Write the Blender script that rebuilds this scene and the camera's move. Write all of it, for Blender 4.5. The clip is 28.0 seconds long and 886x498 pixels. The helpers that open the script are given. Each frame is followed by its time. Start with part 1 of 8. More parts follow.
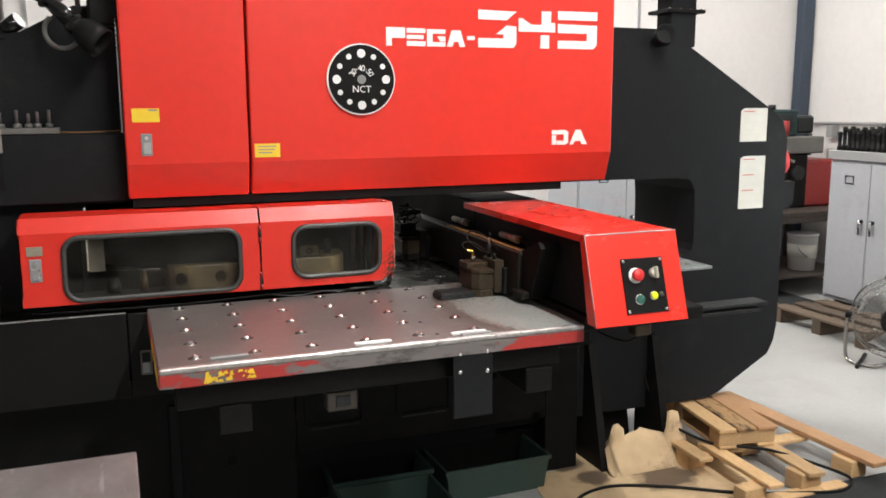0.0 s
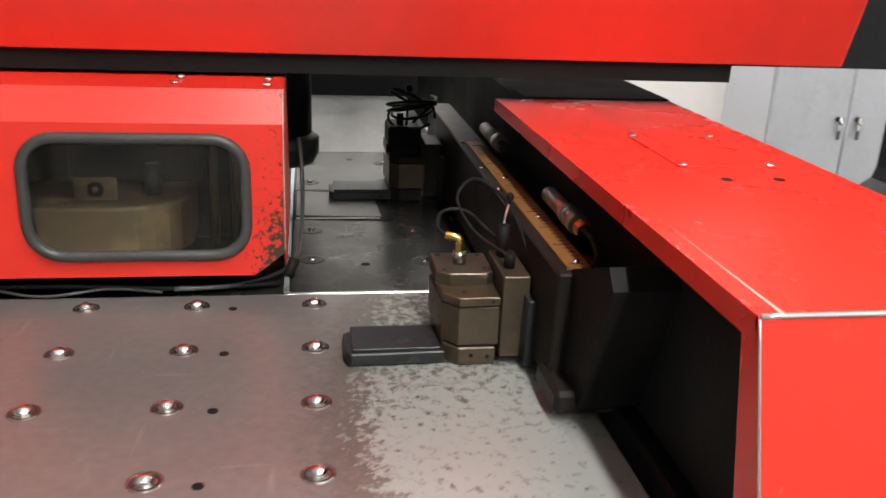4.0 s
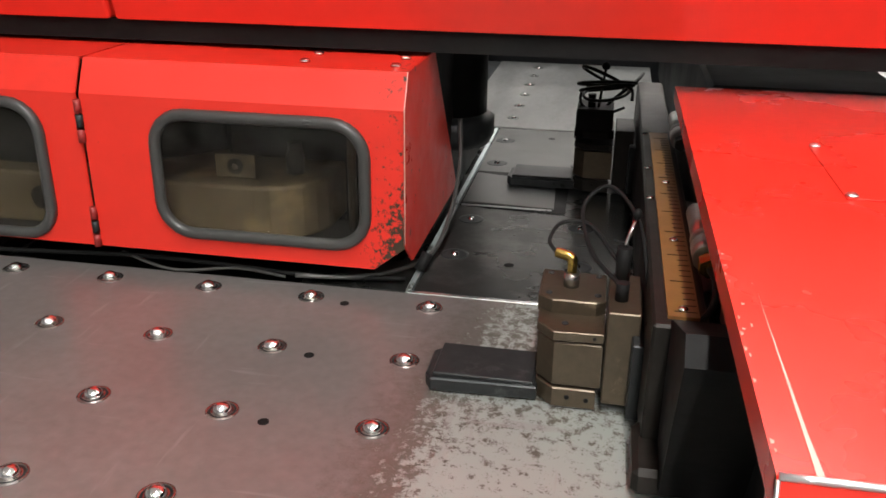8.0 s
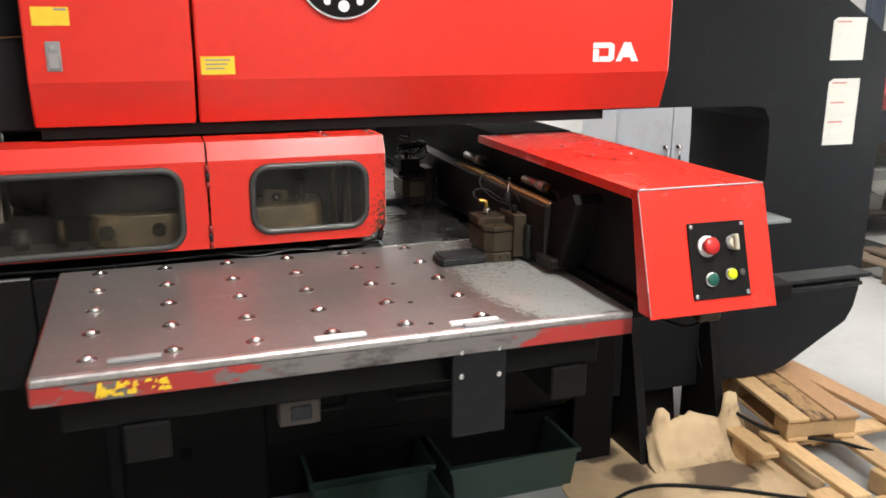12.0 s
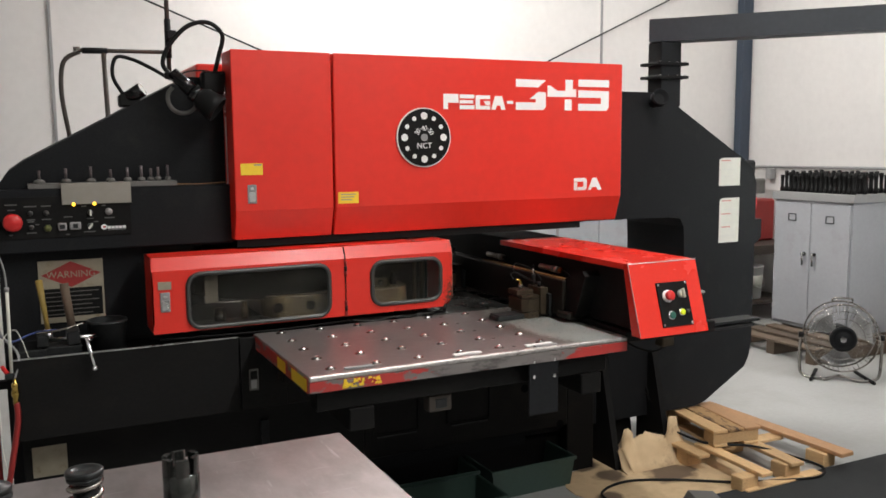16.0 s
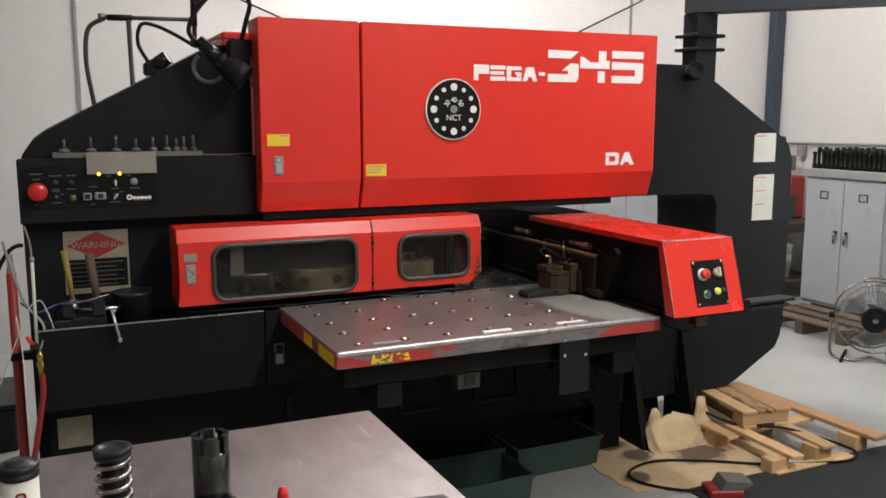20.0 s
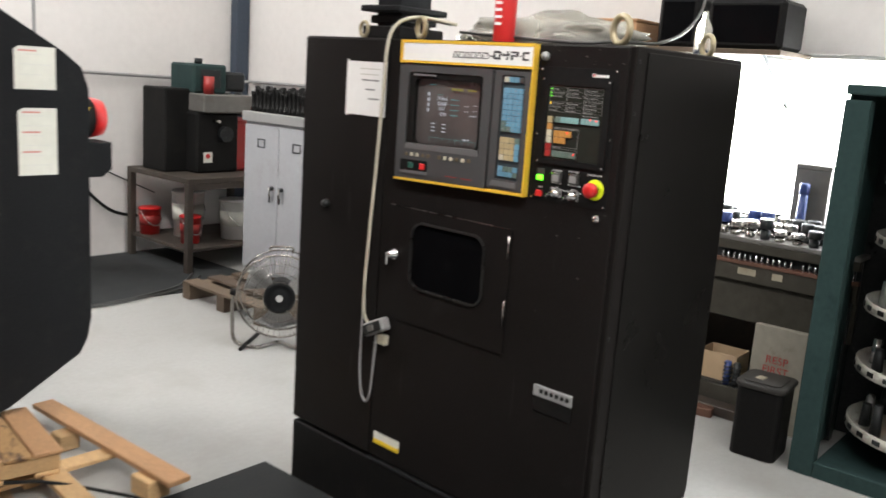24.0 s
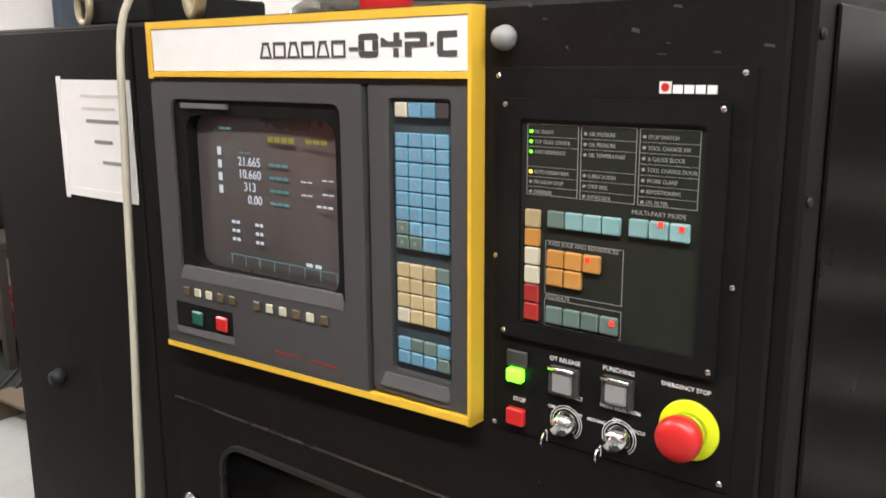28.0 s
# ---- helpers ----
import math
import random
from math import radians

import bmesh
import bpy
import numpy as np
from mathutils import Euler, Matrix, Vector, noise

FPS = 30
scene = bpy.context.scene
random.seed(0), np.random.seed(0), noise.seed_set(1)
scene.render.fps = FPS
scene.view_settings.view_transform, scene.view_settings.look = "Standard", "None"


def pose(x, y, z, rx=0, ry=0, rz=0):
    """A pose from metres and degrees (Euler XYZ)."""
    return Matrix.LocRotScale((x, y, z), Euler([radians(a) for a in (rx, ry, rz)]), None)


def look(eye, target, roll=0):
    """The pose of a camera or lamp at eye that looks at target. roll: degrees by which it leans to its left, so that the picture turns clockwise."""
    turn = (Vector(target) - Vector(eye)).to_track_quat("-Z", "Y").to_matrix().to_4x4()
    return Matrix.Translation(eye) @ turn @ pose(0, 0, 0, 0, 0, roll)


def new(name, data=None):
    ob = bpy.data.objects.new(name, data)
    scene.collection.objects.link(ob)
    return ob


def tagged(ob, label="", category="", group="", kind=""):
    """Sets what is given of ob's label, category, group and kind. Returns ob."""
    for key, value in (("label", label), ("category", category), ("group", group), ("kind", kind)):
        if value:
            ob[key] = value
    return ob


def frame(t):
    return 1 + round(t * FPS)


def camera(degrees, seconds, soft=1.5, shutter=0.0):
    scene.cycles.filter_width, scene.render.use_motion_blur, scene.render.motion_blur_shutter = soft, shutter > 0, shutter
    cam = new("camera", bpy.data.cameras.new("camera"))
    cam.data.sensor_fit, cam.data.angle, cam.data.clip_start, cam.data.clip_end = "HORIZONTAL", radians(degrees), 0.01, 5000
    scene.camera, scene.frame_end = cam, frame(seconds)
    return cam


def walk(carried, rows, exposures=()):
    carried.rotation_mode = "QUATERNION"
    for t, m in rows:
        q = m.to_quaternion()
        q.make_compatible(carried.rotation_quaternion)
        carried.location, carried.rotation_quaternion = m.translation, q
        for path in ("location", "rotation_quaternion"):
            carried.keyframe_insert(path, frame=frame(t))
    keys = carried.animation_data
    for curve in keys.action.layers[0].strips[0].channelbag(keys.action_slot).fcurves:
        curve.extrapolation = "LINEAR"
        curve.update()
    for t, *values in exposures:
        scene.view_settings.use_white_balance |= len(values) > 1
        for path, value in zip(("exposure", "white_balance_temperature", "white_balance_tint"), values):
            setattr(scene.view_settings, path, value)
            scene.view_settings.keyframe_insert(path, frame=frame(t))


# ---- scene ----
cam = camera(54.3, 28.0, soft=1.65, shutter=0.5)
PATH = [
    (0, (-0.174, -2.477, 1.594), (0.526, -0.633, 1.261), -0.3),
    (0.5, (-0.072, -2.294, 1.588), (0.594, -0.441, 1.237), -0.7),
    (1, (0.091, -2.049, 1.574), (0.691, -0.179, 1.196), 0.2),
    (1.5, (0.210, -1.815, 1.565), (0.759, 0.065, 1.158), 0.2),
    (2, (0.253, -1.518, 1.568), (0.817, 0.344, 1.106), 0.1),
    (2.5, (0.351, -1.309, 1.541), (0.901, 0.540, 1.011), 0.1),
    (4.5, (0.966, -0.653, 1.438), (1.026, 1.219, 0.736), 3.0),
    (5, (1.073, -0.600, 1.446), (0.813, 1.239, 0.703), 1.8),
    (5.5, (1.079, -0.592, 1.450), (0.720, 1.228, 0.704), 0.9),
    (6, (1.082, -0.586, 1.457), (0.693, 1.226, 0.705), 0.3),
    (6.5, (1.072, -0.583, 1.463), (0.690, 1.227, 0.702), 0.1),
    (7, (1.069, -0.582, 1.466), (0.693, 1.226, 0.699), 0.2),
    (7.5, (1.053, -0.585, 1.464), (0.690, 1.225, 0.696), 0.3),
    (8, (1.039, -0.600, 1.463), (0.692, 1.216, 0.700), 0.6),
    (8.5, (1.011, -0.632, 1.465), (0.734, 1.203, 0.719), 0.8),
    (9, (0.909, -0.684, 1.472), (0.862, 1.179, 0.746), 0.5),
    (9.5, (0.811, -0.792, 1.482), (0.989, 1.083, 0.807), 0.9),
    (10, (0.684, -1.018, 1.476), (0.984, 0.864, 0.871), 0.1),
    (10.5, (0.572, -1.220, 1.495), (0.961, 0.658, 0.926), -0.8),
    (11, (0.415, -1.428, 1.502), (0.961, 0.418, 0.960), -0.0),
    (11.5, (0.297, -1.622, 1.544), (0.885, 0.213, 1.010), 0.3),
    (13.5, (-0.466, -2.442, 1.574), (0.320, -0.641, 1.197), -0.8),
    (14, (-0.668, -2.620, 1.620), (0.138, -0.817, 1.306), -0.9),
    (14.5, (-0.859, -2.768, 1.642), (-0.033, -0.965, 1.380), -0.8),
    (15, (-0.884, -2.810, 1.657), (-0.042, -1.012, 1.420), -0.4),
    (15.5, (-0.884, -2.820, 1.656), (-0.031, -1.027, 1.421), -0.5),
    (16, (-0.879, -2.803, 1.651), (-0.014, -1.016, 1.410), -0.5),
    (16.5, (-0.880, -2.797, 1.654), (-0.017, -1.010, 1.405), -0.5),
    (17, (-0.886, -2.789, 1.642), (-0.038, -0.995, 1.393), -0.6),
    (17.5, (-0.887, -2.782, 1.651), (-0.047, -0.985, 1.390), -0.5),
    (18, (-0.891, -2.769, 1.647), (-0.055, -0.973, 1.377), -0.5),
    (18.5, (-0.892, -2.768, 1.651), (-0.058, -0.972, 1.371), -0.3),
    (19, (-0.902, -2.749, 1.643), (-0.069, -0.953, 1.363), -0.1),
    (19.5, (-0.900, -2.733, 1.640), (-0.072, -0.935, 1.355), 0.0),
    (20, (-0.884, -2.725, 1.644), (-0.063, -0.926, 1.344), -0.0),
    (20.5, (-0.867, -2.714, 1.641), (-0.048, -0.914, 1.339), -0.4),
    (22.5, (-0.057, -2.462, 1.611), (1.124, -0.881, 1.285), -0.1),
    (23, (0.357, -2.474, 1.577), (1.670, -1.009, 1.219), 0.7),
    (23.5, (0.740, -2.495, 1.540), (2.149, -1.123, 1.175), 2.8),
    (24, (1.151, -2.418, 1.561), (2.652, -1.156, 1.169), 4.0),
    (24.5, (1.517, -2.388, 1.560), (2.942, -1.043, 1.160), 2.9),
    (25, (1.796, -2.285, 1.575), (3.116, -0.834, 1.181), 4.1),
    (25.5, (2.069, -2.047, 1.600), (3.360, -0.569, 1.215), 3.3),
    (26, (2.284, -1.856, 1.605), (3.592, -0.386, 1.245), 0.5),
    (26.5, (2.440, -1.647, 1.622), (3.854, -0.279, 1.265), -0.3),
    (27, (2.446, -1.527, 1.621), (3.977, -0.293, 1.255), -0.7),
    (27.5, (2.437, -1.496, 1.618), (4.019, -0.333, 1.238), -0.6),
    (28, (2.435, -1.492, 1.608), (4.028, -0.355, 1.192), -0.3),
]
walk(cam, [(t, look(eye, target, roll)) for t, eye, target, roll in PATH],
     exposures=((0, 0.56), (2.5, 0.57), (4.5, 0.78), (7.0, 0.70), (9.0, 0.69), (11.0, 0.75), (13.5, 0.78), (14.2, 0.68), (15.2, 0.20), (20.5, 0.12), (22.5, 0.36), (25, 0.42), (27, 0.50), (28, 0.62)))

# ---- world, lights ----
world = bpy.data.worlds.new("sky")
scene.world = world
world.use_nodes = True
sky = world.node_tree.nodes.new("ShaderNodeTexSky")
sky.sky_type = "NISHITA"
sky.sun_disc = False
sky.sun_elevation, sky.sun_rotation = radians(38), radians(70)
world.node_tree.nodes["Background"].inputs["Strength"].default_value = 0.12
world.node_tree.links.new(sky.outputs[0], world.node_tree.nodes["Background"].inputs["Color"])


def area_lamp(name, m, sx, sy, watts, colour=(1, 1, 1)):
    data = bpy.data.lights.new(name, "AREA")
    data.shape, data.size, data.size_y, data.energy, data.color = "RECTANGLE", sx, sy, watts, colour
    ob = new(name, data)
    ob.matrix_world = m
    return ob


# rows of tube lamps under the ceiling, and the daylight of the side window
for lx, ly, watts in ((-1.6, -4.2, 8), (1.35, -4.2, 120), (3.8, -4.2, 48), (-1.6, -1.6, 3), (1.3, -1.6, 98), (3.8, -2.2, 14), (1.75, 2.9, 185), (4.4, 1.8, 50)):
    area_lamp("ceiling_lamp", pose(lx, ly, 4.2), 0.14, 2.4, watts, (1.0, 0.975, 0.94))
area_lamp("window_light", look((5.74, -0.86, 1.36), (0, -0.86, 1.1)), 1.0, 0.7, 45, (0.93, 0.97, 1.0))

# ---- materials ----
def material(name, colour, rough=0.5, metal=0.0, vary=0.12, grain=40.0, bump=0.05, stain=None, stain_at=(0.55, 0.7),
             stain_scale=3.0, rough_vary=0.1, piece=0.0, coat=0.0, stretch=(1, 1, 1)):
    """A surface with fine grain, slow clouds of tone, and stains of their own colour."""
    m = bpy.data.materials.new(name)
    m.use_nodes = True
    nt = m.node_tree
    n, link = nt.nodes, nt.links.new
    shade = n["Principled BSDF"]
    co = n.new("ShaderNodeTexCoord")
    mp = n.new("ShaderNodeMapping")
    mp.inputs["Scale"].default_value = stretch
    link(co.outputs["Object"], mp.inputs["Vector"])
    fine, wide = n.new("ShaderNodeTexNoise"), n.new("ShaderNodeTexNoise")
    fine.inputs["Scale"].default_value, fine.inputs["Detail"].default_value = grain, 6
    wide.inputs["Scale"].default_value, wide.inputs["Detail"].default_value = stain_scale, 5
    wide.inputs["Roughness"].default_value = 0.65
    link(mp.outputs[0], fine.inputs["Vector"])
    link(mp.outputs[0], wide.inputs["Vector"])
    both = n.new("ShaderNodeMath")
    both.operation = "ADD"
    link(fine.outputs["Fac"], both.inputs[0])
    link(wide.outputs["Fac"], both.inputs[1])
    tone = n.new("ShaderNodeMapRange")
    tone.inputs["From Min"].default_value, tone.inputs["From Max"].default_value = 0.6, 1.4
    tone.inputs["To Min"].default_value, tone.inputs["To Max"].default_value = 1 - vary, 1 + vary
    link(both.outputs[0], tone.inputs["Value"])
    mul = n.new("ShaderNodeMix")
    mul.data_type, mul.blend_type = "RGBA", "MULTIPLY"
    mul.inputs["Factor"].default_value = 1
    mul.inputs["A"].default_value = (*colour, 1)
    link(tone.outputs[0], mul.inputs["B"])
    last = mul.outputs["Result"]
    if piece:
        info = n.new("ShaderNodeObjectInfo")
        pr = n.new("ShaderNodeMapRange")
        pr.inputs["To Min"].default_value, pr.inputs["To Max"].default_value = 1 - piece, 1 + piece
        link(info.outputs["Random"], pr.inputs["Value"])
        mul2 = n.new("ShaderNodeMix")
        mul2.data_type, mul2.blend_type = "RGBA", "MULTIPLY"
        mul2.inputs["Factor"].default_value = 1
        link(last, mul2.inputs["A"])
        link(pr.outputs[0], mul2.inputs["B"])
        last = mul2.outputs["Result"]
    if stain:
        ramp = n.new("ShaderNodeMapRange")
        ramp.inputs["From Min"].default_value, ramp.inputs["From Max"].default_value = stain_at
        spot = n.new("ShaderNodeTexNoise")
        spot.inputs["Scale"].default_value, spot.inputs["Detail"].default_value = stain_scale * 2.3, 8
        spot.inputs["Roughness"].default_value = 0.7
        link(mp.outputs[0], spot.inputs["Vector"])
        link(spot.outputs["Fac"], ramp.inputs["Value"])
        mix = n.new("ShaderNodeMix")
        mix.data_type = "RGBA"
        link(ramp.outputs[0], mix.inputs["Factor"])
        link(last, mix.inputs["A"])
        mix.inputs["B"].default_value = (*stain, 1)
        last = mix.outputs["Result"]
    link(last, shade.inputs["Base Color"])
    rr = n.new("ShaderNodeMapRange")
    rr.inputs["From Min"].default_value, rr.inputs["From Max"].default_value = 0.3, 0.7
    rr.inputs["To Min"].default_value, rr.inputs["To Max"].default_value = max(0.02, rough - rough_vary), min(1, rough + rough_vary)
    link(wide.outputs["Fac"], rr.inputs["Value"])
    link(rr.outputs[0], shade.inputs["Roughness"])
    shade.inputs["Metallic"].default_value = metal
    shade.inputs["Coat Weight"].default_value = coat
    if sum(colour) < 0.12:
        shade.inputs["Specular IOR Level"].default_value = 0.09
    if bump:
        b = n.new("ShaderNodeBump")
        b.inputs["Strength"].default_value, b.inputs["Distance"].default_value = bump, 0.004
        link(fine.outputs["Fac"], b.inputs["Height"])
        link(b.outputs[0], shade.inputs["Normal"])
    return m


def glow(name, colour, strength, base=None):
    m = material(name, base or colour, 0.35, vary=0.05, bump=0)
    s = m.node_tree.nodes["Principled BSDF"]
    s.inputs["Emission Color"].default_value = (*colour, 1)
    s.inputs["Emission Strength"].default_value = strength
    return m


def glass(name, colour, rough=0.05, weight=1.0, dust=0.0):
    m = material(name, colour, rough, vary=0.02, bump=0, rough_vary=0.03)
    s = m.node_tree.nodes["Principled BSDF"]
    s.inputs["Transmission Weight"].default_value = weight
    s.inputs["IOR"].default_value = 1.3
    if dust:
        n, link = m.node_tree.nodes, m.node_tree.links.new
        co = n.new("ShaderNodeTexCoord")
        film = n.new("ShaderNodeTexNoise")
        film.inputs["Scale"].default_value, film.inputs["Detail"].default_value = 14, 8
        film.inputs["Roughness"].default_value = 0.7
        link(co.outputs["Object"], film.inputs["Vector"])
        soil = n.new("ShaderNodeMapRange")
        soil.inputs["From Min"].default_value, soil.inputs["From Max"].default_value = 0.42, 0.72
        soil.inputs["To Min"].default_value, soil.inputs["To Max"].default_value = weight, weight - dust
        link(film.outputs["Fac"], soil.inputs["Value"])
        link(soil.outputs[0], s.inputs["Transmission Weight"])
    return m


RED = material("red_enamel", (0.68, 0.029, 0.017), 0.36, vary=0.07, grain=25, bump=0.03, stain_scale=1.2, rough_vary=0.06)
RED_WORN = material("worn_red_enamel", (0.68, 0.029, 0.017), 0.36, vary=0.08, grain=30, bump=0.04, stain=(0.05, 0.045, 0.03),
                    stain_at=(0.64, 0.67), stain_scale=14)
BLACK = material("black_machine_paint", (0.0092, 0.0090, 0.0090), 0.52, vary=0.3, grain=90, bump=0.08, stain=(0.014, 0.0132, 0.012), stain_at=(0.52, 0.70), stain_scale=3.5, stretch=(0.6, 1, 1))
CHAR = material("charcoal_paint", (0.0128, 0.0134, 0.0148), 0.55, vary=0.25, grain=120, bump=0.08, stain=(0.020, 0.0198, 0.0198), stain_at=(0.55, 0.75), stain_scale=2.5)
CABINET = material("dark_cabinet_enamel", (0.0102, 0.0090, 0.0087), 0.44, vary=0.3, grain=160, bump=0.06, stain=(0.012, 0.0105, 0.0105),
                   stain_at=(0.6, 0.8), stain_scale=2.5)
# Darker than the front enamel: the side's dimness is put into its colour.
CABINET_SIDE = material("dimmed_side_enamel", (0.0055, 0.0050, 0.0047), 0.30, vary=0.12, grain=60, bump=0.004, rough_vary=0.04)
STEEL = material("worn_table_steel", (0.15, 0.125, 0.125), 0.36, 0.6, vary=0.22, grain=14, bump=0.03, stain=(0.09, 0.055, 0.055),
                 stain_at=(0.5, 0.75), stain_scale=2.0, rough_vary=0.12)
PALE_STEEL = material("scuffed_pale_steel", (0.36, 0.40, 0.40), 0.42, 0.5, vary=0.15, grain=50, bump=0.05, stain=(0.07, 0.07, 0.06),
                      stain_at=(0.56, 0.62), stain_scale=9, stretch=(1, 0.5, 1))
FAR_STEEL = material("pale_worn_plate", (0.15, 0.152, 0.148), 0.4, 0.6, vary=0.15, grain=30, bump=0.03, stain=(0.10, 0.098, 0.09),
                     stain_at=(0.55, 0.75), stain_scale=4, stretch=(3, 1, 1))
MID_STEEL = material("grey_worn_deck_plate", (0.072, 0.073, 0.070), 0.36, 0.55, vary=0.25, grain=40, bump=0.02, stain=(0.035, 0.034, 0.031),
                     stain_at=(0.55, 0.75), stain_scale=5)
DARK_CARR = material("greasy_carriage_iron", (0.018, 0.016, 0.014), 0.4, 0.2, vary=0.3, grain=60, bump=0.08)
RED_ARM = material("rubbed_red_enamel", (0.68, 0.029, 0.017), 0.27, vary=0.05, grain=90, bump=0.006, stain_scale=2.5, rough_vary=0.03)


def edge_material():
    """Red paint of the table edge: thick at the far end, flaking at the near end, rubbed off in the middle."""
    m = bpy.data.materials.new("flaking_edge_paint")
    m.use_nodes = True
    nt = m.node_tree
    N, L = nt.nodes, nt.links
    b = N["Principled BSDF"]
    co = N.new("ShaderNodeTexCoord")
    sep = N.new("ShaderNodeSeparateXYZ")
    L.new(co.outputs["Object"], sep.inputs[0])
    keep = N.new("ShaderNodeValToRGB")
    keep.color_ramp.interpolation = "EASE"
    el = keep.color_ramp.elements
    el[0].position, el[0].color = 0.0, (0.56, 0.56, 0.56, 1)
    el[1].position, el[1].color = 1.0, (0.66, 0.66, 0.66, 1)
    for p, v in ((0.27, 0.55), (0.42, 0.36), (0.58, 0.29), (0.72, 0.36), (0.82, 0.60)):
        e = el.new(p)
        e.color = (v, v, v, 1)
    span = N.new("ShaderNodeMapRange")
    for k, v in ((1, -0.10), (2, 1.155)):
        span.inputs[k].default_value = v
    L.new(sep.outputs["X"], span.inputs[0])
    L.new(span.outputs[0], keep.inputs[0])
    mp = N.new("ShaderNodeMapping")
    mp.inputs["Scale"].default_value = (1, 1, 2.2)
    L.new(co.outputs["Object"], mp.inputs[0])
    fl = N.new("ShaderNodeTexNoise")
    fl.inputs["Scale"].default_value = 13
    fl.inputs["Detail"].default_value = 6
    fl.inputs["Roughness"].default_value = 0.62
    L.new(mp.outputs[0], fl.inputs["Vector"])
    sub = N.new("ShaderNodeMath")
    sub.operation = "SUBTRACT"
    L.new(keep.outputs[0], sub.inputs[0])
    L.new(fl.outputs["Fac"], sub.inputs[1])
    mask = N.new("ShaderNodeMapRange")
    for k, v in ((1, -0.02), (2, 0.03)):
        mask.inputs[k].default_value = v
    L.new(sub.outputs[0], mask.inputs[0])
    gr = N.new("ShaderNodeTexNoise")
    gr.inputs["Scale"].default_value = 60
    gr.inputs["Detail"].default_value = 5
    bare = N.new("ShaderNodeValToRGB")
    bare.color_ramp.elements[0].position, bare.color_ramp.elements[0].color = 0.36, (0.030, 0.027, 0.025, 1)
    bare.color_ramp.elements[1].position, bare.color_ramp.elements[1].color = 0.52, (0.15, 0.135, 0.13, 1)
    L.new(fl.outputs["Fac"], bare.inputs[0])
    mix = N.new("ShaderNodeMix")
    mix.data_type = "RGBA"
    L.new(mask.outputs[0], mix.inputs[0])
    L.new(bare.outputs[0], mix.inputs[6])
    mix.inputs[7].default_value = (0.36, 0.030, 0.026, 1)
    L.new(mix.outputs[2], b.inputs["Base Color"])
    b.inputs["Roughness"].default_value = 0.45
    L.new(co.outputs["Object"], gr.inputs["Vector"])
    bp = N.new("ShaderNodeBump")
    bp.inputs["Strength"].default_value = 0.25
    bp.inputs["Distance"].default_value = 0.002
    hs = N.new("ShaderNodeMath")
    hs.operation = "ADD"
    L.new(mask.outputs[0], hs.inputs[0])
    L.new(gr.outputs["Fac"], hs.inputs[1])
    L.new(hs.outputs[0], bp.inputs["Height"])
    L.new(bp.outputs[0], b.inputs["Normal"])
    return m


EDGE_PAINT = edge_material()


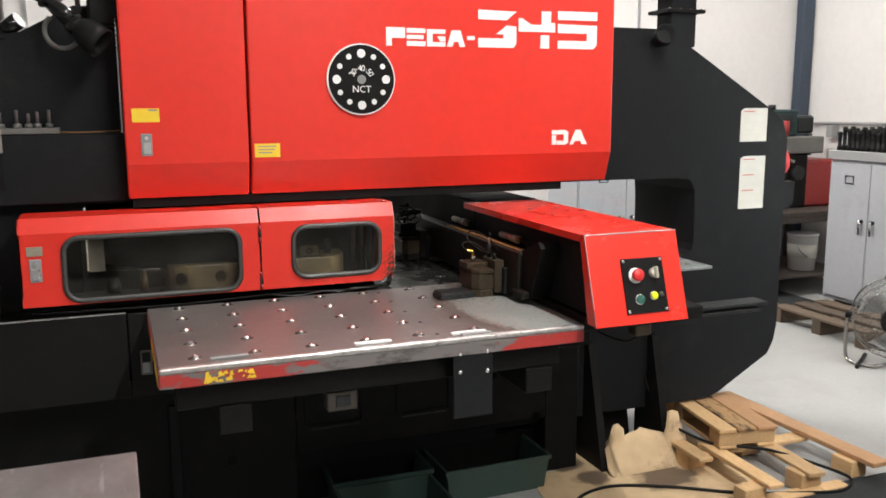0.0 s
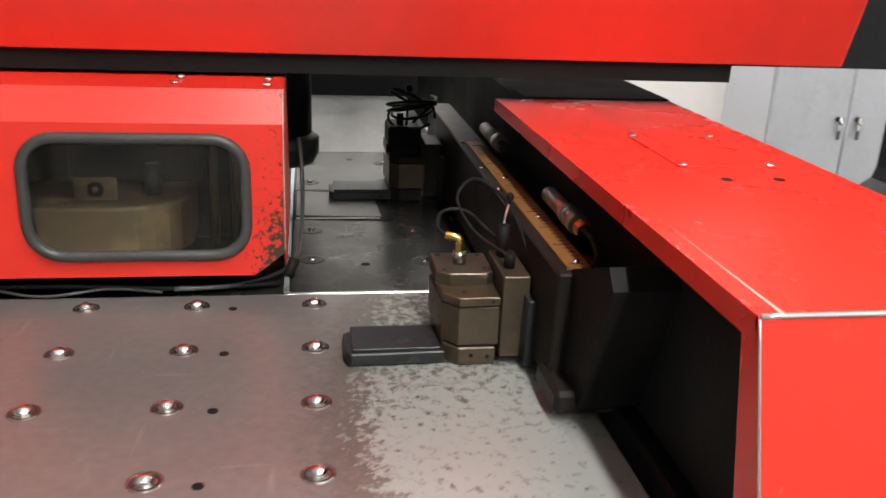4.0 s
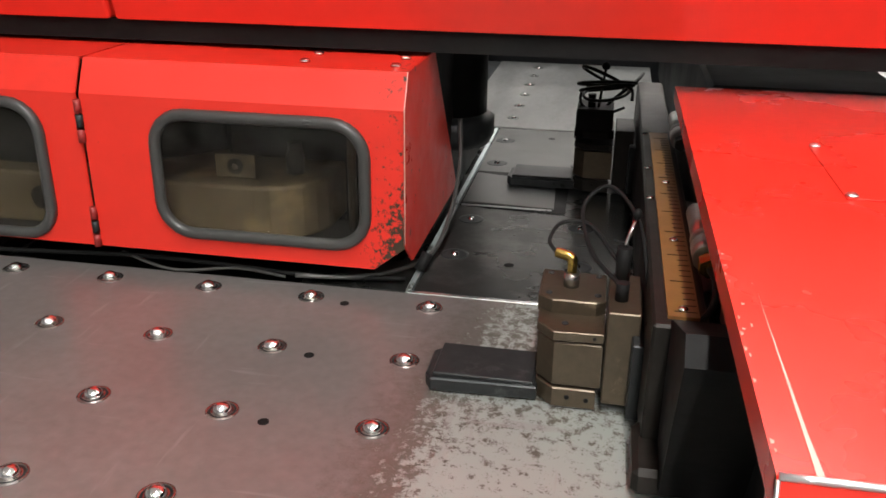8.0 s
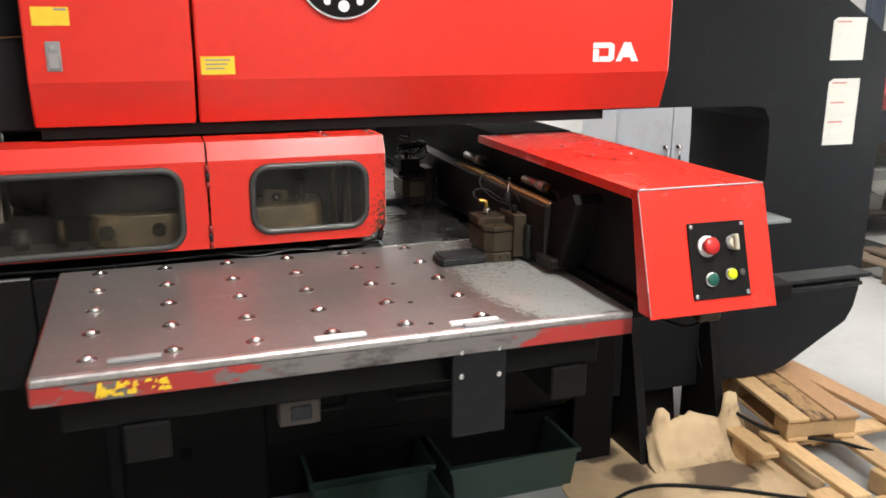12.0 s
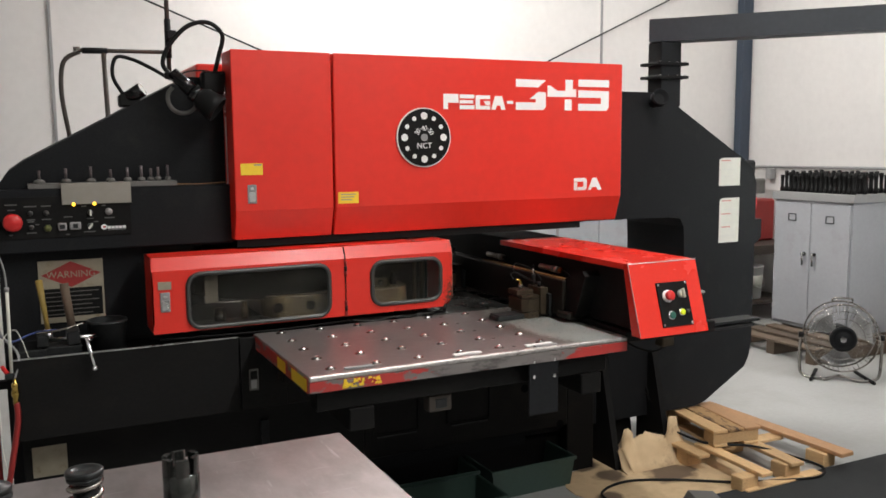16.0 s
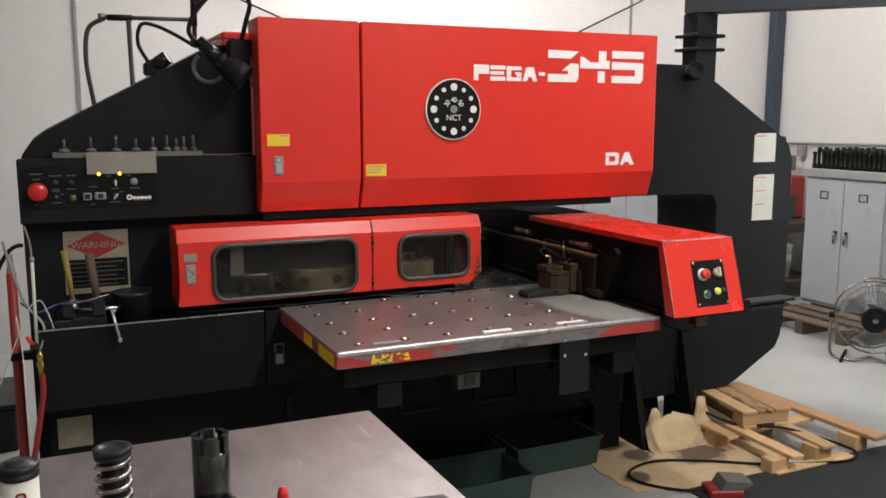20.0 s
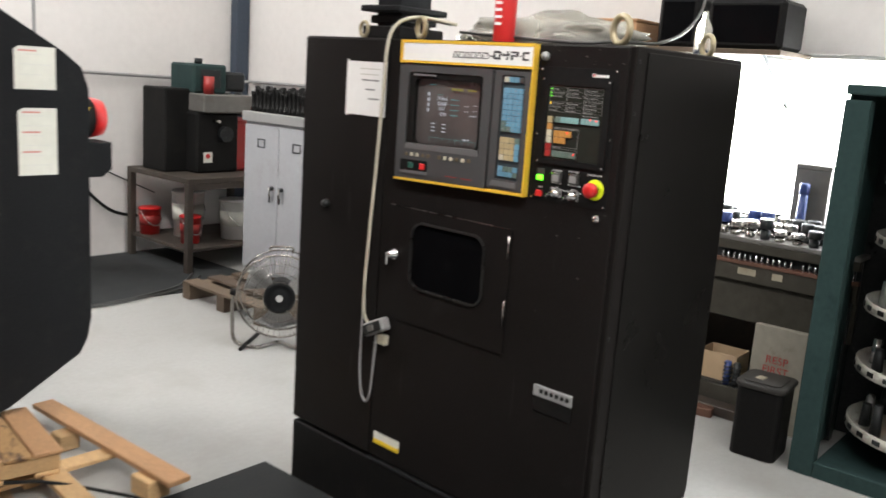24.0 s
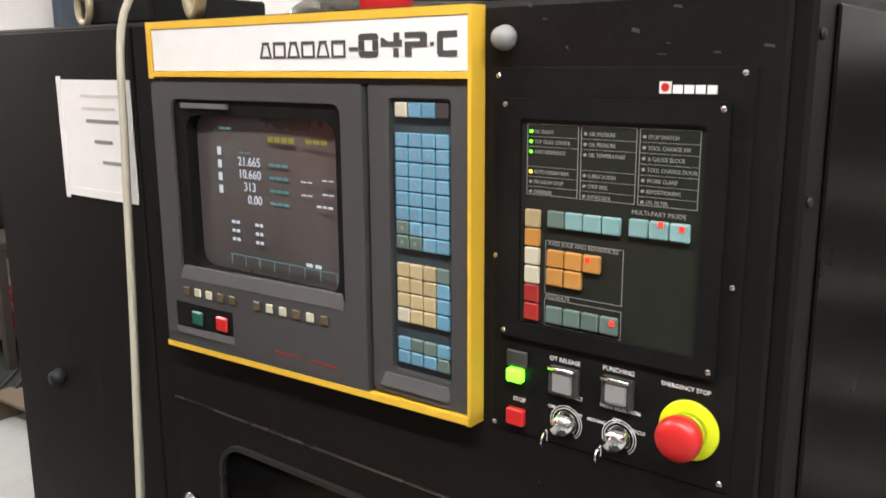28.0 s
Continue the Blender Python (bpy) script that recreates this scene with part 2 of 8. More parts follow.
def table_material():
    """Purplish worn steel that turns into scraped pale paint towards the arm, with a ragged border."""
    m = material("worn_table_top", (0.235, 0.218, 0.211), 0.37, 0.50, vary=0.16, grain=70, bump=0.008, stain=(0.175, 0.150, 0.144),
                 stain_at=(0.35, 0.95), stain_scale=1.6, rough_vary=0.08)
    nt = m.node_tree
    n, link = nt.nodes, nt.links.new
    shade = n["Principled BSDF"]
    base = shade.inputs["Base Color"].links[0].from_socket
    co = n.new("ShaderNodeTexCoord")
    sep = n.new("ShaderNodeSeparateXYZ")
    link(co.outputs["Object"], sep.inputs[0])
    rag = n.new("ShaderNodeTexNoise")
    rag.inputs["Scale"].default_value, rag.inputs["Detail"].default_value, rag.inputs["Roughness"].default_value = 60, 12, 0.8
    link(co.outputs["Object"], rag.inputs["Vector"])
    add = n.new("ShaderNodeMath")
    add.operation = "MULTIPLY_ADD"
    add.inputs[1].default_value = 0.34
    link(rag.outputs["Fac"], add.inputs[0])
    ahead, bow_back, bow_front = n.new("ShaderNodeMath"), n.new("ShaderNodeMath"), n.new("ShaderNodeMath")
    near, far = n.new("ShaderNodeMath"), n.new("ShaderNodeMath")
    ahead.operation, ahead.inputs[1].default_value = "SUBTRACT", 0.1
    link(sep.outputs["Y"], ahead.inputs[0])
    for lim, bow, op, k in ((far, bow_back, "MAXIMUM", 0.55), (near, bow_front, "MINIMUM", 0.92)):
        lim.operation, lim.inputs[1].default_value = op, 0.0
        link(ahead.outputs[0], lim.inputs[0])
        sq = n.new("ShaderNodeMath")
        sq.operation, sq.inputs[1].default_value = "MULTIPLY", k
        link(lim.outputs[0], sq.inputs[0])
        bow.operation = "MULTIPLY"
        link(sq.outputs[0], bow.inputs[0])
        link(sq.outputs[0], bow.inputs[1])
    less, line = n.new("ShaderNodeMath"), n.new("ShaderNodeMath")
    less.operation = line.operation = "SUBTRACT"
    link(sep.outputs["X"], less.inputs[0])
    link(bow_back.outputs[0], less.inputs[1])
    link(less.outputs[0], line.inputs[0])
    link(bow_front.outputs[0], line.inputs[1])
    link(line.outputs[0], add.inputs[2])
    edge = n.new("ShaderNodeMapRange")
    edge.inputs["From Min"].default_value, edge.inputs["From Max"].default_value = 1.030, 1.050
    link(add.outputs[0], edge.inputs["Value"])
    pale = n.new("ShaderNodeTexNoise")
    pale.inputs["Scale"].default_value, pale.inputs["Detail"].default_value = 75, 12
    pale.inputs["Roughness"].default_value = 0.8
    link(co.outputs["Object"], pale.inputs["Vector"])
    wear = n.new("ShaderNodeMapRange")
    wear.inputs["From Min"].default_value, wear.inputs["From Max"].default_value = 0.06, 0.34
    wear.inputs["To Min"].default_value, wear.inputs["To Max"].default_value = -0.035, 0.06
    link(sep.outputs["Y"], wear.inputs["Value"])
    worn = n.new("ShaderNodeMath")
    link(pale.outputs["Fac"], worn.inputs[0])
    link(wear.outputs[0], worn.inputs[1])
    fleck = n.new("ShaderNodeMapRange")
    fleck.inputs["From Min"].default_value, fleck.inputs["From Max"].default_value = 0.53, 0.58
    link(worn.outputs[0], fleck.inputs["Value"])
    tone = n.new("ShaderNodeMix")
    tone.data_type = "RGBA"
    tone.inputs["A"].default_value, tone.inputs["B"].default_value = (0.325, 0.345, 0.325, 1), (0.095, 0.083, 0.066, 1)
    link(fleck.outputs[0], tone.inputs["Factor"])
    mix = n.new("ShaderNodeMix")
    mix.data_type = "RGBA"
    grime = n.new("ShaderNodeMapRange")
    grime.inputs["From Min"].default_value, grime.inputs["From Max"].default_value = 0.955, 1.036
    grime.inputs["To Max"].default_value = 0.6
    link(add.outputs[0], grime.inputs["Value"])
    soiled = n.new("ShaderNodeMix")
    soiled.data_type = "RGBA"
    soiled.inputs["B"].default_value = (0.10, 0.08, 0.055, 1)
    link(grime.outputs[0], soiled.inputs["Factor"])
    link(base, soiled.inputs["A"])
    base = soiled.outputs["Result"]
    link(edge.outputs[0], mix.inputs["Factor"])
    link(base, mix.inputs["A"])
    link(tone.outputs["Result"], mix.inputs["B"])
    link(mix.outputs["Result"], shade.inputs["Base Color"])
    metal = n.new("ShaderNodeMapRange")
    metal.inputs["To Min"].default_value, metal.inputs["To Max"].default_value = 0.50, 0.25
    link(edge.outputs[0], metal.inputs["Value"])
    link(metal.outputs[0], shade.inputs["Metallic"])
    return m


def chipped_material():
    """Red enamel chipped to dark metal, most of all towards the free end and the lower edge of the door."""
    m = material("chipped_red_enamel", (0.68, 0.029, 0.017), 0.36, vary=0.08, grain=30, bump=0.04)
    nt = m.node_tree
    n, link = nt.nodes, nt.links.new
    shade = n["Principled BSDF"]
    base = shade.inputs["Base Color"].links[0].from_socket
    co = n.new("ShaderNodeTexCoord")
    sep = n.new("ShaderNodeSeparateXYZ")
    link(co.outputs["Object"], sep.inputs[0])
    chips = n.new("ShaderNodeTexNoise")
    chips.inputs["Scale"].default_value, chips.inputs["Detail"].default_value, chips.inputs["Roughness"].default_value = 105, 8, 0.75
    link(co.outputs["Object"], chips.inputs["Vector"])
    near = n.new("ShaderNodeMapRange")
    near.inputs["From Min"].default_value, near.inputs["From Max"].default_value = 0.69, 0.775
    near.inputs["To Max"].default_value = 0.35
    link(sep.outputs["X"], near.inputs["Value"])
    low = n.new("ShaderNodeMapRange")
    low.inputs["From Min"].default_value, low.inputs["From Max"].default_value = 1.12, 0.95
    low.inputs["To Min"].default_value, low.inputs["To Max"].default_value = 0.35, 1.0
    link(sep.outputs["Z"], low.inputs["Value"])
    both = n.new("ShaderNodeMath")
    both.operation = "MULTIPLY_ADD"
    link(near.outputs[0], both.inputs[0])
    link(low.outputs[0], both.inputs[1])
    link(chips.outputs["Fac"], both.inputs[2])
    cut = n.new("ShaderNodeMapRange")
    cut.inputs["From Min"].default_value, cut.inputs["From Max"].default_value = 0.675, 0.695
    link(both.outputs[0], cut.inputs["Value"])
    mix = n.new("ShaderNodeMix")
    mix.data_type = "RGBA"
    link(cut.outputs[0], mix.inputs["Factor"])
    link(base, mix.inputs["A"])
    mix.inputs["B"].default_value = (0.035, 0.027, 0.016, 1)
    link(mix.outputs["Result"], shade.inputs["Base Color"])
    return m


def scratched(m, colour, scale=5.0):
    """Long thin scratches of their own colour over a finished surface."""
    n, link = m.node_tree.nodes, m.node_tree.links.new
    shade = n["Principled BSDF"]
    base = shade.inputs["Base Color"].links[0].from_socket
    co = n.new("ShaderNodeTexCoord")
    for turn, stretch in ((0.5, (1, 9, 1)), (-0.9, (8, 1, 1))):
        mp = n.new("ShaderNodeMapping")
        mp.inputs["Rotation"].default_value = (0, 0, turn)
        mp.inputs["Scale"].default_value = stretch
        link(co.outputs["Object"], mp.inputs["Vector"])
        line = n.new("ShaderNodeTexNoise")
        line.inputs["Scale"].default_value, line.inputs["Detail"].default_value = scale, 3
        link(mp.outputs[0], line.inputs["Vector"])
        cut = n.new("ShaderNodeMapRange")
        cut.inputs["From Min"].default_value, cut.inputs["From Max"].default_value = 0.66, 0.74
        cut.inputs["To Max"].default_value = 0.6
        link(line.outputs["Fac"], cut.inputs["Value"])
        mix = n.new("ShaderNodeMix")
        mix.data_type = "RGBA"
        link(cut.outputs[0], mix.inputs["Factor"])
        link(base, mix.inputs["A"])
        mix.inputs["B"].default_value = (*colour, 1)
        base = mix.outputs["Result"]
    link(base, shade.inputs["Base Color"])
    return m


RED_CHIPPED = chipped_material()
scratched(CABINET, (0.022, 0.020, 0.0195), 3.0)
TABLE = scratched(table_material(), (0.30, 0.285, 0.275), 6.0)
RUBBED_EDGE = material("rubbed_steel_edge", (0.46, 0.44, 0.43), 0.40, 0.85, vary=0.3, grain=60, bump=0.12, stain=(0.16, 0.14, 0.13), stain_at=(0.58, 0.70), stain_scale=16)
BARE = material("bright_bare_edge", (0.62, 0.62, 0.62), 0.28, 0.9, vary=0.15, grain=80, bump=0.05)
CHROME = material("chrome", (0.78, 0.78, 0.78), 0.12, 1.0, vary=0.05, bump=0)
DARK_STEEL = material("oily_dark_steel", (0.035, 0.037, 0.038), 0.36, 0.5, vary=0.25, grain=60, bump=0.05, stain=(0.10, 0.10, 0.10),
                      stain_at=(0.6, 0.75), stain_scale=5)
DECK = material("oily_deck_plate", (0.030, 0.030, 0.0285), 0.30, 0.55, vary=0.3, grain=50, bump=0.02, stain=(0.11, 0.11, 0.105), stain_at=(0.5, 0.8), stain_scale=4)
CLAMP = material("bronzed_tool_steel", (0.088, 0.068, 0.046), 0.40, 0.65, vary=0.2, grain=120, bump=0.04, stain=(0.20, 0.16, 0.11),
                 stain_at=(0.62, 0.74), stain_scale=12)
COUPLING = material("worn_coupling_steel", (0.32, 0.30, 0.28), 0.26, 0.95, vary=0.2, grain=150, bump=0.1)
SLEEVE = material("polished_dark_sleeve", (0.10, 0.105, 0.10), 0.22, 0.9, vary=0.2, grain=90, bump=0.02)
BEZEL_LIP = material("mid_grey_lip_plastic", (0.115, 0.115, 0.118), 0.45, vary=0.1, grain=200, bump=0.03)
KEY_BED = material("dark_key_membrane", (0.030, 0.045, 0.055), 0.5, vary=0.1, bump=0)
BRASS = material("brass", (0.55, 0.38, 0.10), 0.22, 1.0, vary=0.1, bump=0.02)
TAPE = material("amber_scale_tape", (0.165, 0.078, 0.022), 0.45, vary=0.2, grain=60, bump=0.03)
SEAL = material("black_rubber_seal", (0.019, 0.0185, 0.018), 0.30, vary=0.1, bump=0.01)
SEAL.node_tree.nodes["Principled BSDF"].inputs["Specular IOR Level"].default_value = 0.5
RUBBER = material("grey_rubber_seal", (0.045, 0.045, 0.043), 0.36, vary=0.15, grain=80, bump=0.05)
CABLE = material("black_cable", (0.012, 0.012, 0.012), 0.45, vary=0.1, bump=0.02)
WHITE_CABLE = material("cream_cable", (0.50, 0.47, 0.38), 0.5, vary=0.1, bump=0.02)
GLASS = glass("smoky_window_glass", (0.72, 0.70, 0.64), 0.10)
DUSTY_GLASS = glass("dusty_smoky_glass", (0.66, 0.62, 0.54), 0.06, 1.0, 0.010)
WHITE = material("white_print", (0.80, 0.80, 0.79), 0.5, vary=0.04, bump=0.01)
PAPER = material("pale_paper", (0.63, 0.63, 0.57), 0.8, vary=0.07, grain=30, bump=0.02)
GREY_TEXT = material("grey_print", (0.24, 0.245, 0.245), 0.6, vary=0.1, bump=0)
GREY_DIM = material("worn_grey_print", (0.085, 0.085, 0.082), 0.6, vary=0.2, bump=0)
DIM_OLIVE = material("dull_olive_lens", (0.11, 0.12, 0.04), 0.35, vary=0.1, bump=0)
YELLOW = material("yellow_label", (0.80, 0.55, 0.03), 0.5, vary=0.06, bump=0.01)
YELLOW_FRAME = material("yellow_frame_paint", (0.74, 0.46, 0.045), 0.4, vary=0.08, bump=0.02)
WALL = material("white_wall_paint", (0.65, 0.63, 0.615), 0.75, vary=0.05, grain=18, bump=0.06, stain=(0.58, 0.56, 0.54),
                stain_at=(0.6, 0.85), stain_scale=0.7)
# Grey for the unseen walls, chosen to cut reflections and bounced light.
WALL_GREY = material("bounce_cutting_grey", (0.24, 0.235, 0.23), 0.75, vary=0.06, grain=18, bump=0.06)
FLOOR = material("grey_painted_concrete", (0.335, 0.338, 0.328), 0.34, vary=0.09, grain=40, bump=0.008, stain=(0.29, 0.285, 0.27), stain_at=(0.48, 0.7), stain_scale=0.9, rough_vary=0.05)
CEILING = material("pale_ceiling", (0.62, 0.62, 0.60), 0.8, vary=0.05, bump=0.03)
BLUE_STEEL = material("dark_blue_column_paint", (0.035, 0.05, 0.075), 0.5, vary=0.15, bump=0.04)
MAT_RUBBER = material("black_rubber_mat", (0.031, 0.033, 0.034), 0.72, vary=0.2, grain=200, bump=0.3)
WOOD = material("pale_pallet_pine", (0.52, 0.34, 0.17), 0.7, vary=0.2, grain=30, bump=0.15, stain=(0.20, 0.11, 0.05),
                stain_at=(0.58, 0.75), stain_scale=3, piece=0.25, stretch=(4, 1, 4))
OLD_WOOD = material("grey_brown_old_wood", (0.088, 0.062, 0.042), 0.8, vary=0.2, grain=30, bump=0.15, piece=0.2, stretch=(1, 4, 4))
RED_WOOD = material("reddish_old_plank", (0.43, 0.245, 0.125), 0.7, vary=0.2, grain=30, bump=0.12, piece=0.1, stretch=(4, 1, 4))
STAINED_WOOD = material("oil_stained_pine", (0.40, 0.24, 0.11), 0.7, vary=0.2, grain=30, bump=0.12, stain=(0.07, 0.04, 0.025), stain_at=(0.46, 0.58), stain_scale=2.5, stretch=(3, 1, 3))
CARDBOARD = material("oily_cardboard", (0.56, 0.41, 0.245), 0.85, vary=0.1, grain=20, bump=0.1, stain=(0.16, 0.105, 0.065),
                     stain_at=(0.53, 0.66), stain_scale=1.15)


def oiled_card():
    """Cardboard with a few round oil puddles soaked in, ragged at their rims."""
    m = material("oil_soaked_cardboard", (0.56, 0.41, 0.245), 0.85, vary=0.1, grain=20, bump=0.1, stain=(0.40, 0.285, 0.165), stain_at=(0.5, 0.7), stain_scale=1.4)
    n, link = m.node_tree.nodes, m.node_tree.links.new
    shade = n["Principled BSDF"]
    base = shade.inputs["Base Color"].links[0].from_socket
    co, rag = n.new("ShaderNodeTexCoord"), n.new("ShaderNodeTexNoise")
    rag.inputs["Scale"].default_value, rag.inputs["Detail"].default_value = 9, 5
    link(co.outputs["Object"], rag.inputs["Vector"])
    for x, y, sx, sy in ((1.96, 0.455, 6.5, 8.5), (1.66, 0.56, 11, 13), (1.60, 0.74, 12, 12), (2.14, 0.62, 9, 9), (1.50, 0.34, 14, 16)):
        mp, far, add, cutoff, mix = n.new("ShaderNodeMapping"), n.new("ShaderNodeVectorMath"), n.new("ShaderNodeMath"), n.new("ShaderNodeMapRange"), n.new("ShaderNodeMix")
        mp.inputs["Location"].default_value, mp.inputs["Scale"].default_value = (-x * sx, -y * sy, 0), (sx, sy, 1)
        far.operation = "LENGTH"
        link(co.outputs["Object"], mp.inputs["Vector"])
        link(mp.outputs[0], far.inputs[0])
        add.operation, add.inputs[1].default_value = "MULTIPLY_ADD", 1.5
        link(rag.outputs["Fac"], add.inputs[0])
        link(far.outputs["Value"], add.inputs[2])
        cutoff.inputs["From Min"].default_value, cutoff.inputs["From Max"].default_value = 1.85, 1.5
        cutoff.inputs["To Max"].default_value = 0.88
        link(add.outputs[0], cutoff.inputs["Value"])
        mix.data_type = "RGBA"
        link(cutoff.outputs[0], mix.inputs["Factor"])
        link(base, mix.inputs["A"])
        mix.inputs["B"].default_value = (0.085, 0.055, 0.038, 1)
        base = mix.outputs["Result"]
    link(base, shade.inputs["Base Color"])
    return m


CARD_OIL = oiled_card()
# Cream iron darkened: the dimness behind the guard windows is in its colour.
CREAM_IRON = material("dimmed_cream_iron", (0.07, 0.057, 0.036), 0.5, vary=0.3, grain=20, bump=0.05, stain=(0.15, 0.12, 0.07), stain_at=(0.5, 0.62), stain_scale=5)
RUBBED = material("rubbed_pale_paint", (0.70, 0.36, 0.30), 0.3, vary=0.1, bump=0.02)
SIGN_CREAM = material("soiled_cream_sign", (0.27, 0.24, 0.18), 0.7, vary=0.2, grain=25, bump=0.02, stain=(0.20, 0.16, 0.10), stain_scale=8)
DUCT = material("blue_grey_duct_paint", (0.035, 0.042, 0.05), 0.5, vary=0.15, bump=0.04)
GREEN_BIN = material("dark_green_plastic", (0.032, 0.06, 0.050), 0.45, vary=0.15, grain=60, bump=0.04)
LOCKER = material("grey_locker_enamel", (0.34, 0.35, 0.37), 0.45, vary=0.06, bump=0.03, stain=(0.30, 0.30, 0.31), stain_scale=1.5)
GREEN_PAINT = material("teal_green_paint", (0.024, 0.044, 0.043), 0.5, vary=0.15, bump=0.04, stain=(0.015, 0.027, 0.027), stain_scale=3)
RED_PLASTIC = material("red_plastic", (0.55, 0.02, 0.02), 0.35, vary=0.06, bump=0.01)
OLD_RED = material("dull_red_rubber", (0.26, 0.018, 0.016), 0.5, vary=0.15, bump=0.03)
GREEN_PLASTIC = material("green_plastic", (0.008, 0.085, 0.06), 0.4, vary=0.06, bump=0.01)
YELLOW_GREEN = material("yellow_green_plastic", (0.62, 0.72, 0.01), 0.4, vary=0.05, bump=0.01)
GREY_BEZEL = material("grey_bezel_plastic", (0.052, 0.053, 0.055), 0.5, vary=0.08, grain=300, bump=0.05)
LIGHT_GREY = material("light_grey_plastic", (0.26, 0.26, 0.26), 0.5, vary=0.08, bump=0.02)
SCREEN = material("dark_screen_glass", (0.085, 0.075, 0.073), 0.28, vary=0.1, bump=0)
FAINT_RED = material("faded_red_print", (0.55, 0.22, 0.20), 0.7, vary=0.1, bump=0)
KEY_RED = material("dark_red_keys", (0.34, 0.025, 0.022), 0.45, vary=0.1, piece=0.1, bump=0)
SCUFF = material("grey_scuff", (0.045, 0.042, 0.040), 0.6, vary=0.3, bump=0)
KEY_TAN = material("tan_brown_keys", (0.10, 0.075, 0.04), 0.45, vary=0.1, bump=0)
GREY_FAINT = material("faint_grey_print", (0.60, 0.60, 0.56), 0.8, vary=0.1, bump=0)
KEY_BLUE = material("blue_keys", (0.12, 0.28, 0.40), 0.45, vary=0.08, piece=0.12, bump=0)
KEY_CREAM = material("cream_keys", (0.42, 0.34, 0.19), 0.45, vary=0.08, piece=0.15, bump=0)
KEY_TEAL = material("pale_teal_keys", (0.20, 0.36, 0.36), 0.45, vary=0.08, piece=0.15, bump=0)
KEY_GREEN = material("grey_green_keys", (0.10, 0.15, 0.13), 0.45, vary=0.08, piece=0.15, bump=0)
KEY_ORANGE = material("orange_keys", (0.44, 0.21, 0.05), 0.45, vary=0.08, piece=0.12, bump=0)
KEY_WHITE = material("white_keys", (0.52, 0.49, 0.38), 0.45, vary=0.06, bump=0)
FASCIA = material("dark_olive_fascia", (0.022, 0.024, 0.020), 0.25, vary=0.1, bump=0)
LAMP_BLACK = material("glossy_lamp_black", (0.004, 0.004, 0.0045), 0.18, vary=0.1, bump=0, coat=0.6)
GLOSS_BLACK = material("black_gloss_pane", (0.003, 0.003, 0.0035), 0.12, vary=0.1, bump=0)
BLUE_PLASTIC = material("blue_plastic", (0.018, 0.04, 0.16), 0.35, vary=0.08, bump=0)
BENCH_TOP = scratched(material("scratched_bench_steel", (0.185, 0.166, 0.164), 0.42, 0.45, vary=0.2, grain=25, bump=0.03, stain=(0.12, 0.104, 0.10), stain_at=(0.45, 0.68), stain_scale=2.2, stretch=(1, 0.5, 1)), (0.30, 0.29, 0.285))
YELLOW_OLD = material("faded_yellow_wood", (0.24, 0.165, 0.035), 0.6, vary=0.2, bump=0.05)
BENCH_GREY = material("soiled_grey_enamel", (0.11, 0.106, 0.098), 0.55, vary=0.2, grain=20, bump=0.04, stain=(0.08, 0.07, 0.06), stain_scale=3)
TAN_TOP = material("pinkish_worn_board", (0.26, 0.19, 0.165), 0.6, vary=0.1, grain=25, bump=0.05)
TIN = material("dull_tan_tin", (0.27, 0.25, 0.22), 0.5, 0.3, vary=0.1, grain=30, bump=0.02)
EYE = material("pale_brass_eye", (0.36, 0.31, 0.20), 0.4, 0.4, vary=0.15, grain=60, bump=0.04)
SHELF_CREAM = material("soiled_white_enamel", (0.38, 0.37, 0.33), 0.5, vary=0.15, grain=40, bump=0.03, stain=(0.16, 0.14, 0.11), stain_scale=6)
OLD_STEEL = material("rust_brown_steel", (0.055, 0.045, 0.038), 0.55, 0.3, vary=0.2, grain=40, bump=0.06, stain=(0.09, 0.06, 0.04), stain_scale=4)
OLIVE_STEEL = material("soiled_olive_steel", (0.043, 0.040, 0.033), 0.5, vary=0.25, grain=18, bump=0.04, stain=(0.035, 0.031, 0.025), stain_scale=5)
RUST_STRIP = material("rusty_strip", (0.10, 0.045, 0.028), 0.7, vary=0.25, grain=60, bump=0.05)
# Carton colour is lowered to carry the shade beside the bench.
DIMMED_CARTON = material("dimmed_pale_carton", (0.20, 0.185, 0.15), 0.8, vary=0.15, grain=25, bump=0.03, stain=(0.13, 0.11, 0.085), stain_scale=6)
BIN_BLACK = material("scuffed_black_plastic", (0.008, 0.0075, 0.0075), 0.42, vary=0.2, grain=60, bump=0.03)
BIN_LID = material("dull_dark_lid", (0.034, 0.032, 0.030), 0.42, vary=0.25, grain=40, bump=0.03)
CARDBOARD_CLEAN = material("brown_carton", (0.34, 0.24, 0.145), 0.85, vary=0.1, grain=20, bump=0.05)
FILM = glass("clear_plastic_bag", (0.8, 0.78, 0.70), 0.25, 0.75)
GLOW_GREEN = glow("lit_green", (0.12, 1.0, 0.02), 3.0)
GLOW_RED = glow("lit_red", (1.0, 0.03, 0.02), 0.9)
GLOW_AMBER = glow("lit_amber", (1.0, 0.55, 0.03), 4.0)
GLOW_TEXT = glow("lit_white_text", (0.60, 0.66, 0.75), 0.55, (0.1, 0.1, 0.1))
GLOW_TEAL = glow("lit_teal_text", (0.10, 0.36, 0.40), 0.26, (0.05, 0.1, 0.1))
GLOW_YELLOW = glow("lit_yellow_text", (0.45, 0.40, 0.05), 0.20, (0.1, 0.1, 0.02))
DAYLIGHT = glow("bright_daylight", (0.95, 0.98, 1.0), 14.0)

# ---- mesh tools ----
def part(name, bm, mat, parent=None, label=""):
    me = bpy.data.meshes.new(name)
    bm.to_mesh(me)
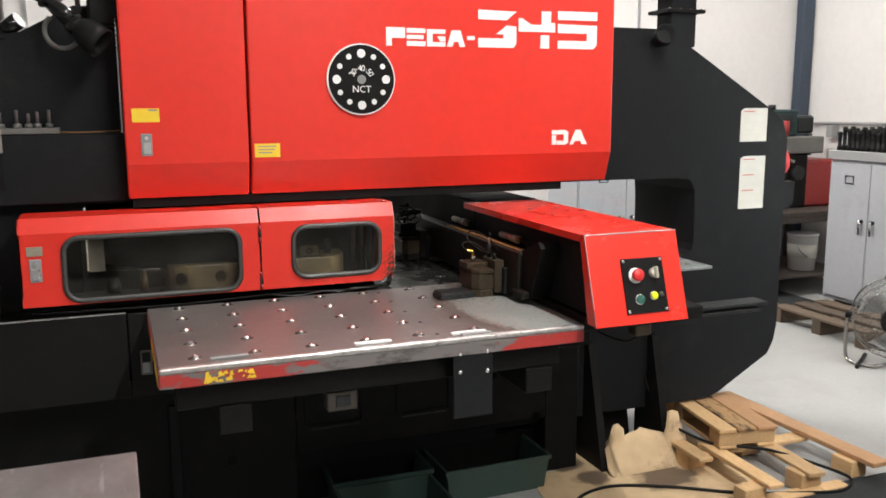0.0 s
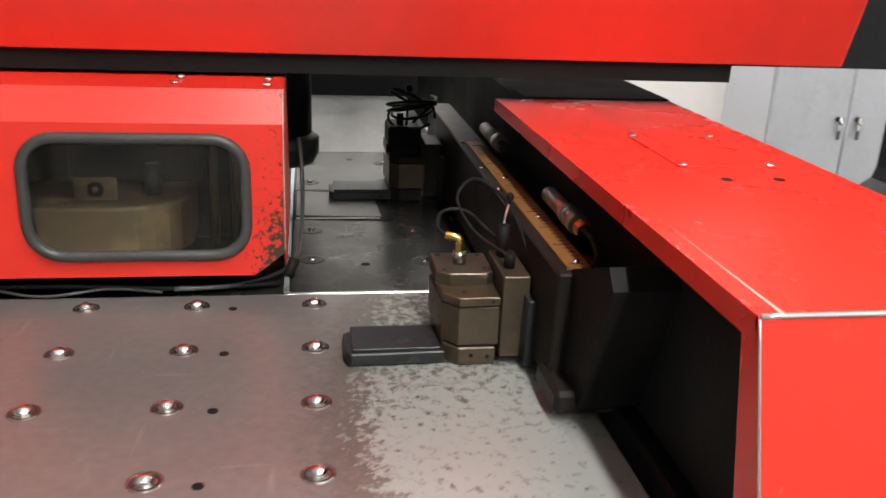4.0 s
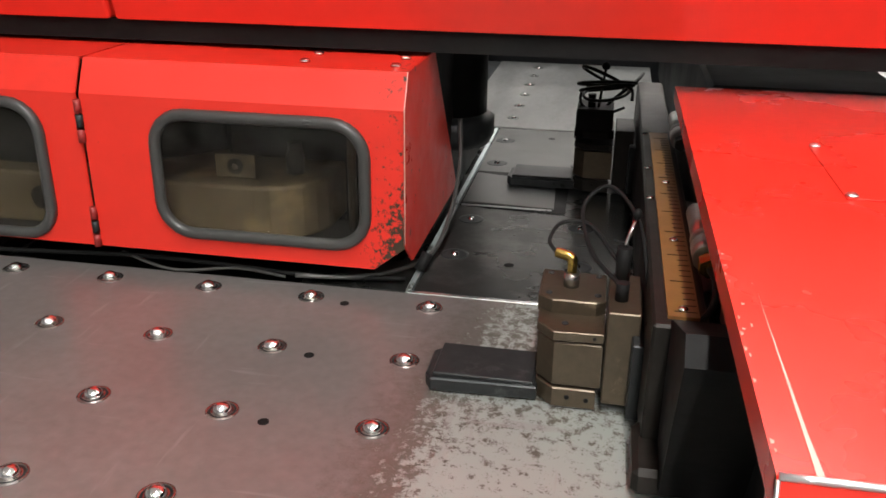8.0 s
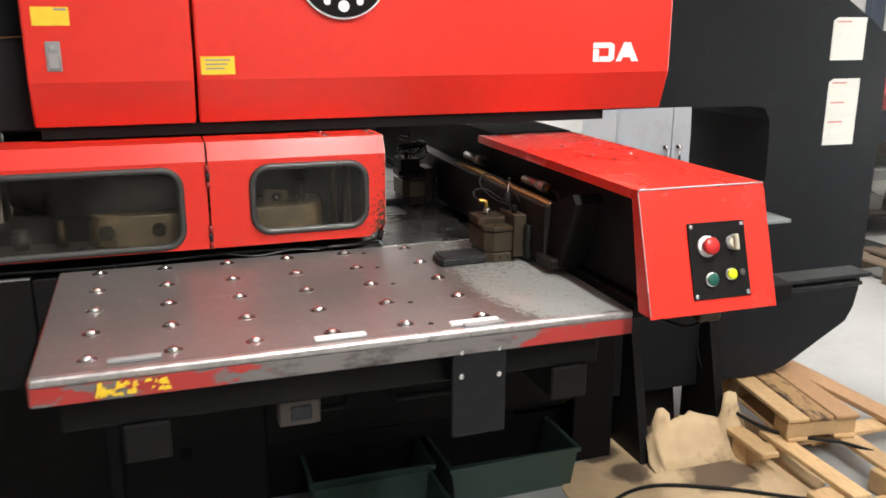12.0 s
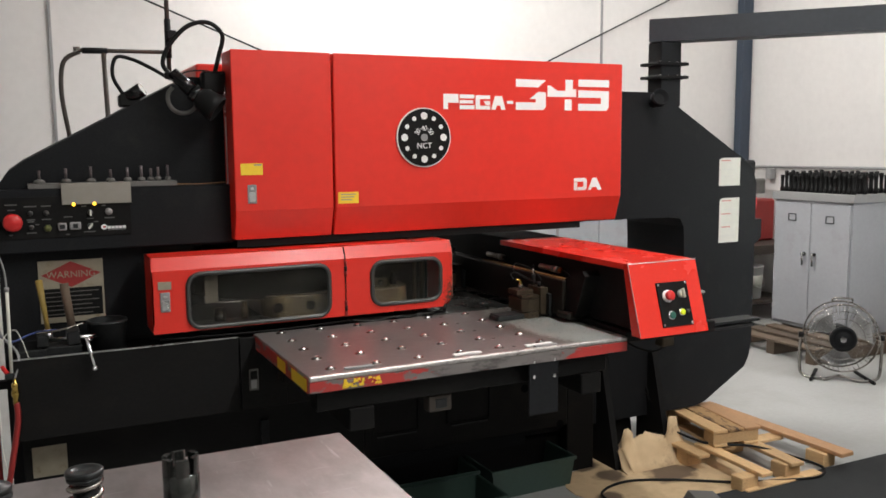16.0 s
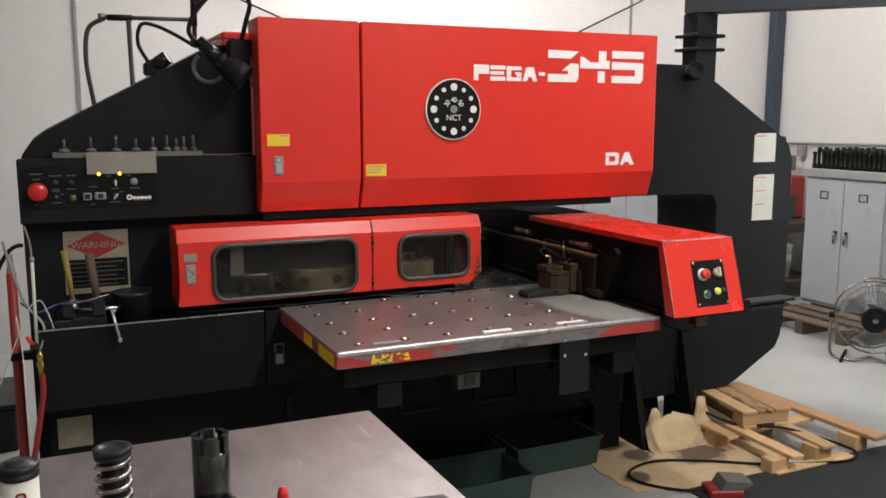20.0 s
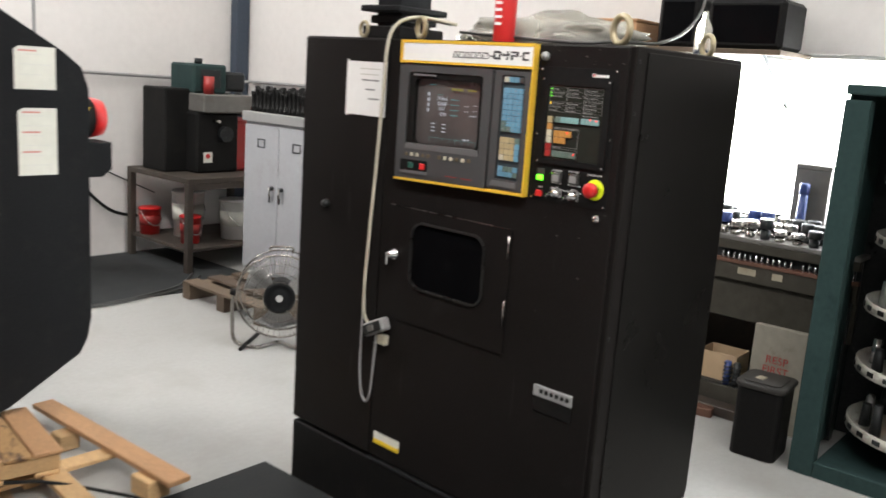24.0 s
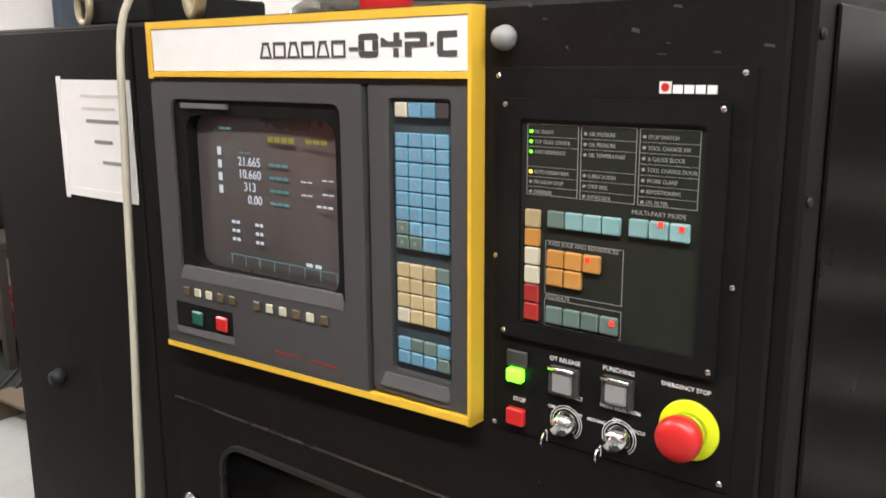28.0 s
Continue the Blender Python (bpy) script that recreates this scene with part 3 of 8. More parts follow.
    bm.free()
    me.materials.append(mat)
    ob = new(name, me)
    if parent:
        ob.parent = parent
    if label:
        ob["label"] = label
    return ob


def share(name, src, m, parent):
    """Another object on the mesh of src, at the pose m within its parent."""
    ob = new(name, src.data)
    ob.parent = parent
    ob.matrix_local = m
    return ob


def thing(name, label, category, x=0.0, y=0.0, z=0.0, group="", kind="", rz=0.0):
    ob = new(name)
    ob.matrix_world = pose(x, y, z, 0, 0, rz)
    ob.empty_display_size = 0.1
    return tagged(ob, label, category, group, kind)


def box(x0, x1, y0, y1, z0, z1, bevel=0.0, bm=None, seg=1):
    """An upright block between two corners, its edges eased by bevel."""
    bm = bm or bmesh.new()
    own = bmesh.ops.create_cube(bm, size=1)["verts"]
    for v in own:
        v.co = Vector(((x0 + x1) / 2 + v.co.x * (x1 - x0), (y0 + y1) / 2 + v.co.y * (y1 - y0), (z0 + z1) / 2 + v.co.z * (z1 - z0)))
    if bevel:
        edges = {e for v in own for e in v.link_edges}
        bmesh.ops.bevel(bm, geom=list(edges), offset=bevel, segments=seg, profile=0.5, affect="EDGES")
    return bm


def prism(outline, axis, a, b, bevel=0.0, bm=None, seg=2):
    """An outline in the plane across axis, pulled from a to b."""
    bm = bm or bmesh.new()

    def put(u, v, w):
        return {"x": (w, u, v), "y": (u, w, v), "z": (u, v, w)}[axis]
    one = [bm.verts.new(put(u, v, a)) for u, v in outline]
    two = [bm.verts.new(put(u, v, b)) for u, v in outline]
    n = len(outline)
    faces = [bm.faces.new(one), bm.faces.new(two[::-1])]
    for i in range(n):
        faces.append(bm.faces.new((one[i], two[i], two[(i + 1) % n], one[(i + 1) % n])))
    bmesh.ops.recalc_face_normals(bm, faces=faces)
    if bevel:
        edges = {e for f in faces[:2] for e in f.edges}
        bmesh.ops.bevel(bm, geom=list(edges), offset=bevel, segments=seg, profile=0.5, affect="EDGES")
    return bm


def rod(p, q, r, r2=None, seg=16, bm=None, smooth=True):
    """A round bar from p to q."""
    bm = bm or bmesh.new()
    p, q = Vector(p), Vector(q)
    turn = (q - p).to_track_quat("Z", "Y").to_matrix().to_4x4()
    r2 = r if r2 is None else r2
    made = bmesh.ops.create_cone(bm, cap_ends=True, segments=seg, radius1=r, radius2=r2, depth=(q - p).length,
                                 matrix=Matrix.Translation((p + q) / 2) @ turn)["verts"]
    if smooth:
        for f in {f for v in made for f in v.link_faces}:
            f.smooth = len(f.verts) == 4
    return bm


def tube(points, r, seg=8, bm=None, rounds=6):
    """A smooth pipe or cable through the points."""
    bm = bm or bmesh.new()
    pts = [Vector(p) for p in points]
    path = []
    for i in range(len(pts) - 1):
        a, b, c, d = pts[max(0, i - 1)], pts[i], pts[i + 1], pts[min(len(pts) - 1, i + 2)]
        for k in range(rounds):
            t = k / rounds
            path.append(0.5 * ((2 * b) + (c - a) * t + (2 * a - 5 * b + 4 * c - d) * t * t + (3 * b - a - 3 * c + d) * t ** 3))
    path.append(pts[-1])
    rings, side = [], None
    for i, p in enumerate(path):
        way = (path[min(i + 1, len(path) - 1)] - path[max(i - 1, 0)]).normalized()
        if side is None:
            side = way.orthogonal().normalized()
        side = (side - way * side.dot(way)).normalized()
        up = way.cross(side)
        rings.append([bm.verts.new(p + r * (math.cos(6.2832 * k / seg) * side + math.sin(6.2832 * k / seg) * up)) for k in range(seg)])
    for one, two in zip(rings, rings[1:]):
        for k in range(seg):
            f = bm.faces.new((one[k], one[(k + 1) % seg], two[(k + 1) % seg], two[k]))
            f.smooth = True
    bm.faces.new(rings[0][::-1])
    bm.faces.new(rings[-1])
    return bm


def lathe(profile, seg=24, bm=None, at=(0, 0, 0)):
    """A turned body: (radius, height) pairs round the z axis."""
    bm = bm or bmesh.new()
    rings = []
    for r, z in profile:
        rings.append([bm.verts.new((at[0] + r * math.cos(6.2832 * k / seg), at[1] + r * math.sin(6.2832 * k / seg), at[2] + z)) for k in range(seg)])
    for one, two in zip(rings, rings[1:]):
        for k in range(seg):
            f = bm.faces.new((one[k], one[(k + 1) % seg], two[(k + 1) % seg], two[k]))
            f.smooth = True
    bm.faces.new(rings[0][::-1])
    bm.faces.new(rings[-1])
    return bm


def rounded(x0, x1, z0, z1, r, seg=6):
    """The outline of a rectangle with round corners."""
    pts = []
    for cx, cz, a in ((x1 - r, z1 - r, 0), (x0 + r, z1 - r, 90), (x0 + r, z0 + r, 180), (x1 - r, z0 + r, 270)):
        for k in range(seg + 1):
            t = radians(a + 90 * k / seg)
            pts.append((cx + r * math.cos(t), cz + r * math.sin(t)))
    return pts


def ring(outer, inner, axis, a, b, bm=None):
    """A frame between two outlines of equal count, pulled from a to b."""
    bm = bm or bmesh.new()

    def put(u, v, w):
        return {"x": (w, u, v), "y": (u, w, v), "z": (u, v, w)}[axis]
    loops = [[bm.verts.new(put(u, v, w)) for u, v in o] for o, w in ((outer, a), (outer, b), (inner, b), (inner, a))]
    n = len(outer)
    faces = []
    for one, two in zip(loops, loops[1:] + loops[:1]):
        for k in range(n):
            faces.append(bm.faces.new((one[k], one[(k + 1) % n], two[(k + 1) % n], two[k])))
    bmesh.ops.recalc_face_normals(bm, faces=faces)
    return bm


def lettering(text, size, m, mat, parent, name="lettering", align="LEFT", depth=0.0006, wide=1.0):
    """Raised writing in the built-in font, in the plane of the pose m."""
    cu = bpy.data.curves.new("writing", "FONT")
    cu.body, cu.size, cu.extrude, cu.align_x = text, size, depth, align
    cu.resolution_u = 3
    tmp = bpy.data.objects.new("writing", cu)
    scene.collection.objects.link(tmp)
    me = bpy.data.meshes.new_from_object(tmp.evaluated_get(bpy.context.evaluated_depsgraph_get()))
    bpy.data.objects.remove(tmp)
    me.transform(Matrix.Diagonal((wide, 1, 1, 1)))
    me.materials.clear()
    me.materials.append(mat)
    ob = new(name, me)
    ob.parent = parent
    ob.matrix_local = m
    return ob


def bars(rects, axis, at, thick, mat, parent, name="print", label=""):
    """Flat bars (u0, u1, v0, v1) that stand for print, on the plane across axis."""
    for u0, u1, v0, v1 in rects:
        part(name, prism([(u0, v0), (u1, v0), (u1, v1), (u0, v1)], axis, at, at + thick), mat, parent, label)


def screws(name, places, axis, r, mat, parent, sunk=0.0):
    """Domed screw heads, one object each."""
    first = None
    for p in places:
        if first is None:
            bm = lathe([(r, 0), (r * 0.95, r * 0.3), (r * 0.6, r * 0.55), (r * 0.12, r * 0.6)], 10)
            first = part(name, bm, mat, parent)
            ob = first
        else:
            ob = new(name, first.data)
            ob.parent = parent
        turn = {"-y": (90, 0, 0), "z": (0, 0, 0), "-x": (0, -90, 0)}[axis]
        ob.matrix_local = pose(*p, *turn)

# ---- the hall ----
XL, XR, YF, YB, ZC = -3.2, 5.8, -6.0, 3.9, 4.3
floor = tagged(part("floor", box(XL - 0.2, XR + 0.2, YF - 0.2, YB + 0.2, -0.2, 0.0), FLOOR), "glossy grey painted concrete workshop floor", "floor", kind="structure")
ceiling = tagged(part("ceiling", box(XL - 0.2, XR + 0.2, YF - 0.2, YB + 0.2, ZC, ZC + 0.15), CEILING), "plain pale workshop ceiling", "ceiling", kind="structure")
tagged(part("wall_back", box(XL, XR, YB, YB + 0.15, 0, ZC), WALL), "white painted back wall of the workshop", "wall", kind="structure")
tagged(part("wall_left", box(XL - 0.15, XL, YF, YB + 0.15, 0, ZC), WALL_GREY), "unseen side wall, toned grey to cut bounced light", "wall", kind="structure")
tagged(part("wall_front", box(XL, XR, YF - 0.15, YF, 0, ZC), WALL_GREY), "unseen wall closing the hall, toned grey to cut bounced light", "wall", kind="structure")
WY0, WY1, WZ0, WZ1 = -1.45, -0.34, 0.92, 1.80
bm = box(XR, XR + 0.15, YF, WY0, 0, ZC)
box(XR, XR + 0.15, WY1, YB + 0.15, 0, ZC, bm=bm)
box(XR, XR + 0.15, WY0, WY1, 0, WZ0, bm=bm)
box(XR, XR + 0.15, WY0, WY1, WZ1, ZC, bm=bm)
tagged(part("wall_right", bm, WALL), "white painted side wall with a bright window", "wall", kind="structure")
window = thing("window_1", "window flooded with white daylight behind the tool bench", "window", XR, (WY0 + WY1) / 2, WZ0, kind="structure")
wh = (WY1 - WY0) / 2
bm = ring([(-wh, 0), (wh, 0), (wh, WZ1 - WZ0), (-wh, WZ1 - WZ0)],
          [(-wh + .02, .02), (wh - .02, .02), (wh - .02, WZ1 - WZ0 - .02), (-wh + .02, WZ1 - WZ0 - .02)], "x", 0.03, 0.09)
part("window_frame", bm, WHITE, window)
part("pane", box(0.055, 0.062, -wh + .02, wh - .02, .02, WZ1 - WZ0 - .02), GLASS, window).visible_shadow = False
tagged(part("backdrop", box(XR + 0.5, XR + 0.52, WY0 - 1, WY1 + 1, 0, 3), DAYLIGHT), "blank white daylight outside the window", "sky", kind="structure")

column = tagged(part("trim", box(5.665, 5.79, 3.80, 3.89, 0, ZC, 0.004), BLUE_STEEL), "dark blue steel building column in the corner", "column", kind="structure")
bm = bmesh.new()
for sx in (-0.66, 4.0):
    box(sx, sx + 0.02, 3.888, 3.9, 0.1, ZC, bm=bm)
tagged(part("trim", bm, LIGHT_GREY), "slim vertical panel joints of the wall", "joint", kind="structure")
bm = rod((2.4, 3.86, 1.92), (5.5, 3.86, 3.33), 0.007, seg=6)
tagged(part("trim", bm, DARK_STEEL), "thin diagonal brace rod on the back wall", "brace rod", kind="structure")
tagged(part("trim", rod((-1.5, 3.86, 3.28), (1.8, 3.86, 1.99), 0.007, seg=6), DARK_STEEL), "thin diagonal brace rod behind the work lamp", "brace rod", kind="structure")

# ---- the punch press ----
press = thing("punch_press", "red and black turret punch press with a ball-top feed table", "punch press")

# black C-shaped frame: upper beam, two columns, base, with the open throat through it
FY0, FY1 = 0.775, 1.26
outer = [(-0.98, 0.16), (-0.98, 1.45), (-0.967, 1.51), (-0.93, 1.562), (-0.875, 1.602), (-0.27, 1.925), (2.11, 1.905), (2.235, 1.83), (2.70, 1.555), (2.77, 1.50), (2.798, 1.42),
         (2.798, 0.52), (2.782, 0.44), (2.75, 0.38), (2.47, 0.22), (2.40, 0.20), (1.30, 0.20), (1.30, 0.16)]
inner = [(-0.30, 0.93), (-0.30, 1.20), (-0.29, 1.23), (-0.27, 1.25), (0.2, 1.26), (1.6, 1.26), (1.9, 1.26), (2.22, 1.255), (2.26, 1.245), (2.285, 1.20),
         (2.29, 1.10), (2.29, 1.0), (2.29, 0.95), (2.28, 0.92), (2.25, 0.90), (1.30, 0.90), (1.0, 0.90), (0.4, 0.90)]
part("frame", ring(outer, inner, "y", FY0, FY1), CHAR, press, "charcoal painted C-frame")
part("plinth", box(-0.93, 1.55, 0.80, 1.24, 0.0, 0.17, 0.006), BLACK, press)

# red covers with a crease low down
def cover(name, x0, x1):
    out = [(0.772, 2.022), (0.608, 2.022), (0.608, 1.395), (0.648, 1.278), (0.772, 1.278)]
    return part(name, prism(out, "x", x0, x1, 0.006), RED, press, "red enamelled cover panel")
cover_left = cover("cover_panel", -0.133, 0.273)
cover_right = cover("cover_panel", 0.281, 1.737)
part("back_cover", box(-0.22, 1.60, 0.85, 1.35, 1.90, 1.985, 0.008), RED, press)

# guard box with its two windows
def window_seal(name, x0, x1, z0, z1, y, r, parent):
    line = rounded(x0 + .008, x1 - .008, z0 + .008, z1 - .008, r - .007)
    loop = []
    for (u0, v0), (u1, v1) in zip(line, line[1:] + line[:1]):
        n = max(1, round(math.hypot(u1 - u0, v1 - v0) / 0.012))
        loop += [(u0 + (u1 - u0) * k / n, y - 0.003, v0 + (v1 - v0) * k / n) for k in range(n)]
    loop = loop[8:] + loop[:10]
    part("seal", tube(loop, 0.0088, 10, rounds=1), RUBBER, parent, "thick grey rubber window seal")
    g = part("pane", prism(rounded(x0 + .012, x1 - .012, z0 + .012, z1 - .012, r - .01), "y", y - 0.002, y + 0.002), DUSTY_GLASS, parent, "dusty smoky pane")
    g.visible_shadow = False


def guard(name, x0, x1, wx0, wx1, wz0, wz1, mat):
    """A door of the guard: front sheet with a window hole, a chamfer, the top and the ends."""
    yf, zb, zc, zt = 0.516, 0.953, 1.19, 1.238
    inner = rounded(wx0 + .01, wx1 - .01, wz0 + .01, wz1 - .01, 0.045)
    n = len(inner) // 4
    cut = 4 if x1 > 0.7 else 0
    outer = [(x1, zc)] * n + [(x0, zc)] * n + [(x0, zb)] * n + [(x1 - 0.046, zb)] * cut + [(x1, zb + 0.036 if cut else zb)] * (n - cut)
    bm = bmesh.new()
    lo = {}

    def v(x, y, z):
        k = (round(x, 4), round(y, 4), round(z, 4))
        if k not in lo:
            lo[k] = bm.verts.new((x, y, z))
        return lo[k]
    faces = []
    N = len(inner)
    for y in (yf, yf + 0.004):
        for k in range(N):
            a, b, c, d = inner[k], inner[(k + 1) % N], outer[(k + 1) % N], outer[k]
            q = [v(a[0], y, a[1]), v(b[0], y, b[1]), v(c[0], y, c[1])]
            if c != d:
                q.append(v(d[0], y, d[1]))
            faces.append(bm.faces.new(q))
    for k in range(N):
        a, b = inner[k], inner[(k + 1) % N]
        faces.append(bm.faces.new((v(a[0], yf, a[1]), v(b[0], yf, b[1]), v(b[0], yf + .004, b[1]), v(a[0], yf + .004, a[1]))))
    bmesh.ops.recalc_face_normals(bm, faces=faces)
    prism([(yf, zc), (yf + .024, zt), (0.70, zt), (0.70, zt - .004), (yf + .026, zt - .004), (yf + .004, zc)], "x", x0, x1, bm=bm)
    return part(name, bm, mat, press, "red guard door with a rounded window")


g1 = guard("guard_door", -0.474, 0.281, -0.352, 0.222, 0.957, 1.180, RED)
window_seal("window", -0.352, 0.222, 0.957, 1.180, 0.516, 0.055, g1)
g2 = guard("guard_door", 0.287, 0.770, 0.391, 0.722, 0.980, 1.176, RED_CHIPPED)
window_seal("window", 0.391, 0.722, 0.980, 1.176, 0.516, 0.055, g2)
end = [(0.516, 0.992), (0.516, 1.19), (0.54, 1.238), (0.72, 1.238), (0.93, 0.953), (0.56, 0.953)]
part("guard_end", prism(end, "x", 0.7685, 0.7715), RED_WORN, press, "scuffed red end plate of the guard")
end = [(0.516, 0.985), (0.516, 1.19), (0.54, 1.238), (0.70, 1.238), (0.70, 0.953), (0.56, 0.953)]
part("guard_end", prism(end, "x", -0.474, -0.469), RED, press)
part("worn_edge", tube([(0.7705, 0.5155, 1.19), (0.7705, 0.5153, 1.09), (0.7705, 0.5155, 0.995)], 0.0009, 6), RUBBED, g2, "paint rubbed off the corner")
part("worn_edge", tube([(0.7705, 0.54, 1.2385), (0.7705, 0.527, 1.214), (0.7705, 0.5155, 1.19)], 0.0009, 6), RUBBED, g2)
part("guard_floor", box(-0.46, 0.72, 0.53, 0.70, 0.950, 0.955), DARK_STEEL, press)
screws("bolt", [(0.612, 0.638, 1.239), (0.612, 0.575, 1.239), (0.746, 0.632, 1.239), (0.746, 0.571, 1.239)], "z", 0.008, CHROME, press)
# what stands behind the windows; rim, plate and label coloured dark for the shade
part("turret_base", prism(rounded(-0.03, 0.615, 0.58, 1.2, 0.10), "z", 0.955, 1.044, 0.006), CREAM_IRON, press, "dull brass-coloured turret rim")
for gx, gr in ((0.652, 0.007), (0.690, 0.011)):
    part("guide_post", rod((gx, 0.655, 0.956), (gx, 0.655, 1.225), gr, seg=14), CLAMP, press, "upright steel guide post behind the window")
part("inner_plate", box(0.442, 0.507, 0.615, 0.619, 1.046, 1.083), CREAM_IRON, press, "small pale plate behind the window, coloured dim")
part("inner_bore", rod((0.475, 0.6145, 1.064), (0.475, 0.6125, 1.064), 0.013, seg=18), BLACK, press)
part("inner_bore", rod((0.475, 0.6127, 1.064), (0.475, 0.611, 1.064), 0.005, seg=12), COUPLING, press)
part("inner_label", box(-0.272, -0.222, 0.568, 0.57, 1.048, 1.154), BENCH_GREY, press, "pale label behind the window, coloured dim")
for bx, bw, bh in ((-0.20, 0.05, 0.05), (-0.10, 0.03, 0.07), (0.05, 0.06, 0.045), (0.155, 0.035, 0.06), (0.555, 0.03, 0.05)):
    part("punch_head", lathe([(bw * 0.5, 0), (bw * 0.5, bh * 0.6), (bw * 0.38, bh * 0.66), (bw * 0.38, bh), (0.002, bh)], 16, at=(bx, 0.665, 1.044 if bx > 0 else 0.955)), CLAMP if bh > 0.055 else DARK_STEEL, press)
for bx in (0.019, 0.152):
    part("bore", rod((bx, 0.579, 1.0), (bx, 0.59, 1.0), 0.02, seg=18), BLACK, press)
part("turret", lathe([(0.36, 0), (0.36, 0.12), (0.30, 0.14), (0.30, 0.20)], 32, at=(0.1, 0.98, 1.03)), DARK_STEEL, press)

# lower front: tray door, latch panel, base
tray = part("tray_front", box(-0.96, -0.168, 0.488, 0.50, 0.624, 0.915, 0.002), BLACK, press, "black sheet-metal front of the tool tray")
part("bright_edge", box(-0.96, -0.168, 0.4865, 0.502, 0.9152, 0.918), BARE, press)
part("latch_panel", box(-0.163, 0.02, 0.49, 0.502, 0.624, 0.912, 0.002), BLACK, press)
part("tray", box(-0.96, 0.02, 0.503, 0.77, 0.86, 0.885, 0.003), BLACK, press)
part("base_front", box(-0.94, 0.42, 0.70, 0.775, 0.0, 0.62, 0.004), BLACK, press)
part("base_front", box(0.4205, 1.4995, 0.70, 0.775, 0.25, 0.62, 0.004), BLACK, press)
part("base_front", box(1.50, 1.66, 0.70, 0.775, 0.0, 0.62, 0.004), BLACK, press)
part("toe_recess", box(0.4205, 1.4995, 0.90, 0.92, 0.0, 0.26), BLACK, press)
part("recess_roof", box(0.4205, 1.4995, 0.776, 0.899, 0.25, 0.26), BLACK, press)
part("base_rail", box(0.02, 1.60, 0.50, 0.775, 0.62, 0.86, 0.004), BLACK, press)

# feed table with its ball transfers
TZ = 0.917
table = part("feed_table", box(-0.10, 1.155, -0.204, 0.524, TZ - 0.055, TZ, 0.0025), TABLE, press, "worn purplish steel ball-top feed table")
# Paler bare-steel strip, widened to carry the highlight along the rounded edge.
part("bright_edge", box(-0.10, 1.155, -0.2085, -0.187, TZ - 0.017, TZ + 0.0012, 0.007, seg=4), RUBBED_EDGE, table, "bright rubbed front edge")
part("front_paint", box(-0.098, 1.153, -0.2066, -0.2042, TZ - 0.054, TZ - 0.018), EDGE_PAINT, table, "front edge with flaking red paint, rubbed bare in the middle")
part("side_paint", box(-0.1025, -0.1002, -0.2, 0.52, TZ - 0.054, TZ - 0.006), EDGE_PAINT, table)
rnd = random.Random(4)
for k in range(44):
    u, v = rnd.uniform(0.01, 0.14), rnd.uniform(TZ - 0.05, TZ - 0.026)
    w, h = rnd.uniform(0.004, 0.015), rnd.uniform(0.003, 0.009)
    part("yellow_mark", prism([(u, v), (u + w, v + rnd.uniform(-.003, .003)), (u + w * 0.8, v + h), (u + w * 0.2, v + h * 0.9)], "y", -0.2076 - 0.00006 * k, -0.2060), YELLOW, table, "scraped yellow paint remains")
for y0, y1 in ((-0.19, -0.02), (0.06, 0.16)):
    part("yellow_mark", box(-0.1042, -0.1022, y0, y1, TZ - 0.05, TZ - 0.01), YELLOW, table)
BALL_X = (0.814, 0.638, 0.478, 0.318, 0.158, -0.002)
BALL_Y = (0.48, 0.327, 0.174, 0.022, -0.131)
first = None
for bx in BALL_X:
    for by in BALL_Y:
        if first is None:
            cup = part("ball_cup", lathe([(0.0192, 0.0), (0.0190, 0.0010), (0.0172, 0.0014), (0.0160, 0.0006), (0.0150, 0.0004)], 22), COUPLING, table)
            well = part("ball_well", lathe([(0.0160, 0.0), (0.0158, 0.0008), (0.0125, 0.0003), (0.0100, 0.0003)], 20), DARK_STEEL, table)
            ball = part("ball", lathe([(0.0112, 0.0002), (0.0108, 0.0034), (0.0088, 0.0070), (0.0055, 0.0092), (0.0008, 0.0102)], 18), CHROME, table)
            first = True
        else:
            cup, well, ball = new("ball_cup", cup.data), new("ball_well", well.data), new("ball", ball.data)
        for ob in (cup, well, ball):
            ob.parent = table
            ob.matrix_local = pose(bx, by, TZ)
hole = None
for by in BALL_Y:
    hx, hy = 0.692, by - 0.012
    if hole is None:
        hole = part("screw_hole", rod((0, 0, 0), (0, 0, 0.0008), 0.0065, seg=14), BLACK, table)
    else:
        hole = share("screw_hole", hole, pose(0, 0, 0), table)
    hole.matrix_local = pose(hx, hy, TZ)
for x0, x1, yy, mat, nm in ((0.433, 0.541, -0.168, WHITE, "bright aluminium strip"), (0.728, 0.838, -0.168, WHITE, "bright aluminium strip"),
                            (0.035, 0.135, -0.160, LIGHT_GREY, "dull grey strip"), (0.752, 0.845, -0.188, LIGHT_GREY, "dull grey strip")):
    ob = part("metal_strip", box(x0, x1, yy - 0.009, yy + 0.009, TZ + 0.0005, TZ + 0.007, 0.001), mat)
    tagged(ob, nm + " lying on the feed table", "metal strip", "strips on the table")
bracket = part("hanging_bracket", box(0.721, 0.846, -0.203, -0.196, 0.668, 0.874, 0.002), CHAR, press, "black bracket plate under the table edge")
screws("bolt", [(0.742, -0.203, 0.811), (0.829, -0.203, 0.806), (0.742, -0.203, 0.867), (0.829, -0.203, 0.867)], "-y", 0.0075, CHROME, press)
part("table_beam", box(-0.06, 1.10, -0.15, -0.08, 0.78, 0.862, 0.004), BLACK, press)
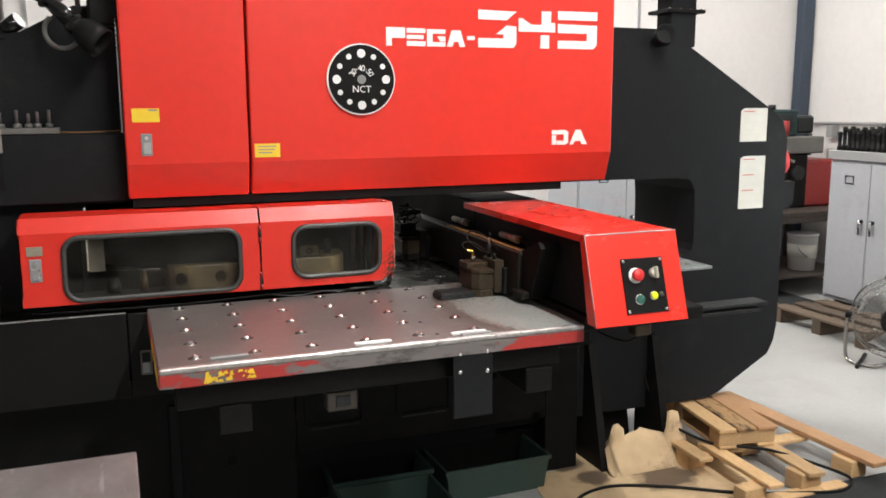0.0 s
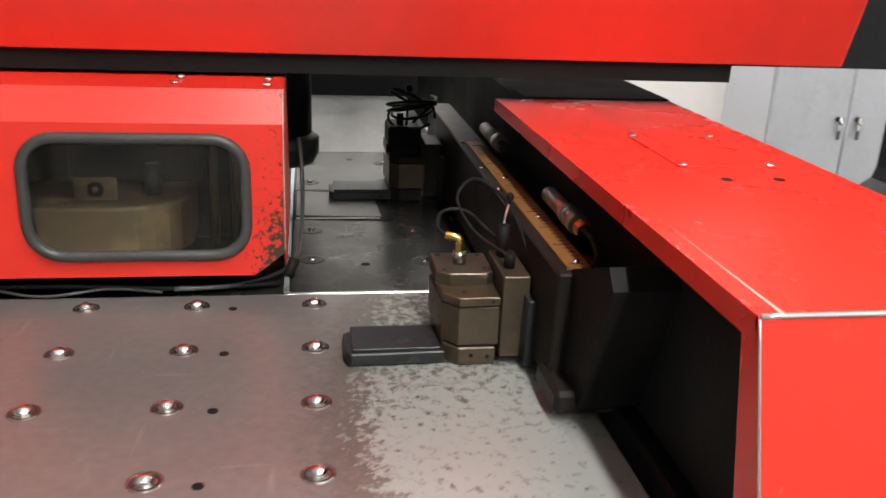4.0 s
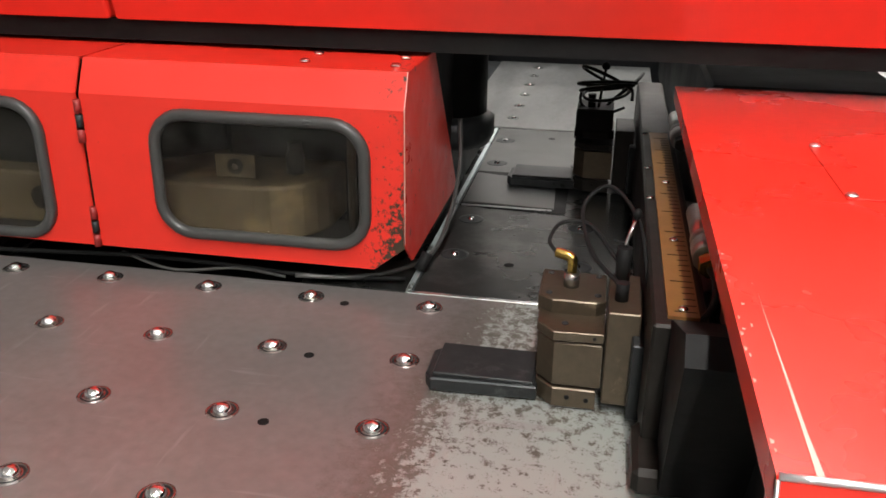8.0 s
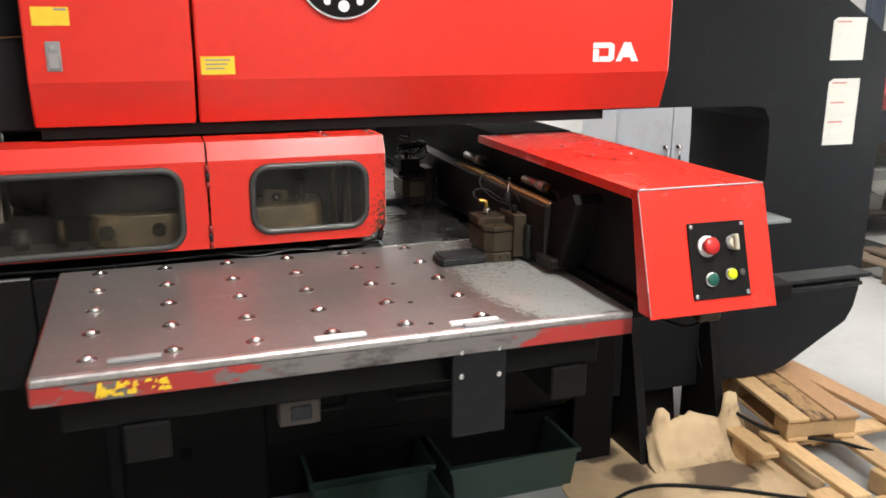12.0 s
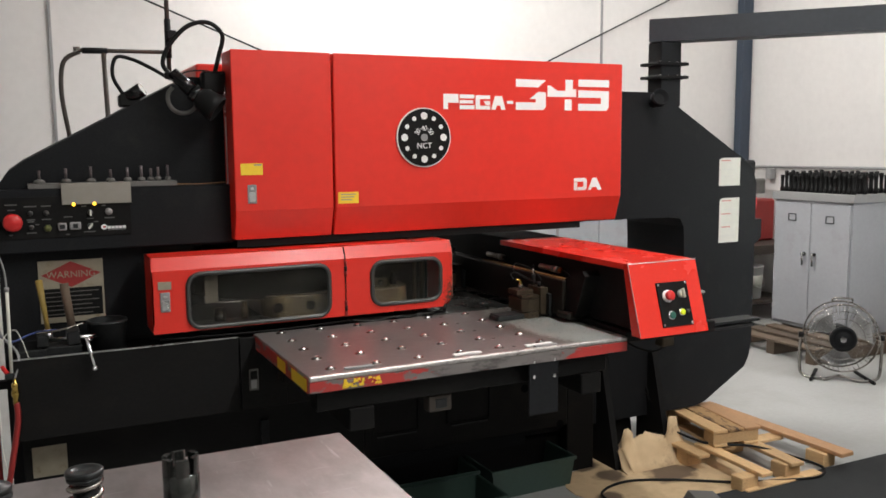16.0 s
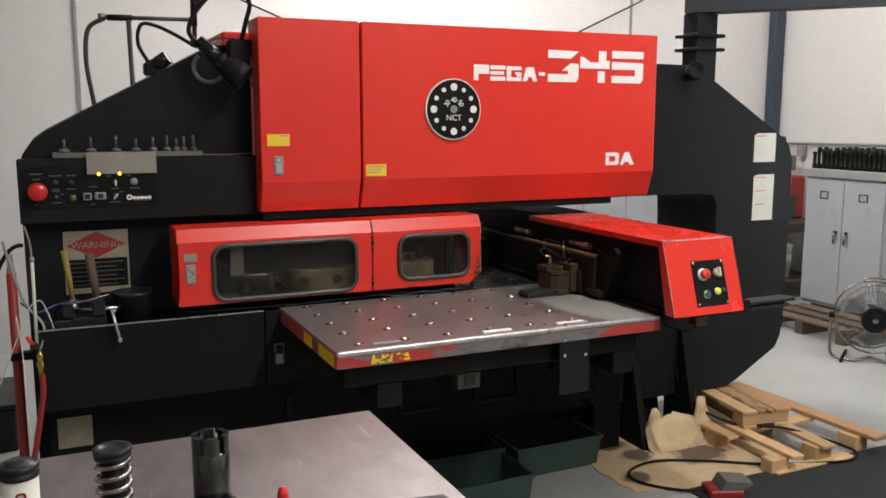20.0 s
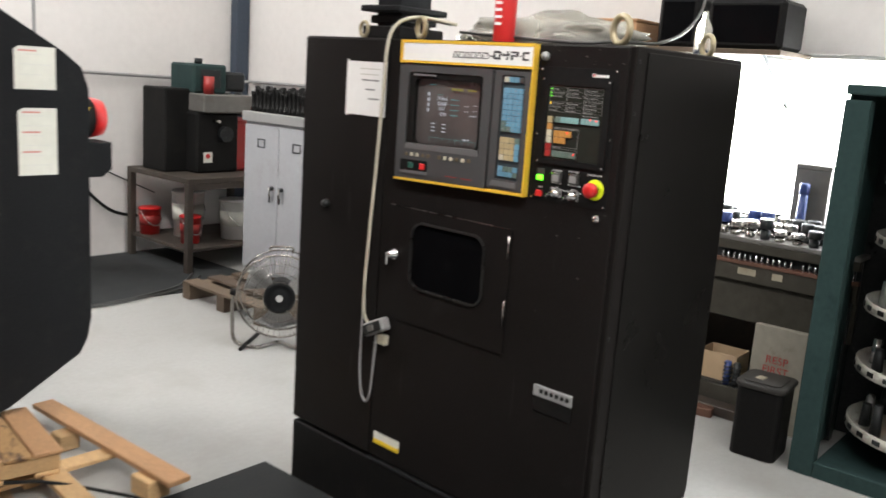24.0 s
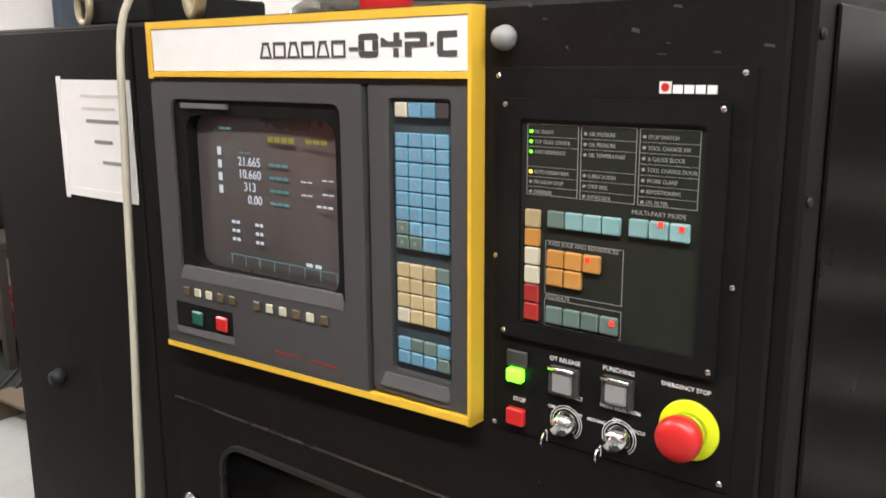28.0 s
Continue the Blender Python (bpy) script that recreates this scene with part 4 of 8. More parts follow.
part("table_beam", box(-0.06, 1.10, 0.25, 0.32, 0.78, 0.862, 0.004), BLACK, press)
for lx in (0.05, 0.98):
    part("table_rail", box(lx, lx + 0.09, -0.16, 0.50, 0.70, 0.78, 0.004), BLACK, press)
sensor = part("sensor_box", box(0.36, 0.45, -0.12, -0.07, 0.71, 0.77, 0.004), OLD_STEEL, press, "small soiled grey sensor box")
part("sensor_face", box(0.385, 0.43, -0.1225, -0.1195, 0.722, 0.756, 0.002), DARK_STEEL, sensor)

# base details under the table
for x0, x1, z0, z1 in ((0.47, 0.68, 0.36, 0.56), (0.84, 1.05, 0.36, 0.58)):
    part("access_recess", ring(rounded(x0 - .012, x1 + .012, z0 - .012, z1 + .012, .01, 1), rounded(x0, x1, z0, z1, .006, 1), "y", 0.692, 0.702), BLACK, press)
    part("recess_lip", box(x0 + .01, x1 - .01, 0.688, 0.70, z0 - 0.016, z0 - 0.01), DARK_STEEL, press, "rubbed steel lip")
part("upright_strip", box(-0.045, -0.01, 0.685, 0.70, 0.03, 0.51, 0.002), CHAR, press)
for hx, hz in ((0.33, 0.50), (0.175, 0.265), (1.456, 0.262), (0.08, 0.377), (1.25, 0.47)):
    part("bolt_hole", rod((hx, 0.6985, hz), (hx, 0.701, hz), 0.02, seg=14), GLOSS_BLACK, press)
part("latch", box(-0.132, -0.095, 0.484, 0.49, 0.70, 0.785, 0.002), BENCH_GREY, press, "silver push latch")
part("latch_slot", box(-0.126, -0.104, 0.482, 0.4842, 0.708, 0.742, 0.001), LIGHT_GREY, press)
part("latch_recess", box(-0.127, -0.100, 0.4826, 0.4842, 0.745, 0.778, 0.001), BLACK, press)
part("maker_plate", box(-0.911, -0.79, 0.695, 0.6985, 0.41, 0.529, 0.001), SIGN_CREAM, press, "small pale rating plate")

# deck behind the table, its joints and far plate
deck = part("deck", box(0.776, 1.10, 0.536, 1.152, TZ - 0.03, TZ - 0.003, 0.002), DECK, press, "dark oily steel deck plate")
rear_deck = part("rear_deck", box(0.776, 1.10, 1.154, 1.526, TZ - 0.03, TZ - 0.003, 0.002), MID_STEEL, press, "grey worn plate behind the hatch")
part("deck_side", box(0.60, 0.764, 0.536, 1.526, TZ - 0.04, TZ - 0.006, 0.002), DECK, press)
part("joint_strip", box(0.770, 1.17, 0.5255, 0.5345, TZ - 0.02, TZ - 0.001, 0.001), BARE, press, "bright steel joint edge")
part("joint_strip", box(0.7655, 0.7745, 0.536, 1.52, TZ - 0.02, TZ - 0.001, 0.001), PALE_STEEL, press, "bright steel joint edge")
part("deck_right", box(1.102, 1.20, 0.536, 1.526, TZ - 0.035, TZ - 0.005, 0.002), DECK, press)
far_deck = part("far_deck", box(0.660, 1.170, 1.530, 2.48, TZ - 0.03, TZ - 0.001, 0.002), FAR_STEEL, press, "pale worn steel plate beyond the deck")
for hx, hy in ((0.812, 0.690), (0.812, 0.858), (1.012, 0.677), (1.010, 0.850)):
    share("ball_well", well, pose(hx, hy, TZ - 0.003) @ Matrix.Diagonal((1.45, 1.45, 1, 1)), deck)
    share("ball", ball, pose(hx, hy, TZ - 0.0045) @ Matrix.Diagonal((0.65, 0.65, 0.65, 1)), deck)
for hx, hy in ((0.810, 1.220), (0.805, 1.410), (0.992, 1.235), (0.996, 1.410)):
    share("ball_well", well, pose(hx, hy, TZ - 0.003) @ Matrix.Diagonal((1.45, 1.45, 1, 1)), rear_deck)
    share("ball", ball, pose(hx, hy, TZ - 0.0045) @ Matrix.Diagonal((0.65, 0.65, 0.65, 1)), rear_deck)
small = part("screw_hole", rod((0, 0, 0), (0, 0, 0.0006), 0.008, seg=14), BLACK, rear_deck)
small.matrix_local = pose(0.913, 1.449, TZ - 0.003)
share("screw_hole", small, pose(0.905, 0.662, TZ - 0.003), deck)
share("screw_hole", small, pose(0.905, 1.205, TZ - 0.003), rear_deck)
for k in range(6):
    hy = 1.63 + 0.145 * k
    share("ball_well", well, pose(0.797, hy, TZ - 0.001), far_deck)
    share("ball", ball, pose(0.797, hy, TZ - 0.003) @ Matrix.Diagonal((0.7, 0.7, 0.7, 1)), far_deck)
part("slug_hatch", prism([(0.778, 0.928), (0.978, 0.915), (0.975, 1.148), (0.778, 1.148)], "z", TZ - 0.0032, TZ - 0.0015), BLACK, deck, "black outlined hatch in the deck")
part("slug_plate", prism([(0.782, 0.944), (0.956, 0.934), (0.948, 1.098), (0.782, 1.132)], "z", TZ - 0.002, TZ + 0.001, 0.0006, seg=1), MID_STEEL, deck, "loose worn plate in the hatch")
part("hatch_lip", box(0.782, 0.952, 0.9265, 0.9295, TZ - 0.002, TZ + 0.0005), BARE, deck)
part("turret_housing", box(0.40, 0.762, 0.74, 1.36, TZ - 0.005, 1.275, 0.015), BLACK, press, "black punch head housing")
part("head_ring", lathe([(0.075, 0), (0.085, 0.02), (0.085, 0.05), (0.07, 0.06)], 24, at=(0.745, 1.0, 1.02)), DARK_STEEL, press, "oily ring under the punch head")
# Dark filler strip added over the bright gap beside the far plate.
part("far_deck_side", box(0.52, 0.658, 1.530, 2.48, TZ - 0.03, TZ - 0.003, 0.002), DARK_STEEL, press)
part("rear_column", box(0.50, 0.735, 1.365, 1.44, 0.93, 1.275, 0.004), BLACK, press)
part("head_body", rod((0.745, 1.0, 1.08), (0.745, 1.0, 1.275), 0.07, seg=24), BLACK, press)
# Back plate added to block light and view behind the guard windows.
part("throat_back", box(-0.29, 0.76, 1.20, 1.255, 0.932, 1.258), BLACK, press)
# Added dark panel with its post dims the pale wall seen through the throat.
part("rear_guard", box(0.45, 1.9, 2.45, 2.60, 0.80, 1.22, 0.01), CHAR, press, "dark panel added to dim the wall beyond the far plate")
part("rear_post", box(0.9, 1.0, 2.5, 2.58, 0.0, 0.8), CHAR, press)
part("hose", tube([(0.60, 0.52, 0.93), (0.70, 0.55, 0.925), (0.775, 0.62, 0.93), (0.792, 0.72, 0.95), (0.796, 0.82, 1.02), (0.79, 0.85, 1.10)], 0.004), RUBBER, press, "grey air hose")
part("hose_tie", tube([(0.772, 0.60, 0.92), (0.783, 0.615, 0.943)], 0.009, rounds=2), CABLE, press)
part("cable", tube([(-0.45, 0.545, 0.925), (0.0, 0.53, 0.922), (0.35, 0.545, 0.928), (0.62, 0.54, 0.923), (0.76, 0.56, 0.922)], 0.004), CABLE, press)
part("cable", tube([(0.30, 0.55, 0.93), (0.40, 0.52, 0.921), (0.50, 0.535, 0.926), (0.58, 0.53, 0.921)], 0.0025), RUBBER, press)

# arm: cover sheet, end cap with its push buttons, carriage with scale and clamps
AX0, AX1, AZ = 1.136, 1.463, 1.198
prof = [(AX0, AZ - 0.022), (AX0, AZ), (AX1, AZ), (AX1, 0.935), (AX1 - 0.004, 0.935), (AX1 - 0.004, AZ - 0.004), (AX0 + 0.004, AZ - 0.004), (AX0 + 0.004, AZ - 0.022)]
arm = part("arm_cover", prism(prof, "y", -0.222, 0.735), RED_ARM, press, "red sheet cover of the carriage arm")
part("arm_beam", box(1.19, 1.44, -0.19, 2.2, 0.935, 1.185, 0.004), BLACK, press)
part("arm_rear", box(1.188, 1.47, 0.74, 2.25, 0.93, 1.20, 0.006), BLACK, press)
cap = bmesh.new()
prism([(-0.222, AZ), (-0.307, 0.93), (-0.303, 0.93), (-0.218, AZ - 0.004)], "x", AX0, AX1, bm=cap)
cap = part("end_cap", cap, RED_ARM, press, "sloping red end cap with push buttons")
for xx, pm in ((AX0 + 0.001, RED_ARM), (AX1 - 0.0045, RED_ARM)):
    part("cap_side", prism([(-0.2205, AZ - 0.004), (-0.304, 0.932), (-0.255, 0.932), (-0.196, AZ - 0.004)], "x", xx, xx + 0.0035), pm, cap)
part("worn_edge", tube([(AX0 + 0.001, -0.2225, AZ), ((AX0 + AX1) / 2, -0.2228, AZ + 0.0003), (AX1 - 0.001, -0.2225, AZ)], 0.0022, 6), BARE, cap, "paint rubbed off the edge")
part("worn_edge", tube([(AX0 + 0.001, -0.2225, AZ - 0.002), (AX0 + 0.001, -0.266, 1.06), (AX0 + 0.001, -0.306, 0.935)], 0.0013, 6), BARE, cap)
chip_rnd = random.Random(17)
for k in range(14):
    u, w = chip_rnd.uniform(-0.21, 0.08), chip_rnd.uniform(0.002, 0.006)
    x0 = AX0 + chip_rnd.uniform(0.0003, 0.003) + (0.006 if k % 7 == 0 else 0)
    h = chip_rnd.uniform(0.0006, 0.0018)
    part("paint_chip", prism([(x0, u), (x0 + h, u + w * 0.2), (x0 + h * 1.3, u + w * 0.7), (x0, u + w)], "z", AZ, AZ + 0.0004), RUBBED, arm)
# Thin tapered pale strip lying on the arm cover.
part("rubbed_streak", prism([(1.1562, -0.004), (1.157, -0.09), (1.158, -0.18), (1.1595, -0.221), (1.1555, -0.221), (1.1558, -0.15), (1.156, -0.07)], "z", AZ, AZ + 0.0004), RUBBED, arm, "long pale streak on the arm cover")
part("inspection_plate", box(1.268, 1.398, 0.232, 0.424, AZ, AZ + 0.0016, 0.0005), RED_ARM, arm)
screws("screw", [(1.274, 0.417, AZ + .0016), (1.274, 0.239, AZ + .0016), (1.392, 0.417, AZ + .0016), (1.392, 0.239, AZ + .0016)], "z", 0.0065, CHROME, arm)
for hx in (1.303, 1.371):
    part("screw_hole", rod((hx, 0.175, AZ), (hx, 0.175, AZ + 0.0006), 0.0075, seg=14), BLACK, arm)
tilt = math.degrees(math.atan2(0.085, 0.268))
panel = part("button_plate", box(-0.074, 0.074, -0.004, 0.0, -0.085, 0.085, 0.001), BLACK, cap, "black push-button plate")
panel.matrix_local = pose(1.322, -0.2725, 1.04, -tilt, 0, 0)


def knob(name, x, z, r, h, mat, collar, parent, label=""):
    ob = part(name, lathe([(r * 0.8, 0), (r * 0.8, h * 0.5), (r, h * 0.55), (r, h * 0.85), (r * 0.85, h), (r * 0.05, h)], 20), mat, parent, label)
    ob.matrix_local = pose(x, -0.004, z, 90, 0, 0)
    if collar:
        c = part("collar", lathe([(r * 1.25, 0), (r * 1.25, 0.004), (r * 1.1, 0.006), (r * 0.4, 0.006)], 20), collar, parent)
        c.matrix_local = pose(x, -0.004, z, 90, 0, 0)


knob("stop_button", -0.030, 0.032, 0.019, 0.026, RED_PLASTIC, WHITE, panel, "red stop button")
knob("selector", 0.036, 0.036, 0.013, 0.012, KEY_WHITE, LIGHT_GREY, panel)
knob("green_button", -0.026, -0.042, 0.014, 0.010, GREEN_PLASTIC, CHROME, panel, "green start button")
knob("yellow_button", 0.024, -0.034, 0.012, 0.012, YELLOW_GREEN, CHROME, panel, "yellow button")
knob("black_button", 0.052, -0.032, 0.008, 0.008, RUBBER, None, panel)
screws("screw", [(-0.066, -0.004, 0.077), (0.066, -0.004, 0.077), (-0.066, -0.004, -0.077), (0.066, -0.004, -0.077)], "-y", 0.006, CHROME, panel)
part("selector_lever", box(0.031, 0.041, -0.028, -0.010, 0.018, 0.054, 0.003), KEY_WHITE, panel)

CY = 0.067  # how far the carriage has run along the arm
carriage = part("carriage", box(1.098, 1.152, 0.085, 1.25, 0.938, 1.088, 0.003), DARK_CARR, press, "oily dark carriage beam")
carriage.location.y = CY
part("scale_tape", box(1.112, 1.142, 0.10, 0.80, 1.088, 1.0915), TAPE, carriage, "amber graduated scale")
bm = bmesh.new()
for k in range(46):
    yy = 0.11 + k * 0.0145
    box(1.128 if k % 5 else 1.118, 1.140, yy, yy + 0.0012, 1.0915, 1.0919, bm=bm)
tagged(part("graduation", bm, BLACK, carriage), kind="stuff")
part("carriage_end", prism([(0.02, 0.945), (0.10, 0.945), (0.10, 1.085), (0.085, 1.095), (-0.03, 1.14), (-0.05, 1.12)], "x", 1.115, 1.19), BLACK, carriage)
part("carriage_foot", box(1.09, 1.17, 0.03, 0.12, 0.93, 0.96, 0.006), DARK_CARR, carriage)
screws("bolt", [(1.105, yy, 1.088) for yy in (0.46, 0.60, 0.80)] + [(1.127, yy, 1.0918) for yy in (0.30, 0.52, 0.115)], "z", 0.0055, CHROME, carriage)
for y0, y1 in ((0.14, 0.34), (0.615, 0.82)):
    c = part("air_coupling", rod((1.153, y0 + 0.085, 1.114), (1.153, y1, 1.114), 0.012, seg=18), COUPLING, carriage, "knurled chrome air coupling")
    part("collar", rod((1.153, y0 + 0.055, 1.114), (1.153, y0 + 0.09, 1.114), 0.0145, seg=18), COUPLING, c)
    part("collar", rod((1.153, y0 + 0.10, 1.114), (1.153, y0 + 0.11, 1.114), 0.014, seg=18), COUPLING, c)
    part("nut", rod((1.153, y0 + 0.028, 1.114), (1.153, y0 + 0.05, 1.114), 0.0105, seg=6, smooth=False), BRASS if y0 < 0.3 else BLACK, c)
part("air_line", tube([(1.153, 0.170, 1.114), (1.158, 0.145, 1.108), (1.15, 0.11, 1.092), (1.12, 0.12, 1.06), (1.10, 0.17, 1.045)], 0.0035), CABLE, carriage)
bm = bmesh.new()
for k in range(16):
    lathe([(0.012, -0.003), (0.013, 0), (0.012, 0.003)], 10, bm=bm, at=(1.168, 0.38 + 0.02 * k, 1.03))
part("cable_chain", bm, LIGHT_GREY, press)
part("red_tag", box(1.183, 1.19, 0.26, 0.32, 1.02, 1.05), RED_PLASTIC, press)


def clamp(yy, plain=False):
    """A work clamp: jaw on the table, body in layers, air fitting, slide block."""
    c = part("work_clamp", prism([(0.982, yy + 0.022), (1.002, yy), (1.056, yy), (1.056, yy + 0.115), (0.978, yy + 0.125)], "z", 0.945, 1.0, 0.0015, seg=1), CLAMP, press, "dark work clamp" if plain else "bronzed steel work clamp")
    # The plain clamp takes a darker skin than the other.
    skin = DARK_CARR if plain else CLAMP
    lay = [(0.983, yy + 0.017), (1.003, yy - 0.003), (1.052, yy - 0.003), (1.052, yy + 0.10), (0.980, yy + 0.11)]
    part("base_block", prism(lay, "z", 0.918, 0.943, 0.0015, seg=1), skin, c)
    part("cap_plate", prism([(0.981, yy + 0.019), (1.001, yy - 0.004), (1.056, yy - 0.002), (1.056, yy + 0.06), (0.980, yy + 0.06)], "z", 1.003, 1.015, 0.0012, seg=1), skin, c)
    part("top_plate", prism([(0.978, yy + 0.055), (0.995, yy + 0.042), (1.045, yy + 0.042), (1.056, yy + 0.05), (1.056, yy + 0.125), (0.978, yy + 0.13)], "z", 1.010, 1.032, 0.0015, seg=1), skin, c)
    part("jaw", prism([(0.86, yy), (0.985, yy + 0.004), (0.985, yy + 0.085), (0.87, yy + 0.085), (0.852, yy + 0.068), (0.852, yy + 0.014)], "z", 0.9185, 0.936, 0.002, seg=1), DARK_STEEL, c, "black clamping jaw")
    part("jaw_tip", box(0.862, 0.98, yy + 0.006, yy + 0.08, 0.936, 0.941, 0.001), DARK_STEEL, c)
    part("slide_block", box(1.058, 1.094, yy - 0.006, yy + 0.10, 0.93, 1.045, 0.0015), skin, c)
    part("slide_plate", box(1.086, 1.100, yy - 0.03, yy + 0.14, 0.928, 1.02, 0.0015), DARK_STEEL, c)
    screws("screw", [(0.990, yy + 0.06, 1.032), (1.046, yy + 0.062, 1.032), (0.988, yy + 0.118, 1.032), (1.046, yy + 0.116, 1.032), (1.012, yy + 0.018, 1.015)], "z", 0.0042, DARK_STEEL, c)
    screws("screw", [(1.02, yy - 0.003, 0.932), (1.042, yy - 0.003, 0.930), (1.046, yy - 0.001, 1.009)], "-y", 0.003, BLACK, c)
    if plain:
        r5 = random.Random(9)
        for k in range(5):
            ra, rb, turn, lift, sway = r5.uniform(0.045, 0.062), r5.uniform(0.030, 0.048), r5.uniform(-0.5, 0.5), 1.092 + 0.009 * k, r5.uniform(0.008, 0.026)
            pts = []
            for a in range(20 * k, 350 + 20 * k, 30):
                u, v = ra * math.cos(radians(a)), rb * math.sin(radians(a))
                pts.append((1.035 + u * math.cos(turn) - v * math.sin(turn), yy + 0.075 + u * math.sin(turn) + v * math.cos(turn), lift + sway * math.sin(radians(a + 60 * k))))
            part("air_line", tube(pts, 0.0034, 6), CABLE, c, "coiled black air line")
        part("fitting", rod((1.008, yy + 0.06, 1.06), (1.008, yy + 0.06, 1.10), 0.008, seg=12), BLACK, c)
        part("lever", rod((1.02, yy + 0.05, 1.06), (1.03, yy + 0.09, 1.145), 0.0028, seg=8), BLACK, c)
        part("lever_tip", lathe([(0.001, -0.009), (0.007, -0.005), (0.009, 0.0), (0.007, 0.005), (0.001, 0.009)], 14, at=(1.03, yy + 0.09, 1.15)), BLACK, c, "black ball knob")
        part("air_line", tube([(1.03, yy + 0.07, 1.03), (1.035, yy + 0.08, 1.07), (1.09, yy + 0.1, 1.12), (1.11, yy + 0.3, 1.1)], 0.0035, 6), CABLE, c)
        part("valve_body", box(0.980, 1.052, yy + 0.03, yy + 0.125, 1.032, 1.075, 0.004), BLACK, c)
    else:
        f = part("fitting", rod((1.014, yy + 0.085, 1.032), (1.014, yy + 0.085, 1.05), 0.0095, seg=16), COUPLING, c)
        part("nut", rod((1.014, yy + 0.085, 1.05), (1.014, yy + 0.085, 1.062), 0.0065, seg=6, smooth=False), BRASS, f)
        part("elbow", tube([(1.014, yy + 0.085, 1.060), (1.012, yy + 0.086, 1.067), (1.004, yy + 0.088, 1.070), (0.994, yy + 0.091, 1.071)], 0.0062, 10), BRASS, f, "brass elbow fitting")
        part("spring_post", rod((1.072, yy + 0.03, 1.045), (1.072, yy + 0.03, 1.066), 0.0075, seg=14), BLACK, c)
        part("spring_post", rod((1.072, yy + 0.075, 1.045), (1.072, yy + 0.075, 1.09), 0.0085, seg=14), BLACK, c)
        part("lever", rod((1.072, yy + 0.075, 1.09), (1.083, yy + 0.095, 1.122), 0.0028, seg=8), CHROME, c)
        part("lever_tip", lathe([(0.001, -0.006), (0.005, -0.003), (0.006, 0.002), (0.003, 0.006), (0.0006, 0.007)], 12, at=(1.083, yy + 0.095, 1.124)), BLACK, c)
        part("air_line", tube([(0.994, yy + 0.091, 1.071), (0.984, yy + 0.105, 1.080), (0.996, yy + 0.135, 1.092), (1.03, yy + 0.135, 1.092), (1.058, yy + 0.10, 1.072), (1.070, yy + 0.078, 1.066)], 0.0027, 6), CABLE, c)
        part("air_line", tube([(1.070, yy + 0.03, 1.062), (1.035, yy + 0.09, 1.075), (1.020, yy + 0.16, 1.105), (1.050, yy + 0.18, 1.128), (1.085, yy + 0.12, 1.110), (1.098, yy + 0.05, 1.070), (1.104, yy + 0.02, 1.03)], 0.0027, 6), CABLE, c)


clamp(0.195 + CY)
clamp(0.985 + CY, True)

# supports under and beyond the arm
part("pedestal", prism([(1.70, 0.0), (2.04, 0.0), (1.98, 0.46), (1.72, 0.46)], "y", 0.86, 1.15), BLACK, press)
for xx in (1.73, 2.06):
    part("gusset", prism([(0.60, 0.0), (0.86, 0.0), (0.86, 0.55), (0.74, 0.55)], "x", xx, xx + 0.035), BLACK, press)
part("wing_table", box(1.50, 2.15, 0.455, 0.765, 0.902, 0.914, 0.002), PALE_STEEL, press, "pale steel wing plate beyond the arm")
for k, zz in enumerate((0.862, 0.84)):
    part("guide_rail", box(1.47, 2.03 - 0.03 * k, -0.02, 0.06, zz, zz + 0.012, 0.002), DARK_STEEL, press)
part("limit_switch", box(1.40, 1.46, -0.12, -0.07, 0.83, 0.885, 0.004), CLAMP, press)
part("switch_arm", box(1.34, 1.54, -0.10, -0.085, 0.872, 0.884, 0.002), CLAMP, press)
part("switch_wire", tube([(1.43, -0.10, 0.83), (1.40, -0.06, 0.80), (1.34, 0.0, 0.82), (1.28, 0.04, 0.87)], 0.004), CABLE, press)
part("arm_underside", box(1.17, 1.62, -0.18, 0.40, 0.885, 0.93, 0.004), BLACK, press)

# ---- the press: prints, labels, controls on its front ----
dial = part("dial", rod((0.682, 0.6075, 1.68), (0.682, 0.598, 1.68), 0.127, seg=48), WHITE, press, "round black and white turret emblem")
part("disc", rod((0.682, 0.598, 1.68), (0.682, 0.5965, 1.68), 0.1225, seg=48), BLACK, dial)
for k in range(12):
    a = radians(30 * k)
    r = 0.0155 if k % 3 == 0 else 0.0098
    cx, cz = 0.682 + 0.092 * math.sin(a), 1.68 + 0.092 * math.cos(a)
    part("dot", rod((cx, 0.597, cz), (cx, 0.5958, cz), r, seg=18), WHITE, dial)
part("hub", rod((0.682, 0.597, 1.68), (0.682, 0.594, 1.68), 0.016, seg=20), LIGHT_GREY, dial)
lettering("NCT", 0.034, pose(0.682, 0.5962, 1.634, 90, 0, 0), WHITE, dial, align="CENTER")
for k, ch in enumerate("30\u00b740\u00b750"):
    a = (k - 3.5) * 17.5
    lettering(ch, 0.030, pose(0.682 + 0.030 * math.sin(radians(a)), 0.5962, 1.68 + 0.030 * math.cos(radians(a)), 90, a, 0), WHITE, dial, align="CENTER")


def block(outlines, x0, x1, z0, z1, y, mat, parent, name):
    """Block-built figures from outlines in a unit square."""
    bm = bmesh.new()
    for o in outlines:
        prism([(x0 + u * (x1 - x0), z0 + v * (z1 - z0)) for u, v in o], "y", y, y - 0.0012, bm=bm)
    return part(name, bm, mat, parent)


